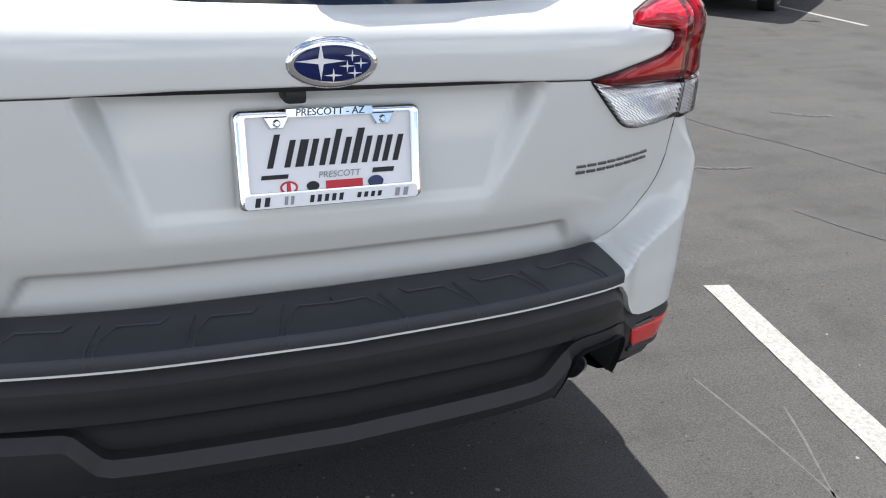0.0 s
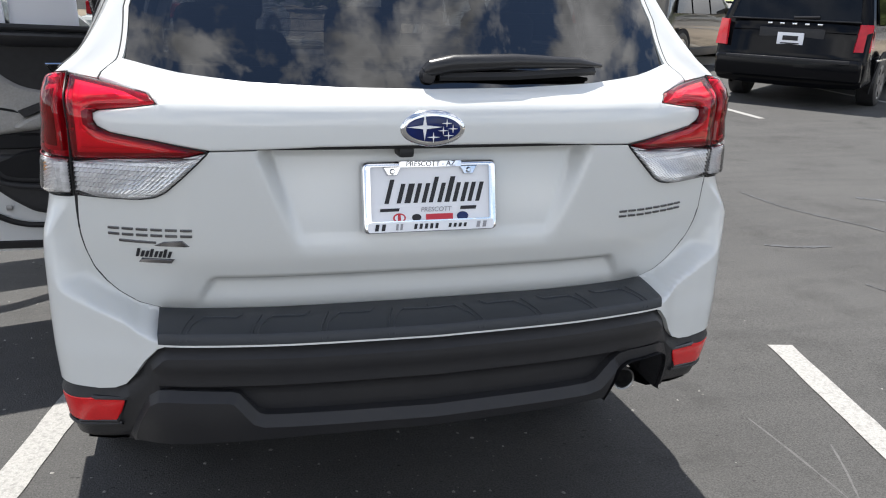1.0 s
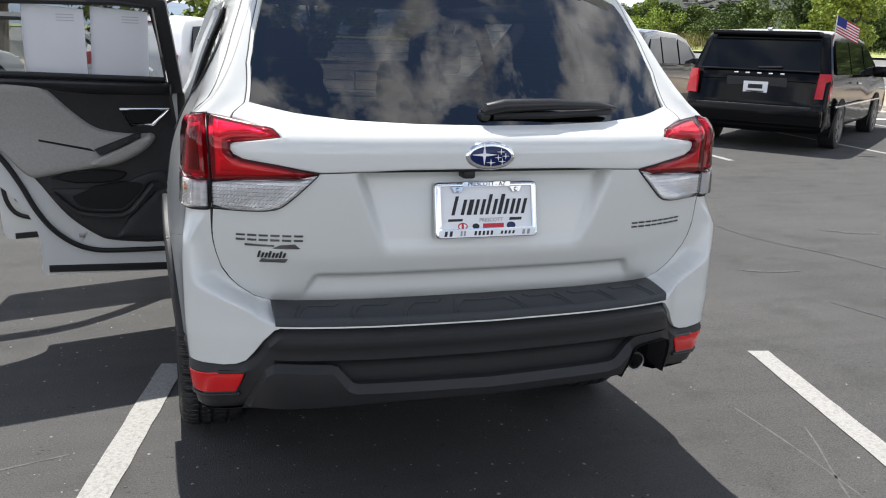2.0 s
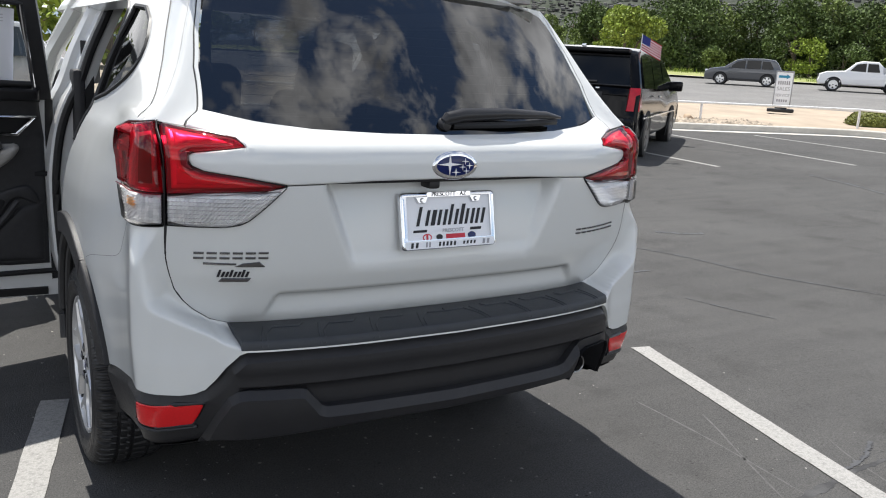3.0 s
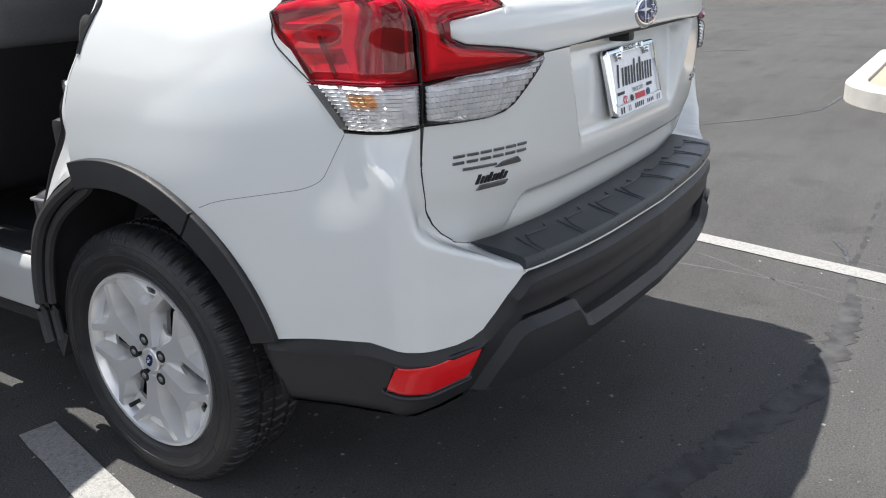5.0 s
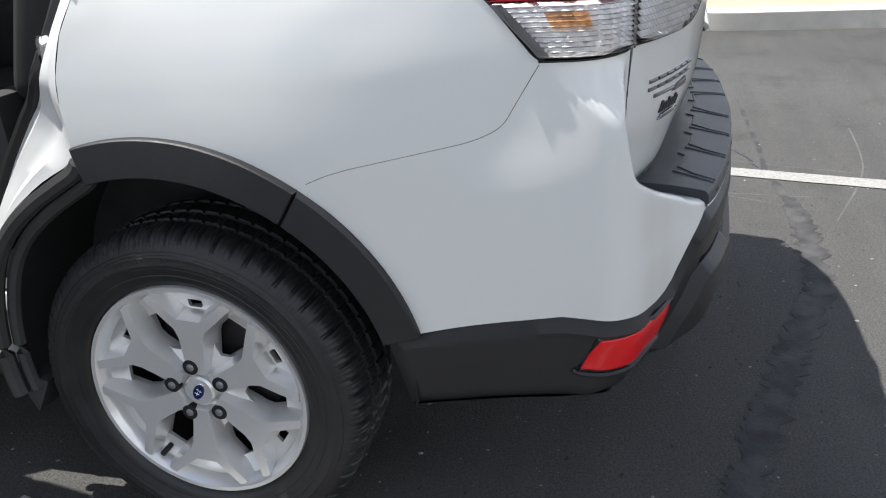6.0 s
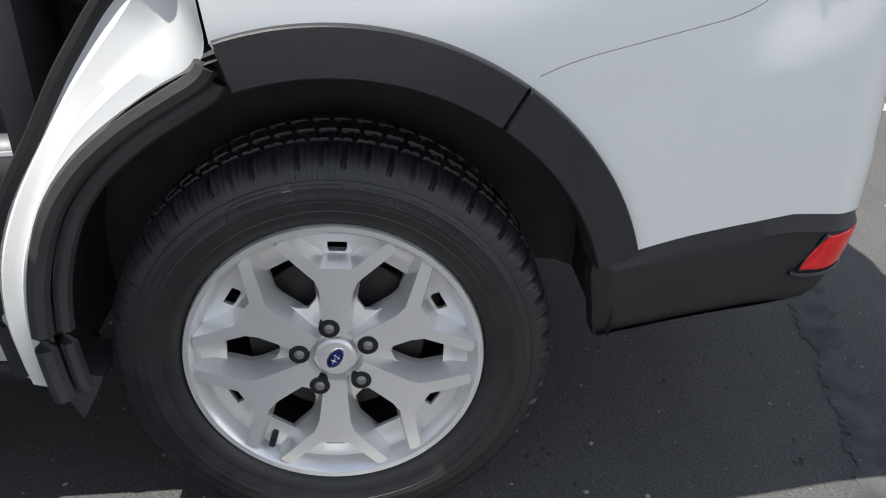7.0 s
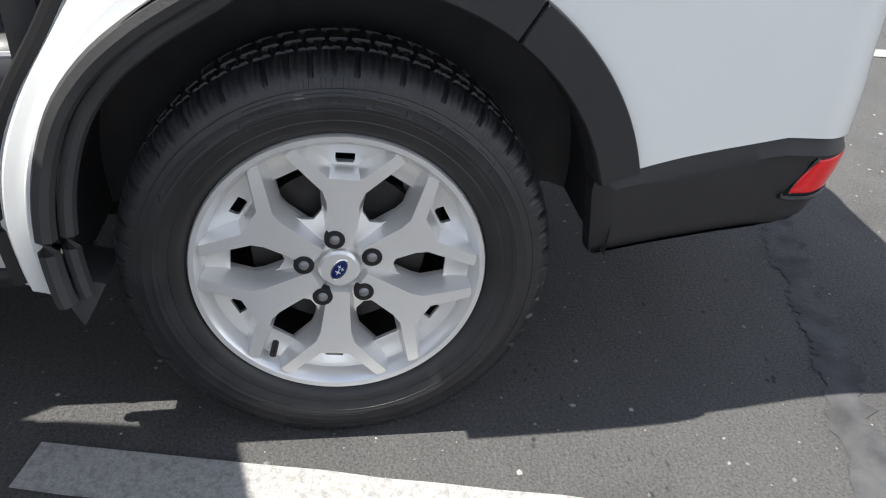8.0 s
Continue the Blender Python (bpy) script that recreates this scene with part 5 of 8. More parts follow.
rows = [[(x * w, y, z - 0.05 * x * x) for x in np.linspace(-1, 1, 11)] for y, z, w in ((3.12, 1.10, 0.74), (3.4, 1.08, 0.80), (3.9, 1.03, 0.82), (4.25, 0.96, 0.75), (4.45, 0.88, 0.62), (4.53, 0.75, 0.5), (4.54, 0.36, 0.5))]
bm = grid_bm(rows, flip=True)
part("bonnet", bm, PAINT, car, "white bonnet and nose")
rows = [[(x * w, y - 0.06 * (x * x), z) for x in np.linspace(-1, 1, 9)] for y, z, w in ((3.22, 1.08, 0.70), (2.85, 1.36, 0.65), (2.45, 1.60, 0.58))]
part("windscreen", grid_bm(rows), GLASS_CLEAR, car, "windscreen").visible_shadow = False
for s in (-1, 1):
    part("windscreen_pillar", tube([(s * 0.76, 3.24, 1.06), (s * 0.70, 2.85, 1.37), (s * 0.61, 2.42, 1.62)], 0.045, 8), PAINT, car, "white windscreen pillar")
# ---------- wheels ----------
STEEL_NUT = mat("worn_chrome_nut", (0.20, 0.20, 0.21), 0.45, 0.6)
# disc and barrel metal, darkened to hold the shade inside the wheel
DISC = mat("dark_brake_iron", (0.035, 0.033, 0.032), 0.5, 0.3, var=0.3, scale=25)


def wheel(centre, s, nuts=True):
    """Alloy wheel with six forked spokes and a tyre; s = -1 faces -x, +1 faces +x."""
    cx, cy, cz = centre
    spin = radians(-4.3)

    def face(u, v, w):
        c, sn = math.cos(spin), math.sin(spin)
        u, v = np.asarray(u), np.asarray(v)
        uu, vv = u * c - v * sn, u * sn + v * c
        return np.stack([cx + s * np.asarray(w) + 0 * uu, cy + s * uu, cz + vv], -1)

    def rot(pts, a):
        c, sn = math.cos(radians(a)), math.sin(radians(a))
        return [(x * c - y * sn, x * sn + y * c) for x, y in pts]
    half = [(0.020, 0.040), (0.0235, 0.085), (0.0275, 0.122), (0.034, 0.140), (0.0925, 0.1975), (0.0835, 0.2065), (0.0735, 0.2100), (0.023, 0.1655)]
    yshape = inset(np.array(half + [(-x, y) for x, y in half[::-1]]), -0.0085)

    def spoke_surf(u, v, o):
        r = np.hypot(u, v)
        return face(u, v, -0.040 + o + 0.006 * sstep(r, 0.06, 0.21) - 0.004)
    # flange and barrel
    prof = [(0.236, -0.010), (0.2365, 0.0), (0.234, 0.006), (0.226, 0.005), (0.219, -0.004), (0.213, -0.020), (0.210, -0.045)]
    bm = lathe([(r, s * h) for r, h in prof], 96, "x", (cx, cy, cz))
    ob = part("wheel", bm, ALLOY, car, "silver alloy wheel with six forked spokes")
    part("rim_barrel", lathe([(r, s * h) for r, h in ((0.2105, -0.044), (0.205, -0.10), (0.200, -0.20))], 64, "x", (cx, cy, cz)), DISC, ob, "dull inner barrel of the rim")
    for k in range(6):
        bm = patch(rot(yshape, 60 * k), spoke_surf, 0.042, bevel=0.0105, thick=0.012, step=0.02, edge=0.010, profile="line")
        part("spoke", bm, ALLOY, ob, smooth=True)
    # pocket floor with openings
    ring = [(0.222 * math.cos(a), 0.222 * math.sin(a)) for a in np.linspace(0, 2 * math.pi, 97)[:-1]]
    holes = []
    big = [(0, 0.088), (0.018, 0.096), (0.034, 0.118), (0.037, 0.140), (0.034, 0.163), (0.022, 0.174), (-0.022, 0.174), (-0.034, 0.163), (-0.037, 0.140), (-0.034, 0.118), (-0.018, 0.096)]
    small = [(-0.012, 0.176), (0.012, 0.176), (0.015, 0.181), (0.015, 0.193), (-0.015, 0.193), (-0.015, 0.181)]
    for k in range(6):
        holes.append(rot(big, 30 + 60 * k))
        holes.append(rot(small, 60 * k))

    def floor_surf(u, v, o):
        r = np.hypot(u, v)
        return face(u, v, -0.033 + o + 0.013 * (1 - sstep(r, 0.045, 0.115)) + 0.012 * sstep(r, 0.18, 0.222))
    part("wheel_web", patch(ring, floor_surf, 0.0, thick=0.008, step=0.012, edge=0.012, holes=holes), ALLOY, ob, "recessed web between the spokes")
    # hub cap with a small oval badge
    part("centre_cap", lathe([(0.0, s * -0.003), (0.029, s * -0.004), (0.0335, s * -0.008), (0.034, s * -0.03)], 36, "x", (cx, cy, cz)), ALLOY, ob, "silver centre cap")
    badge("cap_badge", ob, (cx + s * -0.011, cy, cz), (0, s * math.cos(radians(62)), math.sin(radians(62))), (0, -s * math.sin(radians(62)), math.cos(radians(62))), (s, 0, 0), 0.0235, 0.0150,
          [(-0.004, 0.001, 0.005), (0.006, 0.003, 0.003), (0.004, -0.003, 0.003)]) if nuts else None
    for k in range(5):
        a = radians(96 + 72 * k)
        u, v = 0.0572 * math.cos(a), 0.0572 * math.sin(a)
        y, z = cy + s * u * 1, cz + v
        q = (cx + s * -0.0018, cy - u * (1 if s < 0 else -1), z)
        # raised near-black disc paints the shade of the well round each nut
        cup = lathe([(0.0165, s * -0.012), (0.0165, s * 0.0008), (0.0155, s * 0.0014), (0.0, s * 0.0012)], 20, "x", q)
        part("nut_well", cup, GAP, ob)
        part("wheel_nut", lathe([(0.0, s * 0.0052), (0.0040, s * 0.0050), (0.0070, s * 0.0036), (0.0085, s * 0.0015)], 12, "x", q), STEEL_NUT, ob, "chrome wheel nut")
    part("valve", tube([(cx + s * -0.03, cy + 0.113, cz - 0.160), (cx + s * 0.0, cy + 0.116, cz - 0.163)], 0.006, 8), SEAL, ob, "black valve cap")
    part("brake_disc", lathe([(0.0, s * -0.075), (0.145, s * -0.075), (0.145, s * -0.095), (0, s * -0.095)], 48, "x", (cx, cy, cz)), DISC, ob, "dark iron brake disc")
    part("brake_caliper", box((cx + s * -0.13 - 0.03, cy - 0.175, cz - 0.02), (cx + s * -0.13 + 0.07, cy - 0.105, cz + 0.12), 0.015), STEEL, ob, "grey brake caliper")
    # added near-black disc closes the wheel, so its openings look deep in shade
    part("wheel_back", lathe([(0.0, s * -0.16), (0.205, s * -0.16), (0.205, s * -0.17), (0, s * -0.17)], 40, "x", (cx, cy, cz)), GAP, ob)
    # tyre: sidewall, shoulder blocks and grooves
    R = 0.3485
    sec = [(0.2345, -0.008), (0.240, 0.006), (0.252, 0.016), (0.262, 0.0185), (0.2635, 0.0175), (0.285, 0.0265), (0.2865, 0.0255), (0.300, 0.0265), (0.3015, 0.0250), (0.318, 0.0190), (0.327, 0.0135),
           (0.3355, 0.004), (0.342, -0.006), (0.3465, -0.020), (0.3475, -0.030), (0.3475, -0.046), (0.3400, -0.048), (0.3400, -0.056), (0.3483, -0.058), (0.3485, -0.078), (0.3485, -0.088),
           (0.3410, -0.090), (0.3410, -0.099), (0.3485, -0.101), (0.3485, -0.140), (0.3410, -0.142), (0.3410, -0.152), (0.3470, -0.154), (0.3440, -0.180), (0.335, -0.198), (0.30, -0.215), (0.235, -0.195)]
    sec = [(r, h * 0.72 if h > 0 else h) for r, h in sec]
    nseg = 640
    deep = (0.0004, 0.0025, 0.0060, 0.0085, 0.0085, 0.0085)
    rows = []
    for k in range(nseg):
        a = 2 * math.pi * k / nseg
        row = []
        ph = k % 10
        for j, (r, h) in enumerate(sec):
            rr = r
            if 9 <= j <= 14:
                if ph in (0, 1):
                    rr -= deep[j - 9] * (1.0 if (k // 10) % 2 else 0.75)
                elif ph in (4, 7) and j >= 11:
                    rr -= 0.0028
            elif 15 <= j <= 20:
                sh = (k + 2 * (j - 15)) % 10
                if j >= 18 and sh in (0, 1):
                    rr -= 0.0065
                elif sh == 5:
                    rr -= 0.0025
            elif 23 <= j <= 28 and (k + j) % 10 in (0, 1):
                rr -= 0.005
            row.append((cx + s * h, cy + rr * math.cos(a), max(cz + rr * math.sin(a), 0.0005)))
        rows.append(row)
    bm = grid_bm(rows, closed_u=True)
    bmesh.ops.recalc_face_normals(bm, faces=bm.faces)
    ty = part("tyre", bm, RUBBER, ob, "black road-worn tyre")
    if nuts:
        wall_r, wall_h = [q[0] for q in sec[:14]], [q[1] for q in sec[:14]]

        def on_wall(r, deg, o=0.0):
            a = radians(deg)
            return (cx + s * (float(np.interp(r, wall_r, wall_h)) + o), cy - s * -1 * -r * math.cos(a), cz + r * math.sin(a))

        def arc_outline(r0, r1, a0, a1, slant=4.0):
            m = max(3, int(abs(a1 - a0) / 2))
            top = [on_wall(r1, a) for a in np.linspace(a0 + slant, a1 - slant, m)]
            low = [on_wall(r0, a) for a in np.linspace(a1, a0, m)]
            mid0, mid1 = on_wall((r0 + r1) / 2, a1 - slant * 0.4), on_wall((r0 + r1) / 2, a0 + slant * 0.4)
            return top + [mid0] + low + [mid1]
        # raised outlines and plain bars moulded into the sidewall
        part("sidewall_rib", tube([on_wall(0.3115, a) for a in np.linspace(0, 360, 181)[:-1]], 0.0011, 5, closed=True), RUBBER, ty)
        part("sidewall_rib", tube([on_wall(0.2785, a) for a in np.linspace(0, 360, 181)[:-1]], 0.0009, 5, closed=True), RUBBER, ty)
        for a0, a1, r0, r1 in ((62, 99, 0.2865, 0.3055), (101, 111, 0.287, 0.304), (113, 121, 0.287, 0.304), (123, 131, 0.287, 0.304), (133, 142, 0.287, 0.304), (28, 52, 0.290, 0.300), (215, 252, 0.2865, 0.3055), (262, 300, 0.288, 0.303)):
            part("sidewall_outline", tube(arc_outline(r0, r1, a0, a1, 3.5 if a1 - a0 > 12 else 1.0), 0.0010, 5, closed=True), RUBBER, ty, "raised outline moulded in the sidewall")
        for a0 in (92, 89.5, 84, 81.5, 79, 76.5, 72, 69.5):
            part("sidewall_bar", tube([on_wall(0.2915, a0), on_wall(0.3005, a0 - 0.4)], 0.0016, 5), RUBBER, ty)
        # short ridges linking the sidewall to each shoulder block
        ridge = bmesh.new()
        for k in range(64):
            a0 = k * 5.625 + 2.6
            for d in (0.0, 1.3, 2.6):
                q = tube([on_wall(0.3135, a0 + d), on_wall(0.3245, a0 + d)], 0.0007, 4)
                me = bpy.data.meshes.new("ridge")
                q.to_mesh(me)
                q.free()
                ridge.from_mesh(me)
                bpy.data.meshes.remove(me)
        part("sidewall_texture", ridge, RUBBER, ty)["kind"] = "stuff"
    return ob


wheel((-0.864, 0.936, 0.342), -1)
wheel((0.864, 0.936, 0.342), 1, False)
wheel((-0.866, 3.606, 0.342), -1, False)
wheel((0.866, 3.606, 0.342), 1, False)

# arch liners
for s in (-1, 1):
    for cy in (0.925, 3.60):
        rows = []
        a1 = 190 if (s < 0 and cy < 2) else 176
        for x, r in ((0.838, 0.436), (0.80, 0.436), (0.70, 0.43), (0.58, 0.43), (0.56, 0.40), (0.56, 0.0)):
            rows.append([(s * x, cy - r * math.cos(radians(a)), 0.40 + r * math.sin(radians(a))) for a in np.linspace(-8, a1, 50)])
        bm = grid_bm(rows)
        bmesh.ops.recalc_face_normals(bm, faces=bm.faces)
        part("wheel_arch_liner", bm, LINER, car, "black wheel arch liner")

rows = [[(x, ARCH[0] - 0.444 * math.cos(radians(a)), ARCH[1] + 0.444 * math.sin(radians(a))) for a in np.linspace(60, 150, 26)] for x in (-0.884, -0.86, -0.825)]
bm = grid_bm(rows)
bmesh.ops.recalc_face_normals(bm, faces=bm.faces)
part("liner_lip", bm, LINER, car, "black lip of the arch liner")

# ---------- open doorway on the near side: jamb, sill, pillar ----------
JAMB_OUT = [(0.95, 1.50), (0.957, 1.42), (0.967, 1.33), (0.984, 1.23), (0.998, 1.16), (1.020, 1.10), (1.050, 1.04), (1.068, 0.97), (1.070, 0.90), (1.070, 0.845), (1.085, 0.815), (1.13, 0.788),
            (1.20, 0.746), (1.269, 0.69), (1.324, 0.618), (1.362, 0.52), (1.378, 0.42), (1.374, 0.335), (1.368, 0.300)]
JAMB_MID = [(0.975, 1.50), (0.982, 1.42), (0.992, 1.33), (1.010, 1.23), (1.024, 1.16), (1.046, 1.10), (1.076, 1.045), (1.098, 0.99), (1.106, 0.945), (1.116, 0.91), (1.140, 0.872), (1.178, 0.835),
            (1.225, 0.79), (1.285, 0.725), (1.346, 0.625), (1.392, 0.52), (1.410, 0.42), (1.405, 0.335), (1.400, 0.300)]
JAMB_IN = [(1.0, 1.50), (1.007, 1.42), (1.018, 1.33), (1.036, 1.23), (1.050, 1.16), (1.075, 1.10), (1.105, 1.035), (1.130, 0.985), (1.152, 0.945), (1.180, 0.91), (1.212, 0.877), (1.245, 0.835),
           (1.285, 0.78), (1.335, 0.70), (1.395, 0.61), (1.435, 0.52), (1.452, 0.42), (1.446, 0.335), (1.440, 0.300)]
j_out, j_mid, j_in = spline(JAMB_OUT, 4), spline(JAMB_MID, 4), spline(JAMB_IN, 4)


def jamb_x(c):
    """Outer face of the jamb at a point of its outer edge."""
    t = float(sstep(-c[1], -0.95, -0.80))
    x0 = float(body_pos(np.array([by_y(c[0], min(c[1], 1.2))]), np.array([c[1]]))[0, 0])
    return x0 * (1 - t) + 0.872 * t - 0.010


rows, seal = [], []
for o, m, i in zip(j_out, j_mid, j_in):
    x0 = jamb_x(o)
    row = []
    for f, dx in ((0, 0.0), (0.10, 0.002), (0.50, 0.006), (0.72, 0.020), (1.0, 0.024)):
        q = o + (m - o) * f
        row.append((-(x0 - dx), q[0], q[1]))
    for f, dx in ((0.15, 0.026), (0.55, 0.031), (0.78, 0.047), (1.0, 0.052)):
        q = m + (i - m) * f
        row.append((-(x0 - dx), q[0], q[1]))
    rows.append(row)
    seal.append((-(x0 - 0.056), i[0] + 0.004, i[1] + 0.004))
bm = grid_bm(rows)
bmesh.ops.recalc_face_normals(bm, faces=bm.faces)
part("door_jamb", bm, PAINT_IN, car, "white painted stepped door jamb")
part("door_seal", tube(seal, 0.014, 8), SEAL, car, "black rubber door seal")
hub = np.array(ARCH)
for inward, x, r in ((0.012, -0.874, 0.017), (0.040, -0.856, 0.014)):
    ring = []
    for c in j_out:
        if c[1] < 0.835:
            d = hub - c
            q = c + d / np.linalg.norm(d) * inward
            ring.append((x, q[0], q[1]))
    part("liner_edge", tube(ring, r, 8), LINER, car, "black liner edge")
bm = bmesh.new()
fl_ = [[bm.verts.new((x, y, z)) for y, z in ((1.385, 0.345), (1.300, 0.325), (1.322, 0.285), (1.346, 0.245), (1.358, 0.275))] for x in (-0.855, -0.75)]
bm.faces.new(fl_[0])
bm.faces.new(fl_[1][::-1])
for i in range(5):
    bm.faces.new((fl_[0][i], fl_[1][i], fl_[1][(i + 1) % 5], fl_[0][(i + 1) % 5]))
bmesh.ops.recalc_face_normals(bm, faces=bm.faces)
part("mud_flap", bm, LINER, car, "short pointed black mud flap", smooth=False)
# striker and a plug in the jamb
part("door_striker", box((-0.845, 1.105, 0.985), (-0.815, 1.125, 1.035), 0.006), CHROME, car, "steel door striker")
part("jamb_plug", lathe([(0, -0.006), (0.013, -0.004), (0.016, 0.0), (0.016, 0.01)], 18, "x", (-0.764, 1.478, 0.375)), PAINT_IN, car)
rows = []
for y in np.linspace(1.405, 3.16, 30):
    rows.append([(-0.752, y, 0.292), (-0.760, y, 0.305), (-0.763, y, 0.400), (-0.768, y, 0.430), (-0.768, y, 0.452), (-0.758, y, 0.474), (-0.745, y, 0.480), (-0.73, y, 0.478)])
bm = grid_bm(rows)
bmesh.ops.recalc_face_normals(bm, faces=bm.faces)
part("door_sill", bm, PAINT_IN, car, "white painted door sill")
part("sill_plate", box((-0.752, 1.38, 0.458), (-0.62, 2.02, 0.486), 0.006), TRIM_BLACK, car, "black scuff plate")
# B pillar
bp = [(2.035, 0.40), (2.03, 0.7), (2.02, 1.0), (2.00, 1.22), (1.97, 1.40), (1.93, 1.565)]
rows = []
for y, z in spline(bp, 5):
    x0 = float(body_pos(np.array([by_y(y, z)]), np.array([z]))[0, 0])
    wd = 0.13 if z < 1.2 else 0.13 - 0.15 * (z - 1.2)
    rows.append([(-x0 + 0.005, y + wd * 0.5, z), (-x0 + 0.02, y + 0.01, z), (-x0 + 0.045, y - 0.005, z), (-x0 + 0.055, y - wd * 0.55, z), (-x0 + 0.085, y - wd * 0.62, z), (-x0 + 0.14, y - wd * 0.5, z), (-x0 + 0.15, y + wd * 0.5, z)])
bm = grid_bm(rows)
bmesh.ops.recalc_face_normals(bm, faces=bm.faces)
part("centre_pillar", bm, PAINT_IN, car, "white painted centre pillar")
ring = []
for y, z in spline(bp, 5):
    x0 = float(body_pos(np.array([by_y(y, z)]), np.array([z]))[0, 0])
    wd = 0.13 if z < 1.2 else 0.13 - 0.15 * (z - 1.2)
    ring.append((-x0 + 0.082, y - wd * 0.64, z))
part("door_seal", tube(ring, 0.017, 8), SEAL, car, "black rubber door seal")
part("pillar_trim", box((-0.74, 1.90, 0.45), (-0.69, 2.06, 1.30), 0.02), TRIM_BLACK, car, "black pillar trim")
part("pillar_trim", box((-0.66, 1.95, 1.24), (-0.62, 2.03, 1.58), 0.015), TRIM_GREY, car, "grey upper pillar trim")
for z in (0.62, 1.03):
    part("door_hinge", box((-0.885, 2.025, z - 0.03), (-0.84, 2.075, z + 0.03), 0.008), PAINT_IN, car, "white door hinge")
part("check_strap", box((-0.98, 1.985, 0.835), (-0.84, 1.997, 0.855), 0.003), GAP, car, "black door check strap")

# ---------- cabin ----------
part("cabin_floor", box((-0.70, 1.40, 0.42), (0.70, 3.3, 0.455), 0.01), TRIM_BLACK, car, "black cabin floor")
part("boot_floor", box((-0.55, 0.14, 0.70), (0.55, 1.15, 0.73), 0.01), TRIM_BLACK, car, "black boot floor")
part("far_side_trim", box((0.74, 0.40, 0.44), (0.78, 3.2, 1.2), 0.01), TRIM_BLACK, car, "black inner side trim")
part("boot_side_trim", box((-0.74, 0.25, 0.86), (-0.57, 0.98, 1.2), 0.05), TRIM_BLACK, car, "black boot side trim")
part("roof_lining", box((-0.56, 0.60, 1.612), (0.56, 2.6, 1.626), 0.01), TRIM_GREY, car, "grey roof lining")
part("gate_inner_trim", box((-0.62, 0.12, 0.74), (0.62, 0.15, 1.20), 0.02), TRIM_BLACK, car)
part("dashboard", box((-0.70, 2.75, 0.75), (0.70, 3.2, 1.08), 0.08, 3), TRIM_BLACK, car, "black dashboard")


def cushion(lo, hi, bev, crown=0.02):
    bm = box(lo, hi, bev, 4)
    c = [(lo[i] + hi[i]) / 2 for i in range(3)]
    for v in bm.verts:
        fx = 1 - ((v.co.x - c[0]) / (hi[0] - lo[0]) * 2) ** 2
        if v.co.z > c[2]:
            v.co.z += crown * max(0, fx)
    return bm


def tilt(bm, about, deg):
    bmesh.ops.rotate(bm, verts=bm.verts, cent=about, matrix=Matrix.Rotation(radians(deg), 3, "X"))
    return bm


# rear bench
part("rear_bench", cushion((-0.70, 1.38, 0.45), (0.70, 1.66, 0.66), 0.06), LEATHER, car, "dark grey rear bench cushion")
part("bench_piping", tube([(-0.705, 1.40, 0.645), (-0.705, 1.62, 0.64), (0.0, 1.635, 0.645), (0.70, 1.62, 0.64)], 0.006, 6), INK_GREY, car)
part("bench_back", tilt(cushion((-0.68, 1.22, 0.86), (0.68, 1.38, 1.18), 0.05), (0, 1.3, 0.86), 18), CLOTH, car, "black rear seat back")
for x in (-0.45, 0.0, 0.45):
    part("head_restraint", tilt(cushion((x - 0.12, 0.88, 1.20), (x + 0.12, 0.98, 1.36), 0.04), (0, 0.93, 1.2), 8), TRIM_GREY, car, "grey head restraint")
part("bench_lower_back", cushion((-0.55, 1.20, 0.45), (0.55, 1.40, 0.88), 0.04), CLOTH, car, "black lower part of the seat back")
part("wheel_arch_cover", box((-0.72, 1.36, 0.45), (-0.55, 1.42, 0.90), 0.02), TRIM_BLACK, car, "black trim over the wheel arch")
# front seats
for x in (-0.38, 0.38):
    part("front_seat_back", tilt(cushion((x - 0.25, 1.98, 0.60), (x + 0.25, 2.10, 1.22), 0.055), (0, 2.05, 0.6), 14), CLOTH, car, "black front seat back")
    part("front_seat_top", tilt(cushion((x - 0.235, 1.965, 1.08), (x + 0.235, 2.11, 1.25), 0.06), (0, 2.05, 0.6), 14), SEAT_GREY, car, "grey upper edge of the seat back")
    part("front_seat_cushion", cushion((x - 0.25, 2.05, 0.55), (x + 0.25, 2.58, 0.70), 0.05), CLOTH, car, "black front seat cushion")
    part("head_restraint", tilt(cushion((x - 0.13, 1.79, 1.29), (x + 0.13, 1.90, 1.47), 0.045), (0, 1.85, 1.3), 8), SEAT_GREY, car, "dark grey head restraint")
    for dx in (-0.05, 0.05):
        part("restraint_post", tube([(x + dx, 1.88, 1.22), (x + dx, 1.85, 1.32)], 0.006, 6), CHROME, car)
part("seat_belt", box((-0.70, 1.93, 0.50), (-0.65, 1.938, 1.42), 0.002), SEAL, car, "black seat belt")
bm = bmesh.new()
add_box(bm, (-0.69, 1.90, 0.93), (-0.64, 1.925, 0.99), 0.004)
part("belt_buckle", bm, CHROME, car, "steel belt tongue")

# ---------- the open rear door, turned square to the body ----------
DOOR_LEAN = smooth_table([0.2, 0.8, 0.95, 1.05, 1.13, 1.20, 1.30, 1.45, 1.62], [0, 0, 0.004, 0.025, 0.052, 0.085, 0.128, 0.192, 0.262])


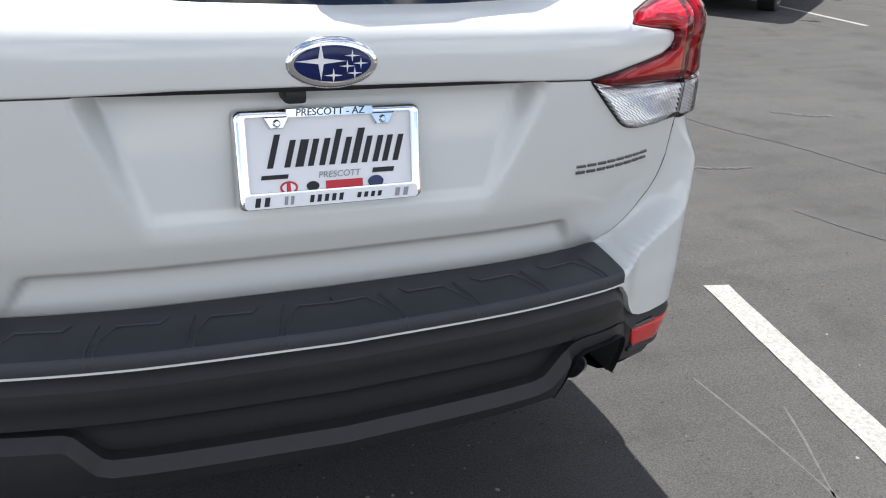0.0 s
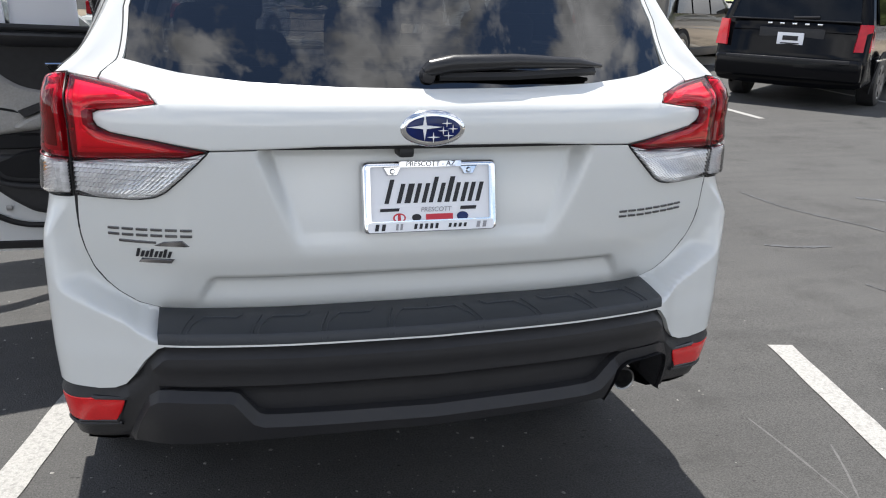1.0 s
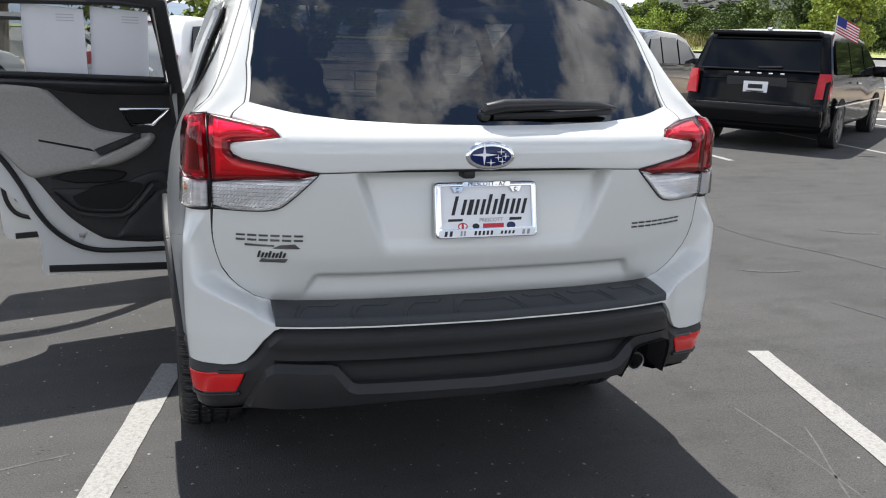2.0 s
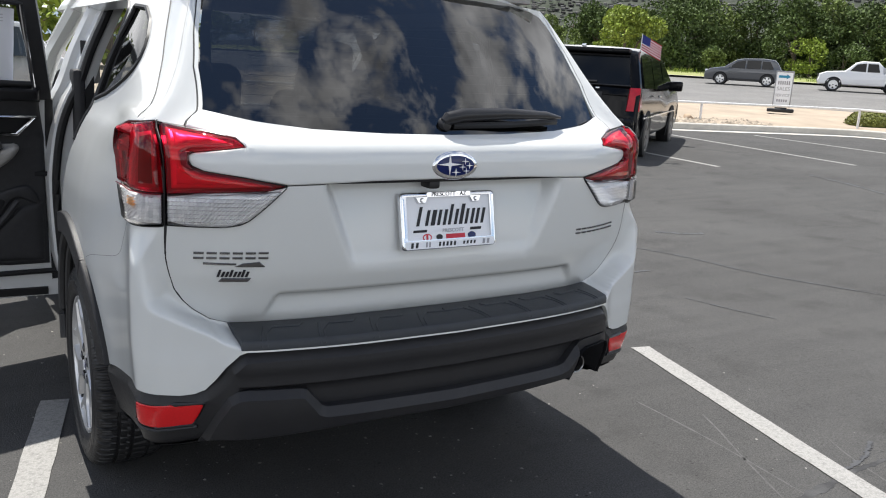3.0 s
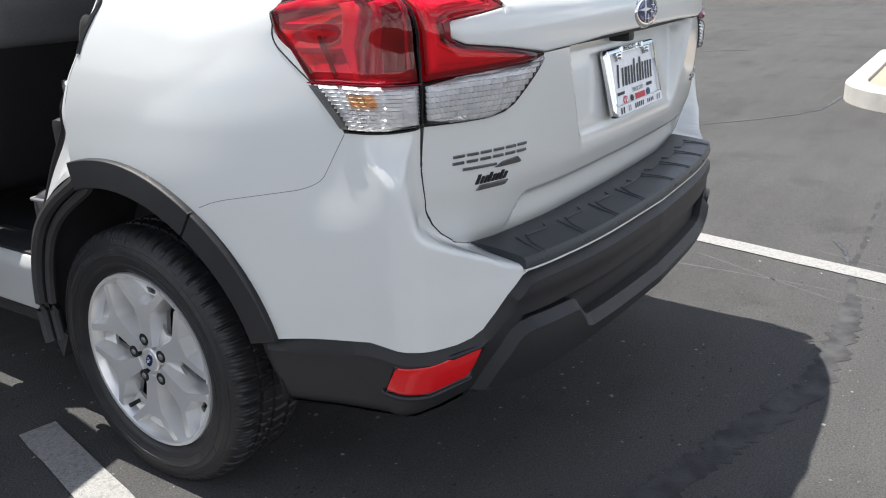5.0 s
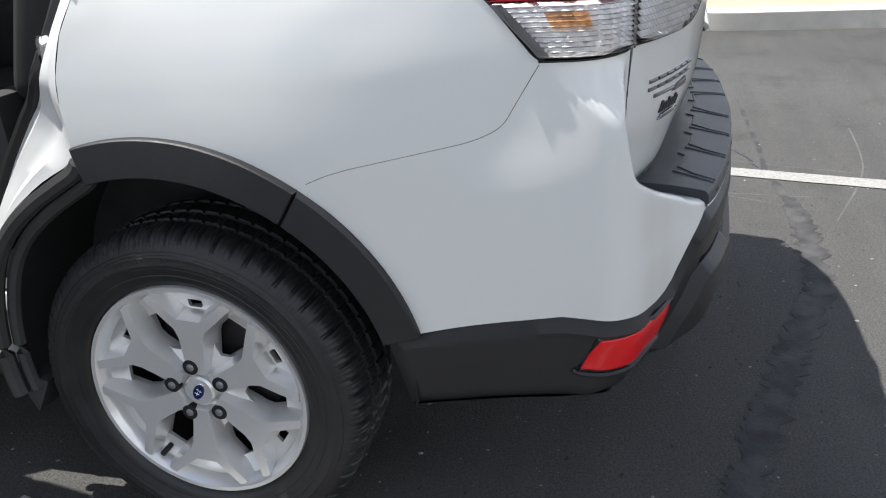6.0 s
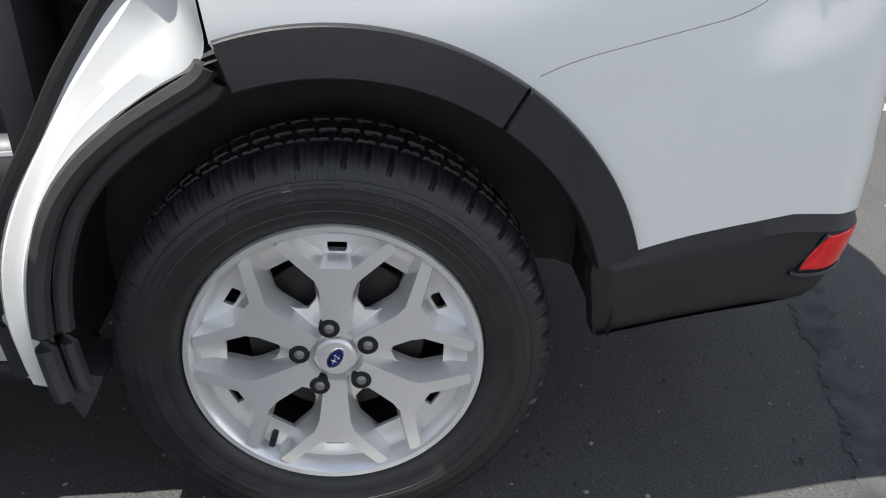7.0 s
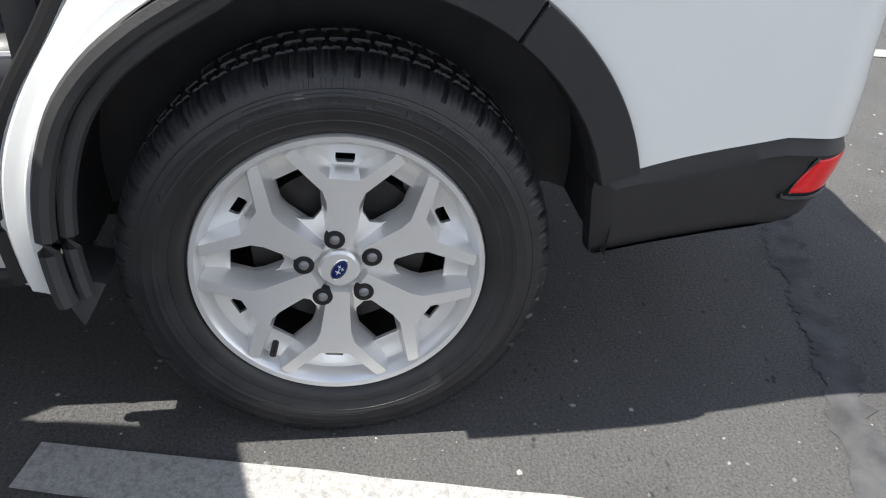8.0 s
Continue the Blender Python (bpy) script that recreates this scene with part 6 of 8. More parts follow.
def hinged(x, y, degrees_open):
    """The surface of an open near-side door. a: along it from the hinge, o: towards its inner side."""
    c, sn = math.cos(radians(degrees_open)), math.sin(radians(degrees_open))

    def at(a, z, o):
        o = o + float(DOOR_LEAN(z))
        return (x - sn * a, y - c * a - o, z)

    def surf(u, v, o):
        return np.array([at(a, z, float(oo)) for a, z, oo in zip(u, v, np.broadcast_to(o, np.shape(u)))])
    return at, surf


dpt, door_surf = hinged(-0.812, 2.05, 77)


def dcut(r, a0, a1, n):
    # wheel arch cut-out of the door
    pts = [(2.035 - (ARCH[0] - r * math.cos(radians(a))), ARCH[1] + r * math.sin(radians(a))) for a in np.linspace(a0, a1, n)]
    return [(a, z + 0.047 * a * (1.456 - z)) for a, z in pts]


outline = [(0.0, 0.285), (0.658, 0.330), (0.678, 0.339)] + dcut(0.436, 189, 118, 18) + [(0.962, 0.923), (0.955, 1.020), (0.967, 1.118), (0.992, 1.215), (1.030, 1.330), (1.040, 1.441), (0.988, 1.542), (0.904, 1.574), (0.298, 1.592), (0.065, 1.586), (0.010, 1.224), (0.0, 1.0)]
win = [(0.078, 1.229), (0.971, 1.258), (1.006, 1.348), (1.004, 1.441), (0.953, 1.524), (0.879, 1.545), (0.279, 1.559), (0.129, 1.546)]
door = tagged(part("open_rear_door", patch(outline, door_surf, -0.05, thick=0.02, step=0.05, holes=[win]), PAINT, car, "white rear door standing open"), "")
part("door_edge", patch(outline, door_surf, 0.015, thick=0.075, step=0.05, holes=[win]), PAINT_IN, door, "white painted inner door shell")
def curve2(*pts):
    return [tuple(q) for q in spline(pts, 5)]


trim = [(0.036, 0.433)] + curve2((0.205, 0.442), (0.356, 0.465), (0.436, 0.498), (0.560, 0.606), (0.682, 0.782), (0.788, 0.910), (0.892, 1.004), (0.931, 1.078)) + [(0.941, 1.137), (0.958, 1.229), (0.063, 1.219), (0.036, 1.000)]
part("door_panel", patch(trim, door_surf, 0.045, bevel=0.03, thick=0.0, step=0.025), TRIM_BLACK, door, "black door trim panel")
grey = [(0.959, 1.220)] + curve2((0.728, 1.225), (0.634, 1.217), (0.582, 1.193), (0.500, 1.104), (0.400, 1.020), (0.275, 0.991), (0.159, 0.987), (0.138, 0.964), (0.159, 0.924), (0.215, 0.879), (0.312, 0.833), (0.456, 0.811), (0.580, 0.795), (0.667, 0.784), (0.721, 0.810), (0.798, 0.904), (0.892, 0.994), (0.940, 1.078))
part("door_insert", patch(grey, door_surf, 0.066, bevel=0.030, thick=0.0, step=0.018), TRIM_GREY, door, "grey cloth door insert")
part("arm_rest", patch(curve2((0.164, 0.988), (0.139, 0.964), (0.159, 0.924), (0.215, 0.879), (0.312, 0.835), (0.406, 0.822), (0.446, 0.845), (0.411, 0.884), (0.306, 0.931), (0.220, 0.972)), door_surf, 0.094, bevel=0.028, thick=0.04, step=0.02), TRIM_GREY, door, "grey padded armrest")
part("switch_panel", patch([(0.418, 0.914), (0.212, 0.992), (0.206, 0.962), (0.392, 0.882)], door_surf, 0.098, bevel=0.006, thick=0.04, step=0.03), TRIM_BLACK, door, "black window switch panel")
part("window_switch", patch([(0.280, 0.951), (0.250, 0.962), (0.245, 0.952), (0.275, 0.940)], door_surf, 0.104, bevel=0.003, thick=0.006, step=0.03), PLASTIC2, door, "black window switch")
# groove and grip hollow: near-black patches carry their shade, nothing is cut in
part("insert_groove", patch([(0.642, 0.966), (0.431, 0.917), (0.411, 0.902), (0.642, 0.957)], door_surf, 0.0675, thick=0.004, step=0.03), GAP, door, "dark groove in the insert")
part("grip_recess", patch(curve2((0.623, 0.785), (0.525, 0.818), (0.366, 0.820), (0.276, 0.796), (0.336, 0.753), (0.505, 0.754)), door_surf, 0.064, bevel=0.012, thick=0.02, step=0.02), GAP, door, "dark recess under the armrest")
part("lower_moulding", patch(curve2((0.633, 0.753), (0.505, 0.744), (0.346, 0.744), (0.205, 0.794), (0.103, 0.801), (0.061, 0.699), (0.164, 0.738), (0.225, 0.665), (0.286, 0.608), (0.366, 0.599), (0.494, 0.619), (0.565, 0.678)), door_surf, 0.060, bevel=0.02, thick=0.02, step=0.02), TRIM_BLACK, door, "black lower door moulding")
# pocket mouth: its inner shade is painted as a near-black patch
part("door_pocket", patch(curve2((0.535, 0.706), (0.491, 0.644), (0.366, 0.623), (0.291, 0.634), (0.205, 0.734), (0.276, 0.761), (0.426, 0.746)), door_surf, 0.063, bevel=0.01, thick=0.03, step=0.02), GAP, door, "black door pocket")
part("door_pocket_rim", tube([dpt(a, z, 0.074) for a, z in curve2((0.604, 0.718), (0.550, 0.662), (0.494, 0.621), (0.366, 0.599), (0.286, 0.608), (0.225, 0.665), (0.164, 0.738))], 0.013, 8), TRIM_BLACK, door, "rounded black pocket rim")
part("speaker_field", patch([(0.051, 0.449), (0.366, 0.478), (0.296, 0.584), (0.154, 0.718), (0.051, 0.739)], door_surf, 0.062, bevel=0.03, thick=0, step=0.03), TRIM_BLACK, door, "black speaker field")
part("door_clip", box(dpt(0.511, 0.497, 0.02), dpt(0.486, 0.518, 0.034), 0.004), STEEL, door, "small steel clip on the door edge")
hd = [(0.294, 1.097), (0.076, 1.095), (0.151, 1.021), (0.248, 1.020)]
part("inner_handle_ring", tube([dpt(a, z, 0.055) for a, z in hd], 0.007, 8, closed=True), CHROME, door, "bright handle surround")
part("inner_handle", patch(hd, door_surf, 0.051, bevel=0.01, thick=0.0, step=0.03), GAP, door, "dark inner door handle")
part("belt_trim", patch([(0.053, 1.219), (0.970, 1.249), (0.786, 1.203), (0.402, 1.159), (0.052, 1.154)], door_surf, 0.066, bevel=0.02, thick=0, step=0.03), PLASTIC2, door, "black upper door trim")
upper = [(0.005, 1.163), (0.014, 1.224), (0.069, 1.580), (0.298, 1.586), (0.904, 1.570), (0.983, 1.537), (1.034, 1.441), (1.024, 1.330), (0.986, 1.215), (0.976, 1.176)]
part("window_surround", patch(upper, door_surf, 0.021, bevel=0.004, thick=0.012, step=0.05, holes=[win]), TRIM_BLACK, door, "black trim round the door window")
part("hinge_seal", patch([(0.0, 0.36), (0.035, 0.358), (0.036, 1.174), (0.0, 1.17)], door_surf, 0.021, bevel=0.004, thick=0.012, step=0.05), SEAL, door, "black seal along the hinge edge")
part("door_window", patch(win, door_surf, -0.02, thick=0, step=0.2), GLASS_DOOR, door, "tinted door window")
part("window_channel", tube([dpt(a, z, 0.02) for a, z in win], 0.014, 8, closed=True), SEAL, door, "black window channel")
part("window_edge_strip", tube([dpt(0.078, 1.205, 0.03), dpt(0.124, 1.545, 0.03)], 0.008, 8), CHROME, door)
part("quarter_divider", patch([(0.93, 1.24), (0.95, 1.24), (0.95, 1.555), (0.93, 1.555)], door_surf, 0.018, thick=0.02, step=0.05), SEAL, door)
ring = [dpt(a, z, 0.030) for a, z in curve2((0.020, 0.403), (0.356, 0.422), (0.466, 0.440), (0.550, 0.483), (0.628, 0.558), (0.687, 0.653), (0.735, 0.761), (0.798, 0.875), (0.874, 0.964), (0.952, 1.040))]
part("door_seal", tube(ring, 0.012, 8), SEAL, door, "black rubber door seal")
part("sill_seal", patch([(0.05, 0.290), (0.652, 0.340), (0.652, 0.376), (0.05, 0.330)], door_surf, 0.026, bevel=0.006, thick=0.046, step=0.05), SEAL, door, "black lower edge seal")
part("door_cladding", patch([(0.01, 0.288), (0.60, 0.338), (0.60, 0.375), (0.01, 0.330)], door_surf, -0.052, bevel=0.006, thick=0.012, step=0.05), PLASTIC, door, "black lower door cladding")
for a0, a1 in ((0.156, 0.400), (0.418, 0.664)):
    sh = part("window_sheet", patch([(a0, 1.230), (a1, 1.244), (a1 - 0.02, 1.540), (a0 - 0.01, 1.526)], door_surf, -0.012, thick=0.0006, step=0.2), PAPER, door, "white printed paper sheet in the window")
    for k in range(3):
        zz = 1.500 - k * 0.012
        part("print", patch([(a0 + 0.03, zz), (a0 + 0.10, zz), (a0 + 0.10, zz + 0.004), (a0 + 0.03, zz + 0.004)], door_surf, -0.0112, thick=0, step=0.3), mat("pale_grey_ink", (0.6, 0.6, 0.64), 0.6), door, smooth=False)

# ---------- the open front door ----------
fpt, front_surf = hinged(-0.80, 3.04, 74)
f_out = [(0.0, 0.30), (0.98, 0.30), (1.01, 0.315)] + curve2((1.025, 0.35), (1.04, 0.60), (1.05, 0.90), (1.05, 1.20)) + [(1.055, 1.49), (1.03, 1.515), (0.74, 1.515)] + curve2((0.60, 1.475), (0.44, 1.37), (0.28, 1.225), (0.20, 1.145)) + [(0.06, 1.13), (0.0, 1.09)]
f_win = [(0.27, 1.125), (1.02, 1.135), (1.028, 1.47), (1.015, 1.486), (0.75, 1.486)] + curve2((0.62, 1.452), (0.46, 1.345), (0.33, 1.215))
front = part("open_front_door", patch(f_out, front_surf, -0.05, thick=0.02, step=0.05, holes=[f_win]), PAINT, car, "white front door standing open")
part("door_edge", patch(f_out, front_surf, 0.015, thick=0.062, step=0.05, holes=[f_win]), PAINT_IN, front, "white painted inner door shell")
part("door_panel", patch([(0.04, 0.44), (0.86, 0.44), (0.96, 0.52), (0.99, 0.70), (0.99, 1.115), (0.04, 1.105)], front_surf, 0.05, bevel=0.03, thick=0.0, step=0.04), TRIM_BLACK, front, "black door trim panel")
part("door_insert", patch(curve2((0.98, 1.09), (0.62, 1.09), (0.45, 0.97), (0.20, 0.93), (0.22, 0.86), (0.45, 0.79), (0.75, 0.76), (0.97, 0.80)), front_surf, 0.07, bevel=0.03, thick=0.0, step=0.04), TRIM_GREY, front, "grey cloth door insert")
part("door_window", patch(f_win, front_surf, -0.02, thick=0, step=0.2), GLASS_CLEAR, front, "clear door window").visible_shadow = False
part("window_channel", tube([fpt(a, z, 0.012) for a, z in f_win], 0.010, 8, closed=True), SEAL, front, "black window channel")
part("door_seal", tube([fpt(a, z, 0.030) for a, z in curve2((0.03, 0.405), (0.60, 0.405), (0.88, 0.42), (0.985, 0.50), (1.01, 0.70), (1.015, 1.10))], 0.012, 8), SEAL, front, "black rubber door seal")
part("sill_seal", patch([(0.05, 0.302), (0.97, 0.302), (0.97, 0.338), (0.05, 0.338)], front_surf, 0.026, bevel=0.006, thick=0.046, step=0.08), SEAL, front, "black lower edge seal")
q = fpt(0.24, 1.17, -0.17)
part("door_mirror", box((q[0] - 0.08, q[1] - 0.10, 1.10), (q[0] + 0.06, q[1] + 0.10, 1.24), 0.04, 3), PAINT, front, "white door mirror")
q = fpt(0.20, 1.12, -0.06)
part("mirror_stalk", box((q[0] - 0.03, q[1] - 0.06, 1.09), (q[0] + 0.03, q[1] + 0.06, 1.13), 0.01), PLASTIC2, front)

# ---------- island, kerb, road ----------
KERB = spline([(-14, 26), (-2, 19.5), (5.0, 15.6), (9.8, 13.3), (13.0, 11.7), (17.0, 10.05), (17.75, 8.6), (17.8, 7.1), (18.5, 5.7), (20.5, 4.05), (24.0, 1.6), (30, -1.5), (42, -9), (60, -20)], 10)


def offset_line(c, d):
    out = []
    for i in range(len(c)):
        t = c[min(i + 1, len(c) - 1)] - c[max(i - 1, 0)]
        t = t / np.linalg.norm(t)
        out.append(c[i] + np.array([-t[1], t[0]]) * d)
    return np.array(out)


def on_ground(p, lift=0.0):
    return (float(p[0]), float(p[1]), float(gz(p[0], p[1])) + lift)


def kerb_run(c, height, name, label, depth=0.16, sign=1):
    inner = offset_line(c, depth * sign)
    mid = offset_line(c, 0.025 * sign)
    rows = []
    for a, m, b in zip(c, mid, inner):
        rows.append([on_ground(a, -0.02), on_ground(a, height - 0.02), on_ground(m, height), on_ground(b, height), on_ground(b, -0.02)])
    bm = grid_bm(rows)
    bmesh.ops.recalc_face_normals(bm, faces=bm.faces)
    return tagged(link(name, bm, CONCRETE), label, "kerb", kind="structure")


kerb_run(KERB, 0.15, "kerb", "pale concrete kerb along the planted island")
gut = offset_line(KERB, -0.34)
bm = grid_bm([[on_ground(a, 0.006), on_ground(b, 0.006)] for a, b in zip(KERB, gut)])
for f in bm.faces:
    f.normal_update()
    if f.normal.z < 0:
        f.normal_flip()
tagged(link("gutter", bm, mat("pale_gutter_concrete", (0.50, 0.48, 0.44), 0.85, var=0.12, scale=6, bump=0.3, bscale=60)), "pale concrete gutter at the foot of the kerb", "gutter", kind="structure")
# storm drain slot in the kerb: a near-black strip paints the opening's shade
dr = [k for k in KERB if 6.3 < k[1] < 9.2 and k[0] < 18.4]
bm = grid_bm([[on_ground(p + np.array([-0.03, -0.01]), 0.012), on_ground(p + np.array([-0.03, -0.01]), 0.115)] for p in dr])
bmesh.ops.recalc_face_normals(bm, faces=bm.faces)
tagged(link("storm_drain", bm, GAP), "dark storm drain slot under the kerb", "storm drain", kind="structure")

q_axis, r_axis = np.array([0.80, 0.60]), np.array([-0.60, 0.80])


def qr(q, r):
    return q_axis * q + r_axis * r


# dirt between kerb and road, in a fan from the kerb to the road edge
rows = []
inner = offset_line(KERB, 0.14)
for p in inner:
    r = float(p @ r_axis)
    q0 = float(p @ q_axis)
    rows.append([on_ground(qr(q0 + (29.5 - q0) * np.clip(t, 0, 1), r), 0.135 + 0.05 * math.sin(r * 1.3 + t * 9) * (0 < t < 1)) for t in np.linspace(0, 1, 10)])
bm = grid_bm(rows)
for f in bm.faces:
    f.normal_update()
    if f.normal.z < 0:
        f.normal_flip()
tagged(link("dirt_strip", bm, DIRT), "bare sandy dirt of the planted island", "dirt", kind="structure")
# sidewalk and road
def band(q0, q1, lift, name, material, label, cat, r0=-120, r1=160, n=60):
    bm = grid_bm([[on_ground(qr(q, r), lift) for q in np.linspace(q0, q1, 8)] for r in np.linspace(r0, r1, n)])
    for f in bm.faces:
        f.normal_update()
        if f.normal.z < 0:
            f.normal_flip()
    return tagged(link(name, bm, material), label, cat, kind="structure")


band(29.5, 61.0, 0.02, "road", ROADMAT, "wide pale asphalt road", "road")
band(61.0, 61.4, 0.17, "far_kerb", CONCRETE, "far concrete kerb of the road", "kerb")
band(61.4, 74.0, 0.16, "verge", mat("weedy_verge", (0.22, 0.25, 0.08), 0.95, var=0.3, scale=1.5, bump=0.6, bscale=8, dark=(0.33, 0.28, 0.15), dscale=0.5, damt=0.6), "weedy grass verge", "verge")
band(74.0, 300.0, 0.14, "scrubland", SCRUB, "dry scrubland behind the trees", "scrubland", -250, 350, 40)
for q in (41.5, 51.8):
    for r in np.arange(-40, 70, 9):
        bm = grid_bm([[on_ground(qr(q + dq, r + dr), 0.03) for dq in (0, 0.12)] for dr in (0, 1.5, 3.0)])
        for f in bm.faces:
            f.normal_update()
            if f.normal.z < 0:
                f.normal_flip()
        tagged(link("lane_mark", bm, LINE), "white dashed lane mark", "lane mark", "lane marks", "structure")

# stall lines of the far row
for a, b in (((8.80, 6.55), (9.05, 12.5)), ((11.62, 6.15), (12.0, 11.2)), ((14.30, 5.55), (14.25, 10.3)), ((6.0, 6.9), (6.2, 13.6))):
    park_line(a, b, 0.10)

# low concrete island beside the next stalls
ISL = [(5.20, -9.0), (5.20, -0.45)] + [(5.20 + 0.85 * (1 - math.cos(a)), -0.45 + 0.85 * math.sin(a)) for a in np.linspace(0.15, 1.57, 9)] + [(8.2, 0.42), (8.9, -0.3), (8.9, -9.0)]
ISL = resample(ISL, 0.25)
ISL = ISL[: int(len(ISL) * 0.985)]
kerb_run(ISL, 0.16, "island_kerb", "white concrete kerb of the rounded island", 0.17, -1)
bm = bmesh.new()
bm.faces.new([bm.verts.new(on_ground(p, 0.13)) for p in offset_line(ISL, -0.15)])
bmesh.ops.triangulate(bm, faces=bm.faces)
for f in bm.faces:
    f.normal_update()
    if f.normal.z < 0:
        f.normal_flip()
tagged(link("island_gravel", bm, DIRT), "sandy gravel inside the island", "gravel", kind="structure")

# ---------- white pipe rail ----------
WHITE_METAL = mat("white_painted_pipe", (0.75, 0.75, 0.74), 0.45, var=0.06, scale=9, dark=(0.45, 0.40, 0.34), dscale=6, damt=0.3)
posts = [(3.2, 17.6), (7.2, 15.9), (11.0, 14.2), (14.8, 12.4), (18.55, 10.65), (19.5, 7.05), (23.0, 5.6), (27.5, 2.6), (32.0, 0.2)]
rail = tagged(root("pipe_rail"), "low white pipe rail along the island", "rail")
part("top_rail", tube([on_ground(p, 0.56) for p in posts], 0.030, 8), WHITE_METAL, rail)
for p in posts:
    part("post", tube([on_ground(p, 0.05), on_ground(p, 0.56)], 0.03, 8), WHITE_METAL, rail)

# ---------- plants and stones ----------
LEAF_DARK = mat("dark_green_leaves", (0.080, 0.114, 0.038), 0.65, var=0.3, scale=0.8, island=0.5, spec=0.15)
LEAF_MID = mat("green_leaves", (0.125, 0.165, 0.048), 0.65, var=0.3, scale=0.8, island=0.5, spec=0.15)
LEAF_LIGHT = mat("bright_green_leaves", (0.20, 0.26, 0.045), 0.65, var=0.25, scale=1.5, island=0.45, spec=0.2)
LEAF_DRY = mat("dry_yellow_stalks", (0.36, 0.30, 0.13), 0.8, var=0.2, scale=2, island=0.4)
BARK = mat("grey_brown_bark", (0.12, 0.095, 0.07), 0.9, var=0.3, scale=8, bump=0.6, bscale=30)
STONE = mat("tan_boulder_stone", (0.40, 0.30, 0.21), 0.9, var=0.25, scale=4, bump=0.6, bscale=14, dark=(0.25, 0.18, 0.13), dscale=2, damt=0.5)


def leaves(rng, centres, radii, count, size, flat=0.8):
    """Many small leaf quads scattered in lumpy clumps."""
    verts, faces = [], []
    centres, radii = np.array(centres), np.array(radii)
    pick = rng.choice(len(centres), count, p=radii ** 2 / np.sum(radii ** 2))
    d = rng.normal(size=(count, 3))
    d /= np.linalg.norm(d, axis=1)[:, None]
    rad = rng.uniform(0.55, 1.05, count) ** 0.6
    pos = centres[pick] + d * (radii[pick] * rad)[:, None] * np.array([1, 1, flat])
    a = rng.normal(size=(count, 3))
    a /= np.linalg.norm(a, axis=1)[:, None]
    b = np.cross(a, rng.normal(size=(count, 3)))
    b /= np.maximum(np.linalg.norm(b, axis=1), 1e-6)[:, None]
    s = size * rng.uniform(0.5, 1.25, count)[:, None]
    q = np.stack([pos - a * s, pos + b * s * 0.55, pos + a * s, pos - b * s * 0.55], 1).reshape(-1, 3)
    me = bpy.data.meshes.new("crown")
    me.from_pydata([tuple(p) for p in q], [], [(4 * i, 4 * i + 1, 4 * i + 2, 4 * i + 3) for i in range(count)])
    return me


def tree(seed, base, height, spread, count, leaf, material, label, trunk_to=0.35, lumps=16, cat="tree", low=0.25):
    rng = np.random.default_rng(seed)
    t = tagged(root("tree" if cat == "tree" else "bush", base), label, cat, "trees and bushes beyond the road")
    cs, rs = [], []
    for k in range(lumps):
        h = rng.uniform(low, 0.93)
        w = spread * math.sin(math.pi * min(1, (h - low) / (1 - low) * 0.8 + 0.18)) * rng.uniform(0.35, 0.95)
        a = rng.uniform(0, 6.28)
        cs.append((w * math.cos(a), w * math.sin(a), h * height))
        rs.append(rng.uniform(0.22, 0.42) * spread)
    me = leaves(rng, cs, rs, count, leaf)
    me.materials.append(material)
    ob = new("crown", me)
    ob.parent = t
    bm = tube([(0, 0, -0.1), (0.05 * spread, 0, height * 0.3), (0, 0.06 * spread, height * 0.75)], [0.035 * height, 0.026 * height, 0.008 * height], 7)
    part("trunk", bm, BARK, t)
    for k in range(4):
        c = cs[k]
        part("limb", tube([(0.02, 0, height * (0.2 + 0.08 * k)), (c[0] * 0.5, c[1] * 0.5, c[2] * 0.8), c], [0.014 * height, 0.01 * height, 0.004 * height], 5), BARK, t)
    return t


rng = np.random.default_rng(7)
k = 0
for r in np.arange(-60, 44, 2.5):
    q = 77 + rng.uniform(-3, 5)
    h = rng.uniform(5.6, 7.0) * (1.0 - 0.45 * float(sstep(r, 6, 28)))
    m = (LEAF_DARK, LEAF_DARK, LEAF_MID)[k % 3]
    tree(100 + k, on_ground(qr(q, r + rng.uniform(-1, 1))), h, h * rng.uniform(0.50, 0.66), 9000, 0.155, m, "dense dark green roadside tree", lumps=30, low=0.04)
    k += 1
for r in np.arange(-56, 60, 5.0):
    q = 70.5 + rng.uniform(-2.5, 2.5)
    h = rng.uniform(1.8, 3.6)
    tree(300 + k, on_ground(qr(q, r + rng.uniform(-2, 2))), h, h * 0.75, 1800, 0.13, (LEAF_MID, LEAF_DARK, LEAF_LIGHT)[k % 3], "low leafy green bush on the verge", lumps=10, cat="bush", low=0.15)
    k += 1
for r in np.arange(24, 70, 6.5):
    tree(400 + k, on_ground(qr(72 + rng.uniform(-6, 14), r)), rng.uniform(3, 4.8), 2.2, 2200, 0.15, (LEAF_MID, LEAF_LIGHT)[k % 2], "green scrub tree beyond the road", lumps=12, low=0.15)
    k += 1
tree(9, on_ground((21.0, 22.0)), 3.5, 1.30, 7500, 0.075, LEAF_LIGHT, "young bright green tree on the island", lumps=20, low=0.32)
for x, y, h in ((-2.6, 34, 5.5), (1.5, 36, 5.0), (-6.5, 30, 6.0), (4.5, 33, 4.6), (-12, 26, 6.5)):
    tree(500 + k, on_ground((x, y)), h, h * 0.5, 1800, 0.22, (LEAF_MID, LEAF_LIGHT)[k % 2], "leafy green tree ahead of the parked cars", lumps=16, low=0.15)
    k += 1


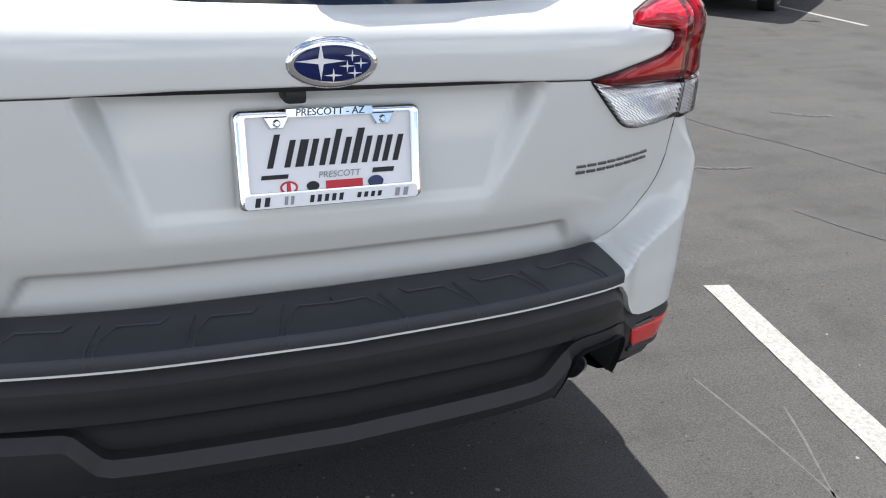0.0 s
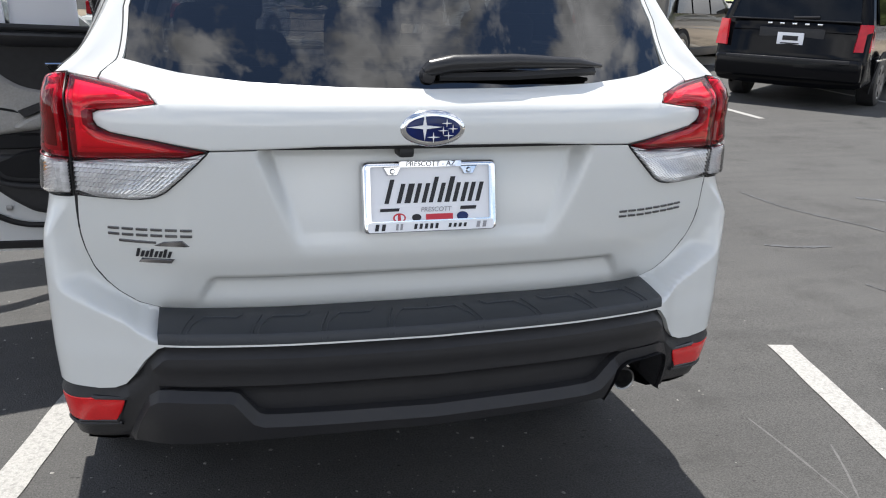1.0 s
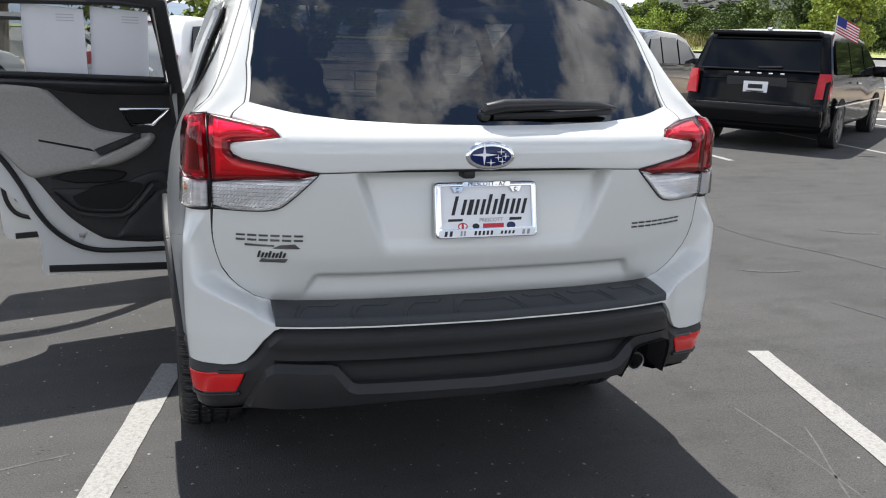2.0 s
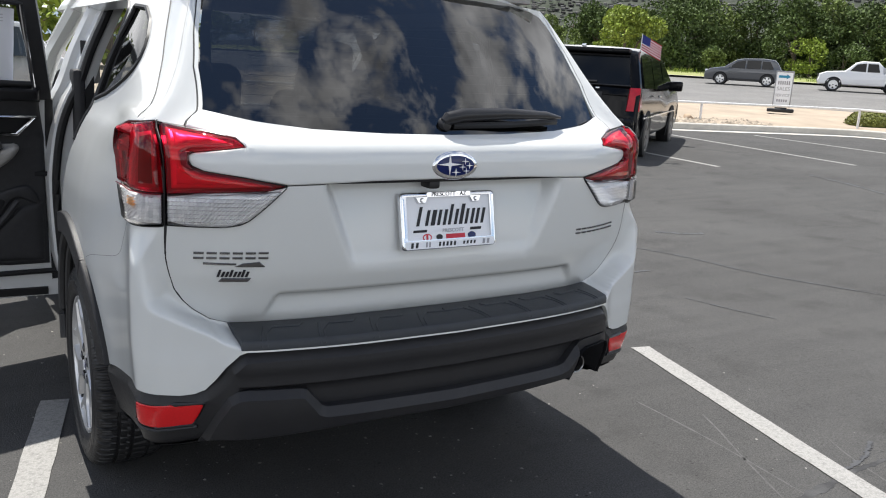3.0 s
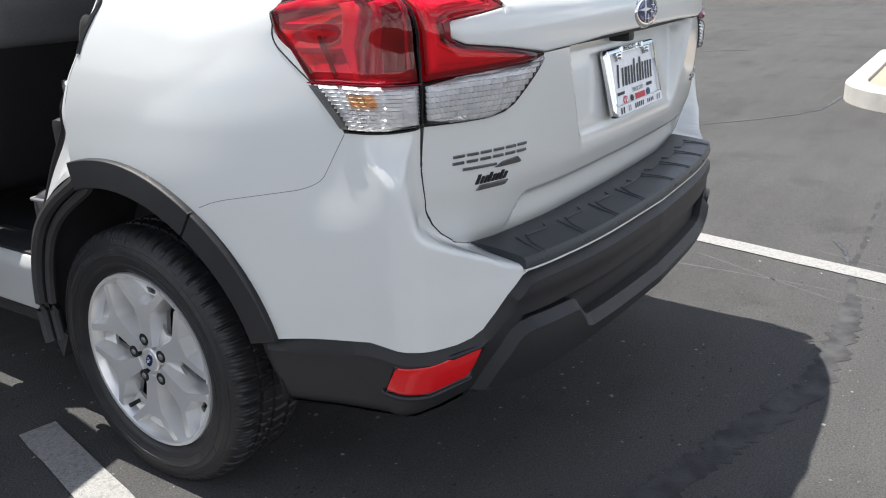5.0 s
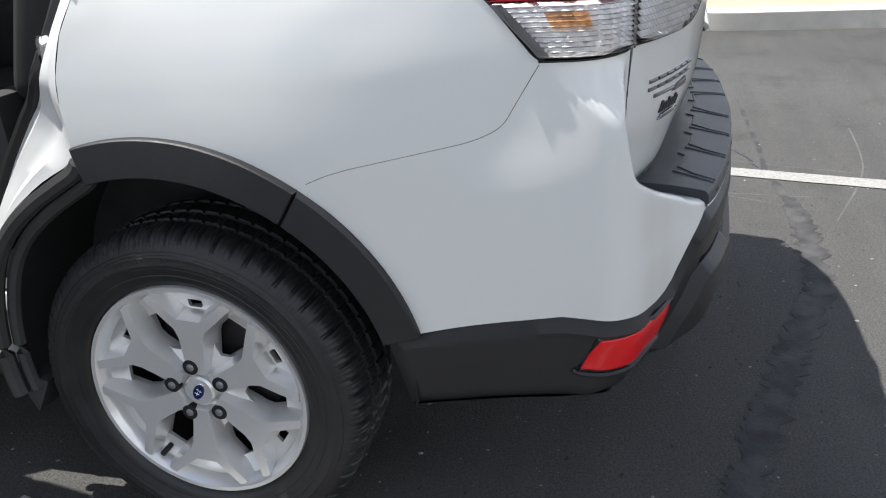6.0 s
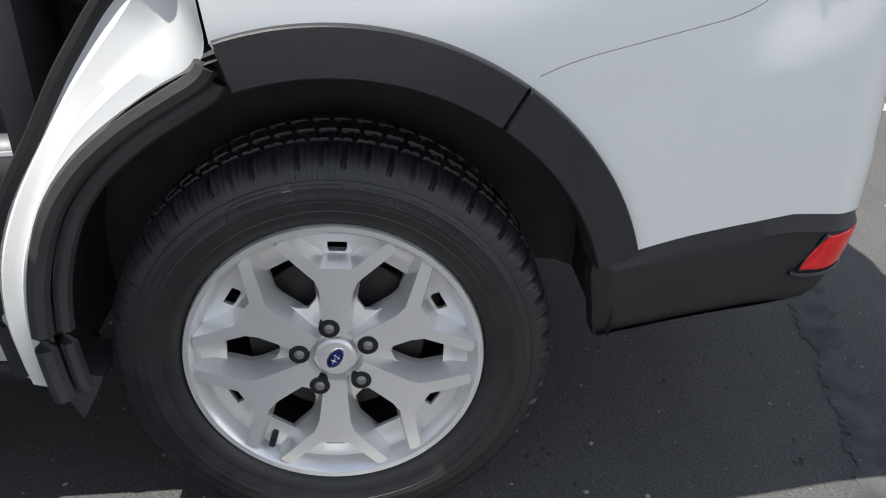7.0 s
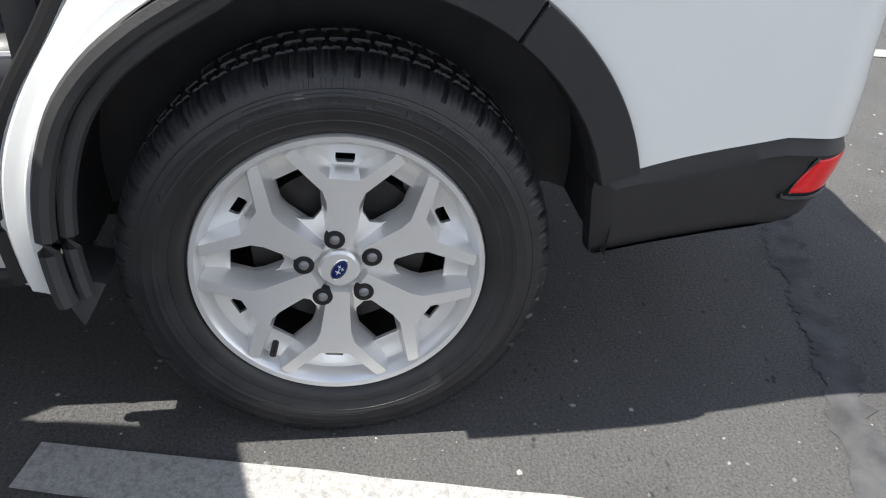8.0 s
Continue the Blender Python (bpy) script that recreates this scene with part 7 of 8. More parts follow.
def shrub(base, rx, rz, count, leaf, material, label):
    r = np.random.default_rng(int(base[0] * 10))
    d = r.normal(size=(count, 3))
    d /= np.linalg.norm(d, axis=1)[:, None]
    d[:, 2] = np.abs(d[:, 2])
    lump = 1 + 0.06 * np.sin(d[:, 0] * 7) * np.cos(d[:, 1] * 6)
    cs = d * np.array([rx, rx * 0.9, rz]) * (lump * r.uniform(0.86, 1.03, count))[:, None]
    a = r.normal(size=(count, 3))
    a /= np.linalg.norm(a, axis=1)[:, None]
    b = np.cross(a, d)
    b /= np.maximum(np.linalg.norm(b, axis=1), 1e-6)[:, None]
    q = np.stack([cs - a * leaf, cs + b * leaf * 0.6, cs + a * leaf, cs - b * leaf * 0.6], 1).reshape(-1, 3)
    me = bpy.data.meshes.new("foliage")
    me.from_pydata([tuple(p) for p in q], [], [(4 * i, 4 * i + 1, 4 * i + 2, 4 * i + 3) for i in range(count)])
    me.materials.append(material)
    t = tagged(root("shrub", base), label, "shrub")
    ob = new("foliage", me)
    ob.parent = t
    # added solid core in dark leaf colour, for the shade between the leaves
    bm = bmesh.new()
    bmesh.ops.create_icosphere(bm, subdivisions=3, radius=1, matrix=Matrix.Diagonal((rx * 0.9, rx * 0.81, rz * 0.9, 1)))
    part("branches", bm, LEAF_DARK, t)
    return t


shrub(on_ground((20.05, 11.25), 0.12), 0.68, 0.36, 7000, 0.032, mat("clipped_shrub_leaves", (0.125, 0.135, 0.018), 0.6, island=0.4), "clipped round green shrub on the dirt island")
shrub(on_ground((10.9, 14.9), 0.12), 0.40, 0.36, 2500, 0.03, LEAF_MID, "small round green shrub on the island")


def blades(base, spread, height, count, material, label):
    r = np.random.default_rng(int(base[0] * 7))
    verts, faces = [], []
    for i in range(count):
        a, w = r.uniform(0, 6.28), spread * math.sqrt(r.uniform(0, 1))
        x, y = w * math.cos(a), w * math.sin(a)
        lean = r.normal(size=2) * 0.3 * height
        h = height * r.uniform(0.6, 1.1)
        s = r.uniform(0, 6.28)
        dx, dy = 0.018 * math.cos(s), 0.018 * math.sin(s)
        n = len(verts)
        verts += [(x - dx, y - dy, 0), (x + dx, y + dy, 0), (x + lean[0] * 0.4 + dx * 0.8, y + lean[1] * 0.4 + dy * 0.8, h * 0.6), (x + lean[0] * 0.4 - dx * 0.8, y + lean[1] * 0.4 - dy * 0.8, h * 0.6), (x + lean[0], y + lean[1], h)]
        faces += [(n, n + 1, n + 2, n + 3), (n + 3, n + 2, n + 4)]
    me = bpy.data.meshes.new("grass_clump")
    me.from_pydata(verts, [], faces)
    me.materials.append(material)
    ob = new("grass_clump", me)
    ob.location = base
    return tagged(ob, label, "grass", "clumps of green blades", "stuff")


STRAP = mat("yellow_green_strap_leaves", (0.34, 0.38, 0.06), 0.6, island=0.3)
for x, y in ((20.9, 6.5), (21.3, 6.2), (25.2, 5.4), (25.7, 5.1), (29, 3.2)):
    blades(on_ground((x, y), 0.12), 0.55, 0.36, 520, STRAP, "clump of bright green strap leaves by the kerb")
for r in np.arange(16, 46, 1.8):
    blades(on_ground(qr(64 + rng.uniform(-2, 8), r)), 1.1, 1.5, 90, LEAF_DRY, "tall dry yellow grass stalks")
for r in np.arange(-50, 30, 2.6):
    blades(on_ground(qr(62.5 + rng.uniform(0, 6), r)), 1.3, 0.6, 110, LEAF_LIGHT if int(r) % 2 else LEAF_MID, "green weeds on the road verge")


def boulder(base, sx, sy, sz, seed):
    r = np.random.default_rng(seed)
    bm = bmesh.new()
    bmesh.ops.create_icosphere(bm, subdivisions=3, radius=1)
    for v in bm.verts:
        n = noise.noise(v.co * 1.4 + Vector((seed * 3.1, 0, 0))) * 0.35 + noise.noise(v.co * 4 + Vector((0, seed, 0))) * 0.10
        v.co *= 1 + n
        v.co = Vector((v.co.x * sx, v.co.y * sy, max(v.co.z * sz, -0.3 * sz)))
    ob = link("boulder", bm, STONE)
    ob.location = base
    return tagged(ob, "rough tan boulder on the dirt island", "boulder", "boulders on the island")


boulder(on_ground((23.1, 9.25), 0.26), 0.52, 0.40, 0.34, 3)
boulder(on_ground((10.0, 14.3), 0.22), 0.34, 0.3, 0.26, 5)
boulder(on_ground((9.6, 15.0), 0.22), 0.30, 0.26, 0.22, 8)
boulder(on_ground((14.6, 12.6), 0.14), 0.16, 0.14, 0.12, 6)
# river stones behind the kerb, too many to count
verts, faces = [], []
r = np.random.default_rng(21)
for i in range(900):
    j = r.integers(24, 46)
    p = KERB[j] + (KERB[j + 1] - KERB[j]) * r.uniform(0, 1)
    t = KERB[j + 1] - KERB[j]
    t /= np.linalg.norm(t)
    p = p + np.array([-t[1], t[0]]) * r.uniform(0.25, 1.7) * (1 if j < 55 else 0.8)
    s = r.uniform(0.025, 0.075)
    c = on_ground(p, 0.15)
    n = len(verts)
    for a in range(6):
        verts.append((c[0] + s * math.cos(a * 1.05) * r.uniform(0.8, 1.3), c[1] + s * math.sin(a * 1.05) * r.uniform(0.8, 1.3), c[2]))
    verts.append((c[0], c[1], c[2] + s * 0.8))
    faces += [(n + a, n + (a + 1) % 6, n + 6) for a in range(6)]
me = bpy.data.meshes.new("river_stones")
me.from_pydata(verts, [], faces)
me.materials.append(mat("river_stone", (0.33, 0.28, 0.22), 0.9, var=0.2, scale=3, island=0.35))
tagged(new("river_stones", me), "loose tan river stones behind the kerb", "stones", kind="stuff")

# ---------- hills and sky line ----------
def ridge(dist, r0, r1, tops, material, name, label, seed, wob):
    az = np.linspace(r0, r1, 90)
    rows = []
    for i, a in enumerate(az):
        el = float(np.interp(a, [t[0] for t in tops], [t[1] for t in tops]))
        row = []
        for j, t in enumerate(np.linspace(0, 1, 12)):
            d = dist * (0.72 + 0.5 * t)
            h = d * math.tan(radians(el)) * (math.sin(t * math.pi / 2)) + noise.noise(Vector((a * 0.5, t * 3, seed))) * wob * t - 3 * (1 - t)
            row.append((d * math.cos(radians(a)), d * math.sin(radians(a)), h))
        rows.append(row)
    bm = grid_bm(rows)
    bmesh.ops.recalc_face_normals(bm, faces=bm.faces)
    return tagged(link(name, bm, material), label, "hill", kind="structure")


HILL = mat("brushy_hillside", (0.060, 0.066, 0.055), 0.95, var=0.35, scale=0.12, dark=(0.032, 0.042, 0.026), dscale=0.09, damt=0.85, bump=0.6, bscale=0.2, spec=0.1)
# the blue of distance haze is put into this base colour
FARHILL = mat("blue_distant_hills", (0.13, 0.17, 0.22), 1.0, var=0.1, scale=0.01)
ridge(2600, -40, 150, [(-40, 2.0), (20, 2.6), (50, 2.2), (57, 2.9), (62, 2.3), (80, 1.6), (150, 1.6)], FARHILL, "backdrop_hills", "blue distant hills", 2, 25)
ridge(620, -20, 75, [(-20, 6.6), (15, 6.6), (30, 6.4), (40, 6.4), (47, 6.2), (52, 6.0), (56, 5.0), (60, 2.6), (66, 1.0), (75, 0.3)], HILL, "hillside", "brushy hillside with houses", 5, 9)
verts, faces, mats = [], [], []
bm = bmesh.new()
r = np.random.default_rng(4)
for i in range(2600):
    a = r.uniform(12, 57)
    t = r.uniform(0.35, 0.85)
    el = float(np.interp(a, [-20, 15, 30, 40, 47, 52, 56, 60], [6.6, 6.6, 6.4, 6.4, 6.2, 6.0, 5.0, 2.6]))
    d = 620 * (0.72 + 0.5 * t)
    z = d * math.tan(radians(el)) * math.sin(t * math.pi / 2) + noise.noise(Vector((a * 0.5, t * 3, 5))) * 9 * t - 1
    w, dp, h = r.uniform(0.6, 1.9), r.uniform(0.6, 1.3), r.uniform(0.5, 1.1)
    m = pose(d * math.cos(radians(a)), d * math.sin(radians(a)), z, 0, 0, a + r.uniform(-40, 40))
    vs = [bm.verts.new(m @ Vector(p)) for p in ((-dp, -w, 0), (dp, -w, 0), (dp, w, 0), (-dp, w, 0), (-dp, -w, h), (dp, -w, h), (dp, w, h), (-dp, w, h), (0, -w, h * 1.4), (0, w, h * 1.4))]
    for f in ((0, 1, 5, 4), (1, 2, 6, 5), (2, 3, 7, 6), (3, 0, 4, 7), (4, 5, 8), (6, 7, 9), (5, 6, 9, 8), (7, 4, 8, 9)):
        bm.faces.new([vs[i] for i in f])
tagged(link("hillside_houses", bm, mat("pale_house_walls", (0.105, 0.103, 0.10), 0.9, island=0.8, spec=0.1), smooth=False), "many small pale houses on the hillside", "houses", kind="stuff")
for az_, d_ in ((58.3, 210), (50.5, 160), (45.2, 130)):
    p = (d_ * math.cos(radians(az_)), d_ * math.sin(radians(az_)))
    t = tagged(root("utility_pole", on_ground(p)), "grey wooden utility pole far off", "utility pole", "utility poles")
    hgt = 0.048 * d_ if az_ > 50 else 0.03 * d_
    part("pole", tube([(0, 0, -0.5), (0, 0, hgt)], 0.14, 6), BARK, t)
    part("crossarm", box((-0.08, -1.1, hgt * 0.92), (0.08, 1.1, hgt * 0.92 + 0.16)), BARK, t)

# ---------- sign on the dirt strip ----------
sg = tagged(root("sandwich_sign", on_ground((20.9, 14.75), 0.15)), "white swing sign with a blue arrow on a black base", "sign")
sg.scale = (0.86, 0.86, 0.92)
sg.rotation_euler = (0, 0, radians(36 + 180 - 90 + 180))
SIGNW = mat("white_sign_board", (0.80, 0.82, 0.84), 0.5, var=0.04, scale=5)
SIGNB = mat("teal_blue_sign_ink", (0.02, 0.22, 0.36), 0.5)
part("board", box((-0.27, -0.02, 0.16), (0.27, 0.02, 1.30), 0.012), SIGNW, sg, "white sign board")
fr = bmesh.new()
add_box(fr, (-0.30, -0.03, 0.14), (-0.265, 0.03, 1.32), 0.01)
add_box(fr, (0.265, -0.03, 0.14), (0.30, 0.03, 1.32), 0.01)
add_box(fr, (-0.30, -0.03, 1.30), (0.30, 0.03, 1.345), 0.01)
part("frame", fr, mat("grey_sign_frame", (0.30, 0.31, 0.33), 0.4, 0.5), sg, "grey metal frame")
part("base", box((-0.45, -0.25, 0.0), (0.45, 0.25, 0.12), 0.05, 3), PLASTIC, sg, "black rubber base")
part("base_spring", box((-0.2, -0.03, 0.1), (0.2, 0.03, 0.17), 0.01), PLASTIC, sg)
bm = bmesh.new()
for y in (-0.0225, 0.0225):
    s_ = -1 if y < 0 else 1
    pts = [(-0.20, 1.12), (0.06, 1.12), (0.06, 1.08), (0.20, 1.16), (0.06, 1.24), (0.06, 1.20), (-0.20, 1.20)]
    bm.faces.new([bm.verts.new((x, y, z)) for x, z in (pts if y < 0 else pts[::-1])])
part("arrow", bm, SIGNB, sg, "blue arrow", smooth=False)
bm = bmesh.new()
for k in range(6):
    add_box(bm, (-0.20 + k * 0.07, -0.0225, 0.90), (-0.155 + k * 0.07, 0.0225, 1.02))
part("brand_bars", bm, INK_GREY, sg, smooth=False)


def sign_text(text, z, size, y=-0.0228):
    cu = bpy.data.curves.new("text", "FONT")
    cu.body, cu.size, cu.align_x, cu.align_y, cu.extrude = text, size, "CENTER", "CENTER", 0.0004
    tmp = new("text", cu)
    me = bpy.data.meshes.new_from_object(tmp.evaluated_get(bpy.context.evaluated_depsgraph_get()))
    bpy.data.objects.remove(tmp)
    for v in me.vertices:
        v.co = Vector((v.co.x, y - v.co.z, z + v.co.y))
    me.materials.clear()
    me.materials.append(INK_GREY)
    ob = new("lettering", me)
    ob.parent = sg


sign_text("SALES", 0.76, 0.17)
sign_text("SERVICE", 0.55, 0.13)
bm = bmesh.new()
for k in range(5):
    add_box(bm, (-0.18 + k * 0.075, -0.0225, 0.34), (-0.13 + k * 0.075, 0.0225, 0.42))
part("brand_bars", bm, INK_GREY, sg, smooth=False)
# ---------- other vehicles ----------
CARGLASS = mat("dark_car_glass", (0.006, 0.007, 0.008), 0.04, coat=0.0, spec=0.35)
TAIL = mat("red_tail_lens", (0.50, 0.006, 0.016), 0.12, coat=0.4, spec=0.4, var=0.2, scale=14)
HEADL = mat("clear_headlamp", (0.75, 0.77, 0.80), 0.12, 0.3, coat=1.0)
BLACKPAINT = mat("black_car_paint", (0.0035, 0.0038, 0.005), 0.12, coat=0.1, var=0.1, scale=30, spec=0.14)
GREYPAINT = mat("dark_grey_car_paint", (0.07, 0.075, 0.085), 0.3, 0.3, coat=1.0, var=0.05, scale=200)
OLIVE = mat("dark_brown_car_paint", (0.05, 0.045, 0.035), 0.3, 0.3, coat=1.0, var=0.05, scale=200)
WHITEPAINT = mat("white_car_paint", (0.74, 0.74, 0.74), 0.35, coat=1.0, var=0.02, scale=50)


def vehicle(name, at, heading, L, W, H, profile, windows, paint, label, wheel_r=0.35, axles=(0.9, 3.6), belt=1.0, tumble=0.14, cat="car", dark_rims=False):
    """A whole road vehicle from its side profile; y runs from the rear bumper (0) to the nose (L)."""
    rt = tagged(root(name, on_ground(at, 0.0)), label, cat, "other vehicles")
    rt.rotation_euler = (0, 0, radians(heading - 90))
    prof = np.array(spline(list(profile) + [profile[0]], 3)[:-1]) if False else resample(profile, 0.14)
    if area2(prof) < 0:
        prof = prof[::-1]

    def inx(z):
        return tumble * np.clip((z - belt) / max(H - belt, 0.1), 0, 1.2) + 0.05 * np.clip((0.55 - z) / 0.35, 0, 1)
    rows = []
    for x, ins in ((-1.0, 0.09), (-0.985, 0.035), (-0.93, 0.008), (-0.5, -0.012), (0, -0.018), (0.5, -0.012), (0.93, 0.008), (0.985, 0.035), (1.0, 0.09)):
        pr = inset(prof, ins)
        rows.append([(x * (W / 2 - float(inx(p[1]))), p[0], max(p[1], 0.2)) for p in pr])
    bm = grid_bm(rows, closed_v=True)
    for k in (0, -1):
        n = len(prof)
        bm.verts.ensure_lookup_table()
        base = 0 if k == 0 else (len(rows) - 1) * n
        try:
            f = bm.faces.new([bm.verts[base + i] for i in range(n)])
            bmesh.ops.triangulate(bm, faces=[f])
        except ValueError:
            pass
    bmesh.ops.recalc_face_normals(bm, faces=bm.faces)
    part("body", bm, paint, rt)

    def side_surf(s):
        def sf(u, v, o):
            return np.stack([s * (W / 2 - inx(np.asarray(v)) + np.asarray(o)), np.asarray(u) + 0 * np.asarray(v), np.asarray(v)], -1)
        return sf
    for s in (-1, 1):
        for w in windows:
            part("window", patch(w, side_surf(s), 0.004, thick=0.02, step=0.3, edge=0.08, flip=s < 0), CARGLASS, rt)
        for ya in axles:
            arch_ = [(ya + (wheel_r + 0.075) * math.cos(a), wheel_r + (wheel_r + 0.075) * math.sin(a)) for a in np.linspace(-0.35, math.pi + 0.35, 22)]
            # wheel arch hollow: its shade is a near-black patch on the closed body side
            part("arch", patch(arch_, side_surf(s), 0.004, thick=0.01, step=0.3, edge=0.08, flip=s < 0), GAP, rt)
            xw = s * (W / 2 - 0.02)
            tyre = lathe([(wheel_r * 0.66, s * 0.02), (wheel_r * 0.80, s * 0.035), (wheel_r * 0.97, s * 0.02), (wheel_r, -s * 0.02), (wheel_r, -s * 0.19), (wheel_r * 0.9, -s * 0.21), (0.02, -s * 0.2)], 32, "x", (xw, ya, wheel_r))
            wh = part("wheel", tyre, RUBBER, rt)
            rim = bmesh.new()
            for k in range(5):
                a = 2 * math.pi * k / 5
                c, sn = math.cos(a), math.sin(a)
                pts = [(-0.055, 0.03), (0.055, 0.03), (0.075, wheel_r * 0.66), (-0.075, wheel_r * 0.66)]
                rim.faces.new([rim.verts.new((xw + s * (0.028 if i > 1 else 0.018), ya + u * c - v * sn, wheel_r + u * sn + v * c)) for i, (u, v) in enumerate(pts if s > 0 else pts[::-1])])
            part("rim_spokes", rim, STEEL if dark_rims else ALLOY, wh, smooth=False)
            ring = lathe([(wheel_r * 0.60, s * 0.012), (wheel_r * 0.67, s * 0.03), (wheel_r * 0.69, s * 0.02)], 32, "x", (xw, ya, wheel_r))
            part("rim_ring", ring, STEEL if dark_rims else ALLOY, wh)
            # near-black dish paints the shade behind the spokes
            part("rim_well", lathe([(0.0, -s * 0.03), (wheel_r * 0.63, -s * 0.03), (wheel_r * 0.66, s * 0.01)], 24, "x", (xw, ya, wheel_r)), GAP, wh)
    return rt


def quad(bm, pts):
    bm.faces.new([bm.verts.new(p) for p in pts])
    return bm


def slab(pts, t):
    """A thin plate through four corner points, thickened along its normal."""
    bm = quad(bmesh.new(), pts)
    bmesh.ops.subdivide_edges(bm, edges=bm.edges, cuts=2, use_grid_fill=True)
    bmesh.ops.solidify(bm, geom=bm.faces[:], thickness=t)
    bmesh.ops.recalc_face_normals(bm, faces=bm.faces)
    return bm


def ends(rt, W, rear_glass, front_glass, lamps_r, lamps_f, plate_z=None, grille=None, rear_y=-0.004, front_y=5.0):
    """Glass and lamps on the rear and nose; each given as (x half low, y, z, x half high, y, z)."""
    for nm, g in (("rear_window", rear_glass), ("windscreen", front_glass)):
        if g:
            a, y0, z0, b, y1, z1 = g
            part(nm, slab([(-a, y0, z0), (a, y0, z0), (b, y1, z1), (-b, y1, z1)], 0.01), CARGLASS, rt)
    for nm, lst, m in (("tail_lamp", lamps_r, TAIL), ("headlamp", lamps_f, HEADL)):
        for x0, x1, y0, y1, z0, z1 in lst:
            for s in (-1, 1):
                part(nm, box((min(s * x0, s * x1), y0, z0), (max(s * x0, s * x1), y1, z1), 0.03, 3), m, rt)
    if grille:
        x, y, z0, z1 = grille
        part("grille", box((-x, y - 0.02, z0), (x, y + 0.02, z1), 0.02), PLASTIC, rt)


# black minivan with a small flag
MV = [(0.0, 0.35), (-0.02, 0.62), (0.02, 0.80), (0.06, 0.98), (0.10, 1.10), (0.30, 1.56), (0.40, 1.645), (0.9, 1.69), (2.2, 1.68), (3.0, 1.60), (4.05, 1.13), (4.75, 0.98), (5.05, 0.80), (5.12, 0.5), (5.08, 0.30), (0.05, 0.28)]
hd_ = 37.0
ax_, ay_ = 7.84, 8.55
ux, uy = math.cos(radians(hd_)), math.sin(radians(hd_))
van = vehicle("minivan", (ax_ - ux * 1.02, ay_ - uy * 1.02), hd_, 5.14, 1.98, 1.69, MV,
              [[(0.42, 1.10), (1.45, 1.08), (1.45, 1.53), (0.55, 1.55)], [(1.52, 1.08), (2.55, 1.06), (2.50, 1.53), (1.52, 1.55)], [(2.62, 1.06), (3.70, 1.06), (3.05, 1.47), (2.62, 1.51)]],
              BLACKPAINT, "black minivan parked with a small flag on its roof edge", 0.335, (1.02, 4.10), 1.05, 0.16, dark_rims=True)
ends(van, 1.98, (0.82, 0.062, 1.13, 0.74, 0.245, 1.555), (0.78, 4.0, 1.17, 0.62, 3.10, 1.63), [], [(0.55, 0.85, 4.75, 5.05, 0.70, 0.85)])
for s in (-1, 1):
    part("tail_lamp", slab([(s * 0.815, -0.030, 0.76), (s * 0.990, 0.055, 0.76), (s * 0.965, 0.125, 1.10), (s * 0.835, 0.040, 1.10)], 0.03), TAIL, van, "red upright tail lamp")
    part("tail_lamp_side", slab([(s * 0.995, 0.06, 0.77), (s * 0.995, 0.24, 0.82), (s * 0.972, 0.26, 1.08), (s * 0.972, 0.13, 1.09)], 0.02), TAIL, van, "red side of the tail lamp")
    part("door_mirror", box((s * 0.98 - 0.02 if s > 0 else s * 0.98 - 0.22, 3.45, 1.02), (s * 0.98 + 0.22 if s > 0 else s * 0.98 + 0.02, 3.58, 1.20), 0.04, 3), BLACKPAINT, van, "black door mirror")
    part("side_moulding", box((s * 0.985 - 0.012, 0.6, 0.62), (s * 0.985 + 0.012, 4.4, 0.65), 0.005), CHROME, van)
    part("door_handle", box((s * 0.985 - 0.02, 2.1, 0.93), (s * 0.985 + 0.02, 2.3, 0.96), 0.01), CHROME, van)
part("rear_bumper", box((-0.95, -0.10, 0.36), (0.95, 0.12, 0.66), 0.07, 3), BLACKPAINT, van, "black rear bumper")
part("bumper_scuff_strip", box((-0.80, -0.104, 0.60), (0.80, -0.02, 0.645), 0.012), PLASTIC, van)
part("hatch_crease", tube([(-0.80, 0.040, 0.985), (0.80, 0.040, 0.985)], 0.007, 6), BLACKPAINT, van)
part("window_surround", tube([(-0.83, 0.058, 1.125), (0.83, 0.058, 1.125), (0.75, 0.248, 1.562), (-0.75, 0.248, 1.562)], 0.012, 6, closed=True), PLASTIC2, van)
part("spoiler", box((-0.74, 0.16, 1.595), (0.74, 0.42, 1.665), 0.025, 3), BLACKPAINT, van, "black roof spoiler")
part("plate_recess", box((-0.42, 0.028, 0.76), (0.42, 0.06, 1.02), 0.01), PLASTIC, van)
part("licence_plate", box((-0.17, 0.005, 0.80), (0.17, 0.028, 0.96), 0.006), WHITE_PLASTIC, van, "white dealer plate")
bm = bmesh.new()
add_box(bm, (-0.10, 0.001, 0.86), (0.10, 0.006, 0.92))
add_box(bm, (-0.12, 0.001, 0.815), (0.12, 0.006, 0.83))
part("print", bm, INK, van, smooth=False)
for k in range(5):
    part("badge_letter", box((-0.33 + k * 0.16, 0.045, 1.06), (-0.27 + k * 0.16, 0.062, 1.085), 0.004), CHROME, van)
part("small_badge", box((-0.80, 0.035, 0.80), (-0.56, 0.05, 0.82), 0.004), CHROME, van)
part("wiper", tube([(0.0, 0.05, 1.155), (0.32, 0.06, 1.17)], 0.018, 6), PLASTIC2, van)
part("roof_aerial", box((-0.06, 0.50, 1.675), (0.0, 0.60, 1.72), 0.01), CHROME, van)
fl = tagged(root("small_flag"), "small red, white and blue flag on a thin pole", "flag")
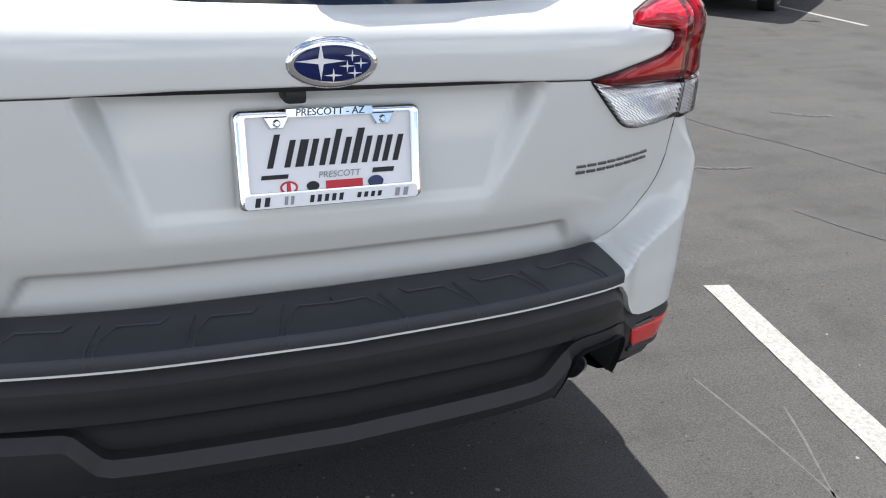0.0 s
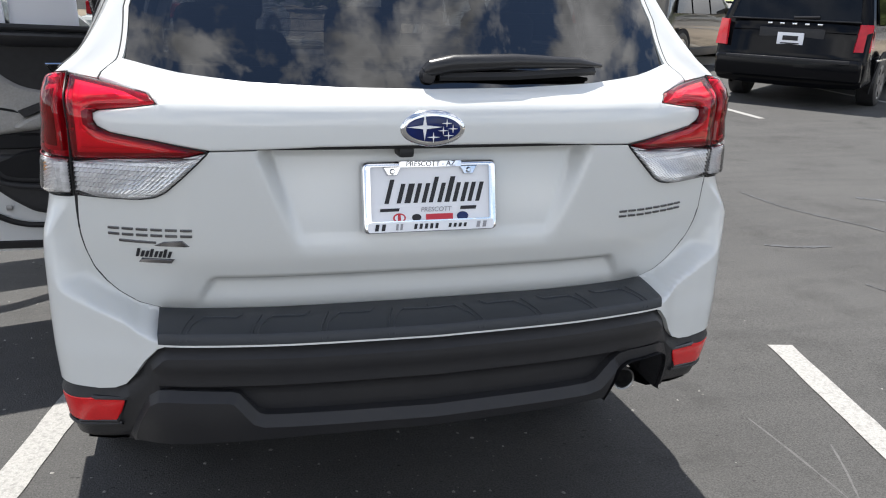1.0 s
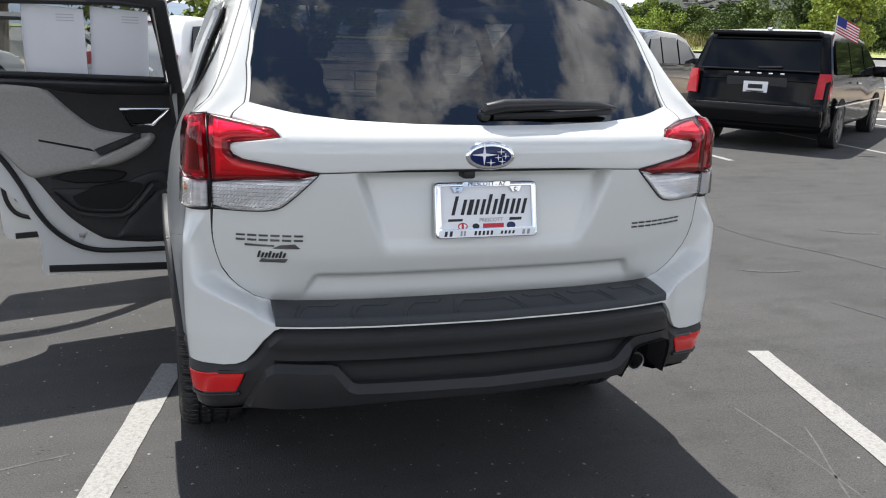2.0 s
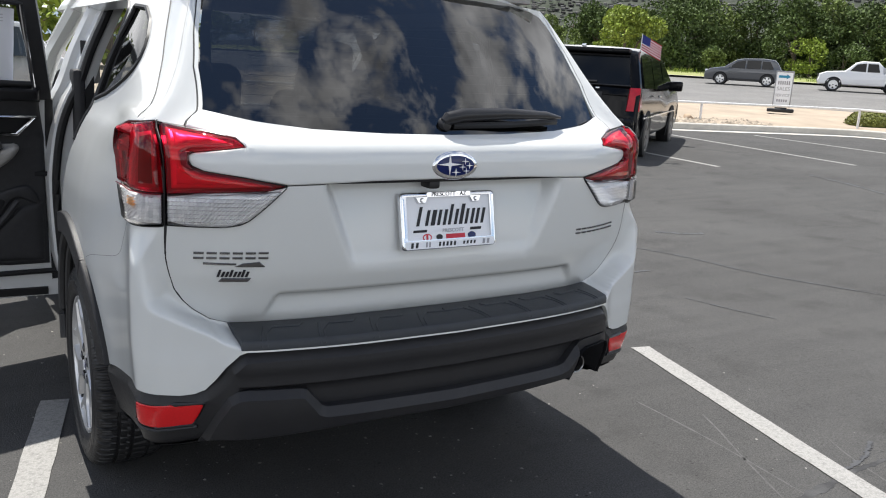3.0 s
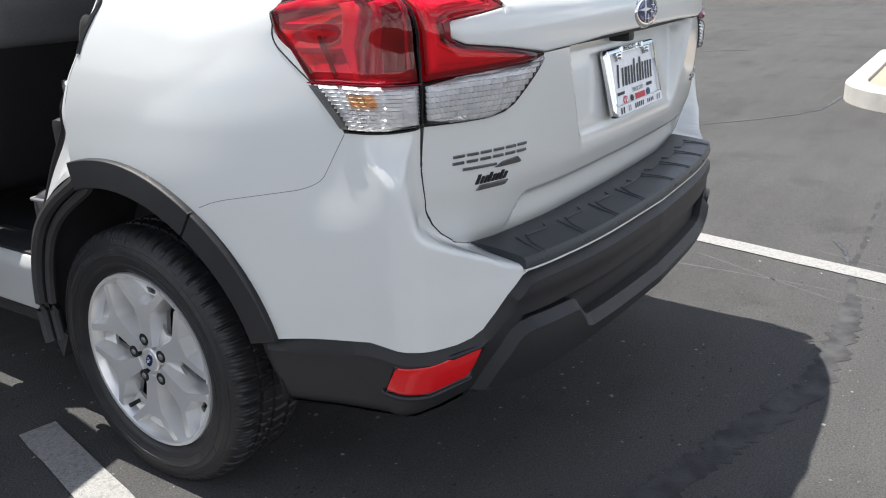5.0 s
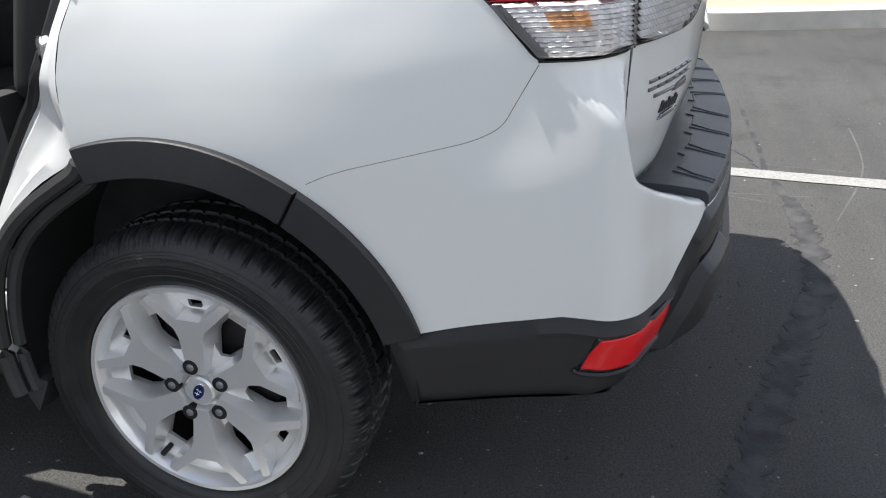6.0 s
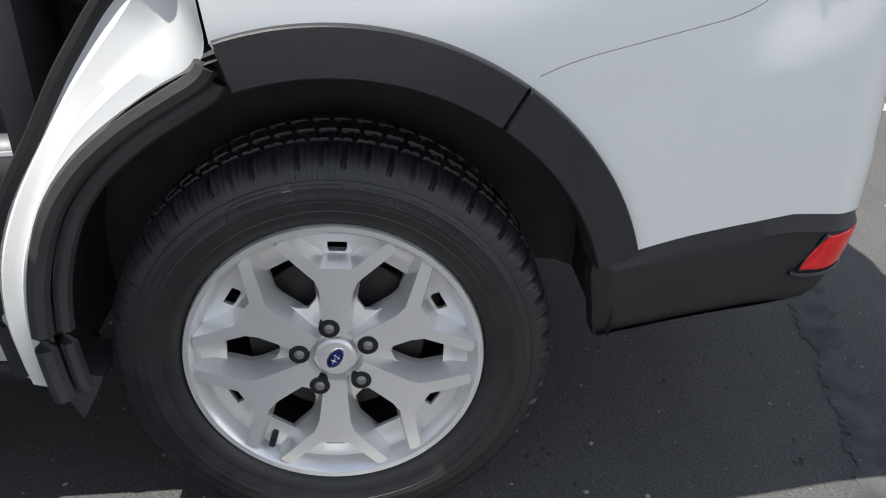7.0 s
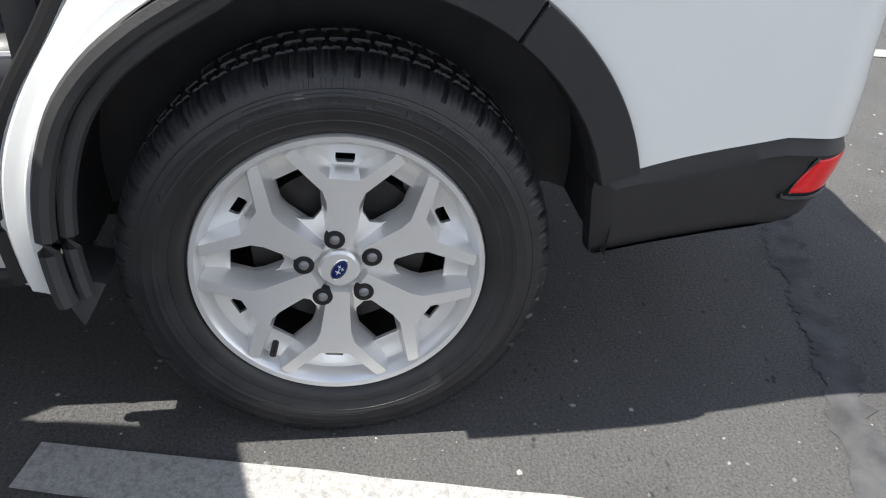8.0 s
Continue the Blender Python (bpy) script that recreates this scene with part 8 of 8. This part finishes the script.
fl.parent = None
m = pose(*on_ground((ax_ - ux * 1.02, ay_ - uy * 1.02)), 0, 0, hd_ - 90)
fp = m @ Vector((0.80, 0.75, 1.37))
fl.location = fp
fl.scale = (0.82, 0.82, 0.86)
part("pole", tube([(0, 0, 0), (0.02, 0.0, 0.63)], 0.009, 6), WHITE_METAL, fl)
FLAG_R, FLAG_W, FLAG_B = mat("flag_red", (0.45, 0.02, 0.03), 0.8), mat("flag_white", (0.72, 0.70, 0.70), 0.8), mat("flag_blue", (0.03, 0.04, 0.20), 0.8)
dirx, diry = 0.76, -0.65


def flag_pt(u, v):
    w = 0.05 * math.sin(u * 14) * u / 0.4
    return (0.02 + dirx * u * 0.94 + diry * w, diry * u * 0.94 - dirx * w, 0.62 - v - 0.45 * u)


for k in range(13):
    v0, v1 = 0.27 * k / 13, 0.27 * (k + 1) / 13
    u0 = 0.17 if k < 7 else 0.0
    bm = grid_bm([[flag_pt(u, v0), flag_pt(u, v1)] for u in np.linspace(u0, 0.40, 16)])
    part("stripe", bm, FLAG_R if k % 2 == 0 else FLAG_W, fl)
part("canton", grid_bm([[flag_pt(u, v) for v in (0, 0.05, 0.10, 0.1454)] for u in np.linspace(0, 0.17, 8)]), FLAG_B, fl)

# SUV side profile, shared by the other cars
SUVP = [(0.0, 0.40), (0.0, 0.70), (0.08, 1.00), (0.35, 1.45), (0.55, 1.62), (1.2, 1.68), (2.3, 1.64), (2.75, 1.55), (3.45, 1.10), (4.25, 0.97), (4.55, 0.80), (4.62, 0.50), (4.55, 0.28), (0.10, 0.28)]
SUVW = [[(0.55, 1.06), (1.25, 1.05), (1.25, 1.52), (0.80, 1.50)], [(1.32, 1.05), (2.15, 1.04), (2.12, 1.54), (1.32, 1.55)], [(2.22, 1.04), (3.15, 1.05), (2.70, 1.44), (2.22, 1.52)]]


def suv(name, at, heading, paint, label):
    v = vehicle(name, at, heading, 4.62, 1.86, 1.68, SUVP, SUVW, paint, label, 0.36, (0.88, 3.62), 1.0, 0.15)
    ends(v, 1.86, (0.70, 0.13, 1.06, 0.60, 0.42, 1.50), (0.72, 3.42, 1.14, 0.58, 2.82, 1.55), [(0.62, 0.88, -0.01, 0.16, 0.80, 1.02)], [(0.50, 0.84, 4.30, 4.56, 0.74, 0.90)], grille=(0.45, 4.60, 0.50, 0.80))
    for s in (-1, 1):
        part("door_mirror", box((s * 1.0 - 0.1, 3.0, 1.02), (s * 1.0 + 0.1, 3.1, 1.16), 0.03), paint, v)
        part("sill", box((s * 0.92 - 0.02, 1.3, 0.28), (s * 0.92 + 0.02, 3.2, 0.42), 0.01), PLASTIC, v)
    part("rear_bumper", box((-0.88, -0.05, 0.36), (0.88, 0.12, 0.60), 0.04), PLASTIC, v)
    part("licence_plate", box((-0.16, -0.02, 0.66), (0.16, 0.01, 0.80), 0.005), WHITE_PLASTIC, v)
    return v


def at_rear(c, heading, back):
    return (c[0] - math.cos(radians(heading)) * back, c[1] - math.sin(radians(heading)) * back)


suv("parked_suv", at_rear((8.45, 13.6), 37, 2.3), 37, OLIVE, "dark brown SUV parked beyond the minivan")
white = suv("parked_suv", at_rear((-0.55, 15.5), 62, 2.3), 62, WHITEPAINT, "white SUV parked ahead of the open car")
part("high_brake_lamp", box((-0.30, 0.40, 1.545), (0.30, 0.46, 1.575), 0.01), TAIL, white, "red high brake lamp")
suv("parked_suv", at_rear((-5.2, 13.2), 68, 2.3), 68, WHITEPAINT, "second white SUV parked ahead of the open car")
RD = math.degrees(math.atan2(0.8, -0.6))


def road_place(az, q, cam_xy=(-1.4, -1.8)):
    """The point on the road at q, seen from near the parked car at that bearing."""
    d = np.array([math.cos(radians(az)), math.sin(radians(az))])
    t = (q - np.array(cam_xy) @ q_axis) / (d @ q_axis)
    return np.array(cam_xy) + d * t


p = road_place(39.3, 54.0)
suv("grey_suv", at_rear(p, RD, 2.3), RD, GREYPAINT, "dark grey SUV on the far lane of the road")
p = road_place(27.4, 57.0)
suv("white_suv", at_rear(p, RD, 2.3), RD, WHITEPAINT, "white SUV on the far lane of the road")

# white pickup
PUP = [(0.0, 0.55), (0.0, 1.12), (1.75, 1.14), (1.80, 1.55), (2.05, 1.80), (2.9, 1.82), (3.25, 1.72), (3.80, 1.22), (4.75, 1.15), (5.15, 1.00), (5.25, 0.60), (5.15, 0.40), (0.10, 0.42)]
p = road_place(32.3, 54.0)
pick = vehicle("pickup_truck", at_rear(p, RD, 2.6), RD, 5.3, 1.90, 1.82, PUP, [[(1.95, 1.20), (2.62, 1.20), (2.62, 1.68), (2.08, 1.68)], [(2.70, 1.20), (3.55, 1.22), (3.20, 1.62), (2.70, 1.70)]],
               WHITEPAINT, "white crew-cab pickup on the road", 0.39, (1.15, 4.35), 1.15, 0.14, cat="pickup")
ends(pick, 1.9, None, (0.74, 3.78, 1.25, 0.62, 3.30, 1.70), [(0.72, 0.92, -0.02, 0.1, 0.85, 1.10)], [(0.52, 0.86, 4.95, 5.2, 0.86, 1.0)], grille=(0.5, 5.22, 0.72, 1.02))
# the bed is solid; this near-black plate paints the shade of an open one
part("cargo_bed", box((-0.78, 0.08, 1.10), (0.78, 1.70, 1.165), 0.01), GAP, pick, "dark open cargo bed")
# white box truck
TRP = [(0.0, 0.75), (0.0, 2.75), (0.1, 2.9), (4.4, 2.9), (4.9, 2.45), (5.25, 2.15), (5.65, 1.62), (6.4, 1.48), (6.75, 1.25), (6.80, 0.6), (0.2, 0.6)]
p = road_place(18.9, 58.0)
trk = vehicle("box_truck", at_rear(p, RD, 3.4), RD, 6.8, 2.3, 3.1, TRP, [[(4.45, 1.55), (5.35, 1.55), (5.1, 2.12), (4.5, 2.2)]], WHITEPAINT, "white box truck on the far lane of the road", 0.45, (1.3, 5.7), 2.4, 0.02, cat="truck")
ends(trk, 2.3, None, (0.9, 5.6, 1.56, 0.85, 5.22, 2.2), [], [(0.7, 1.05, 6.55, 6.76, 0.95, 1.15)], grille=(0.6, 6.74, 0.7, 1.25))
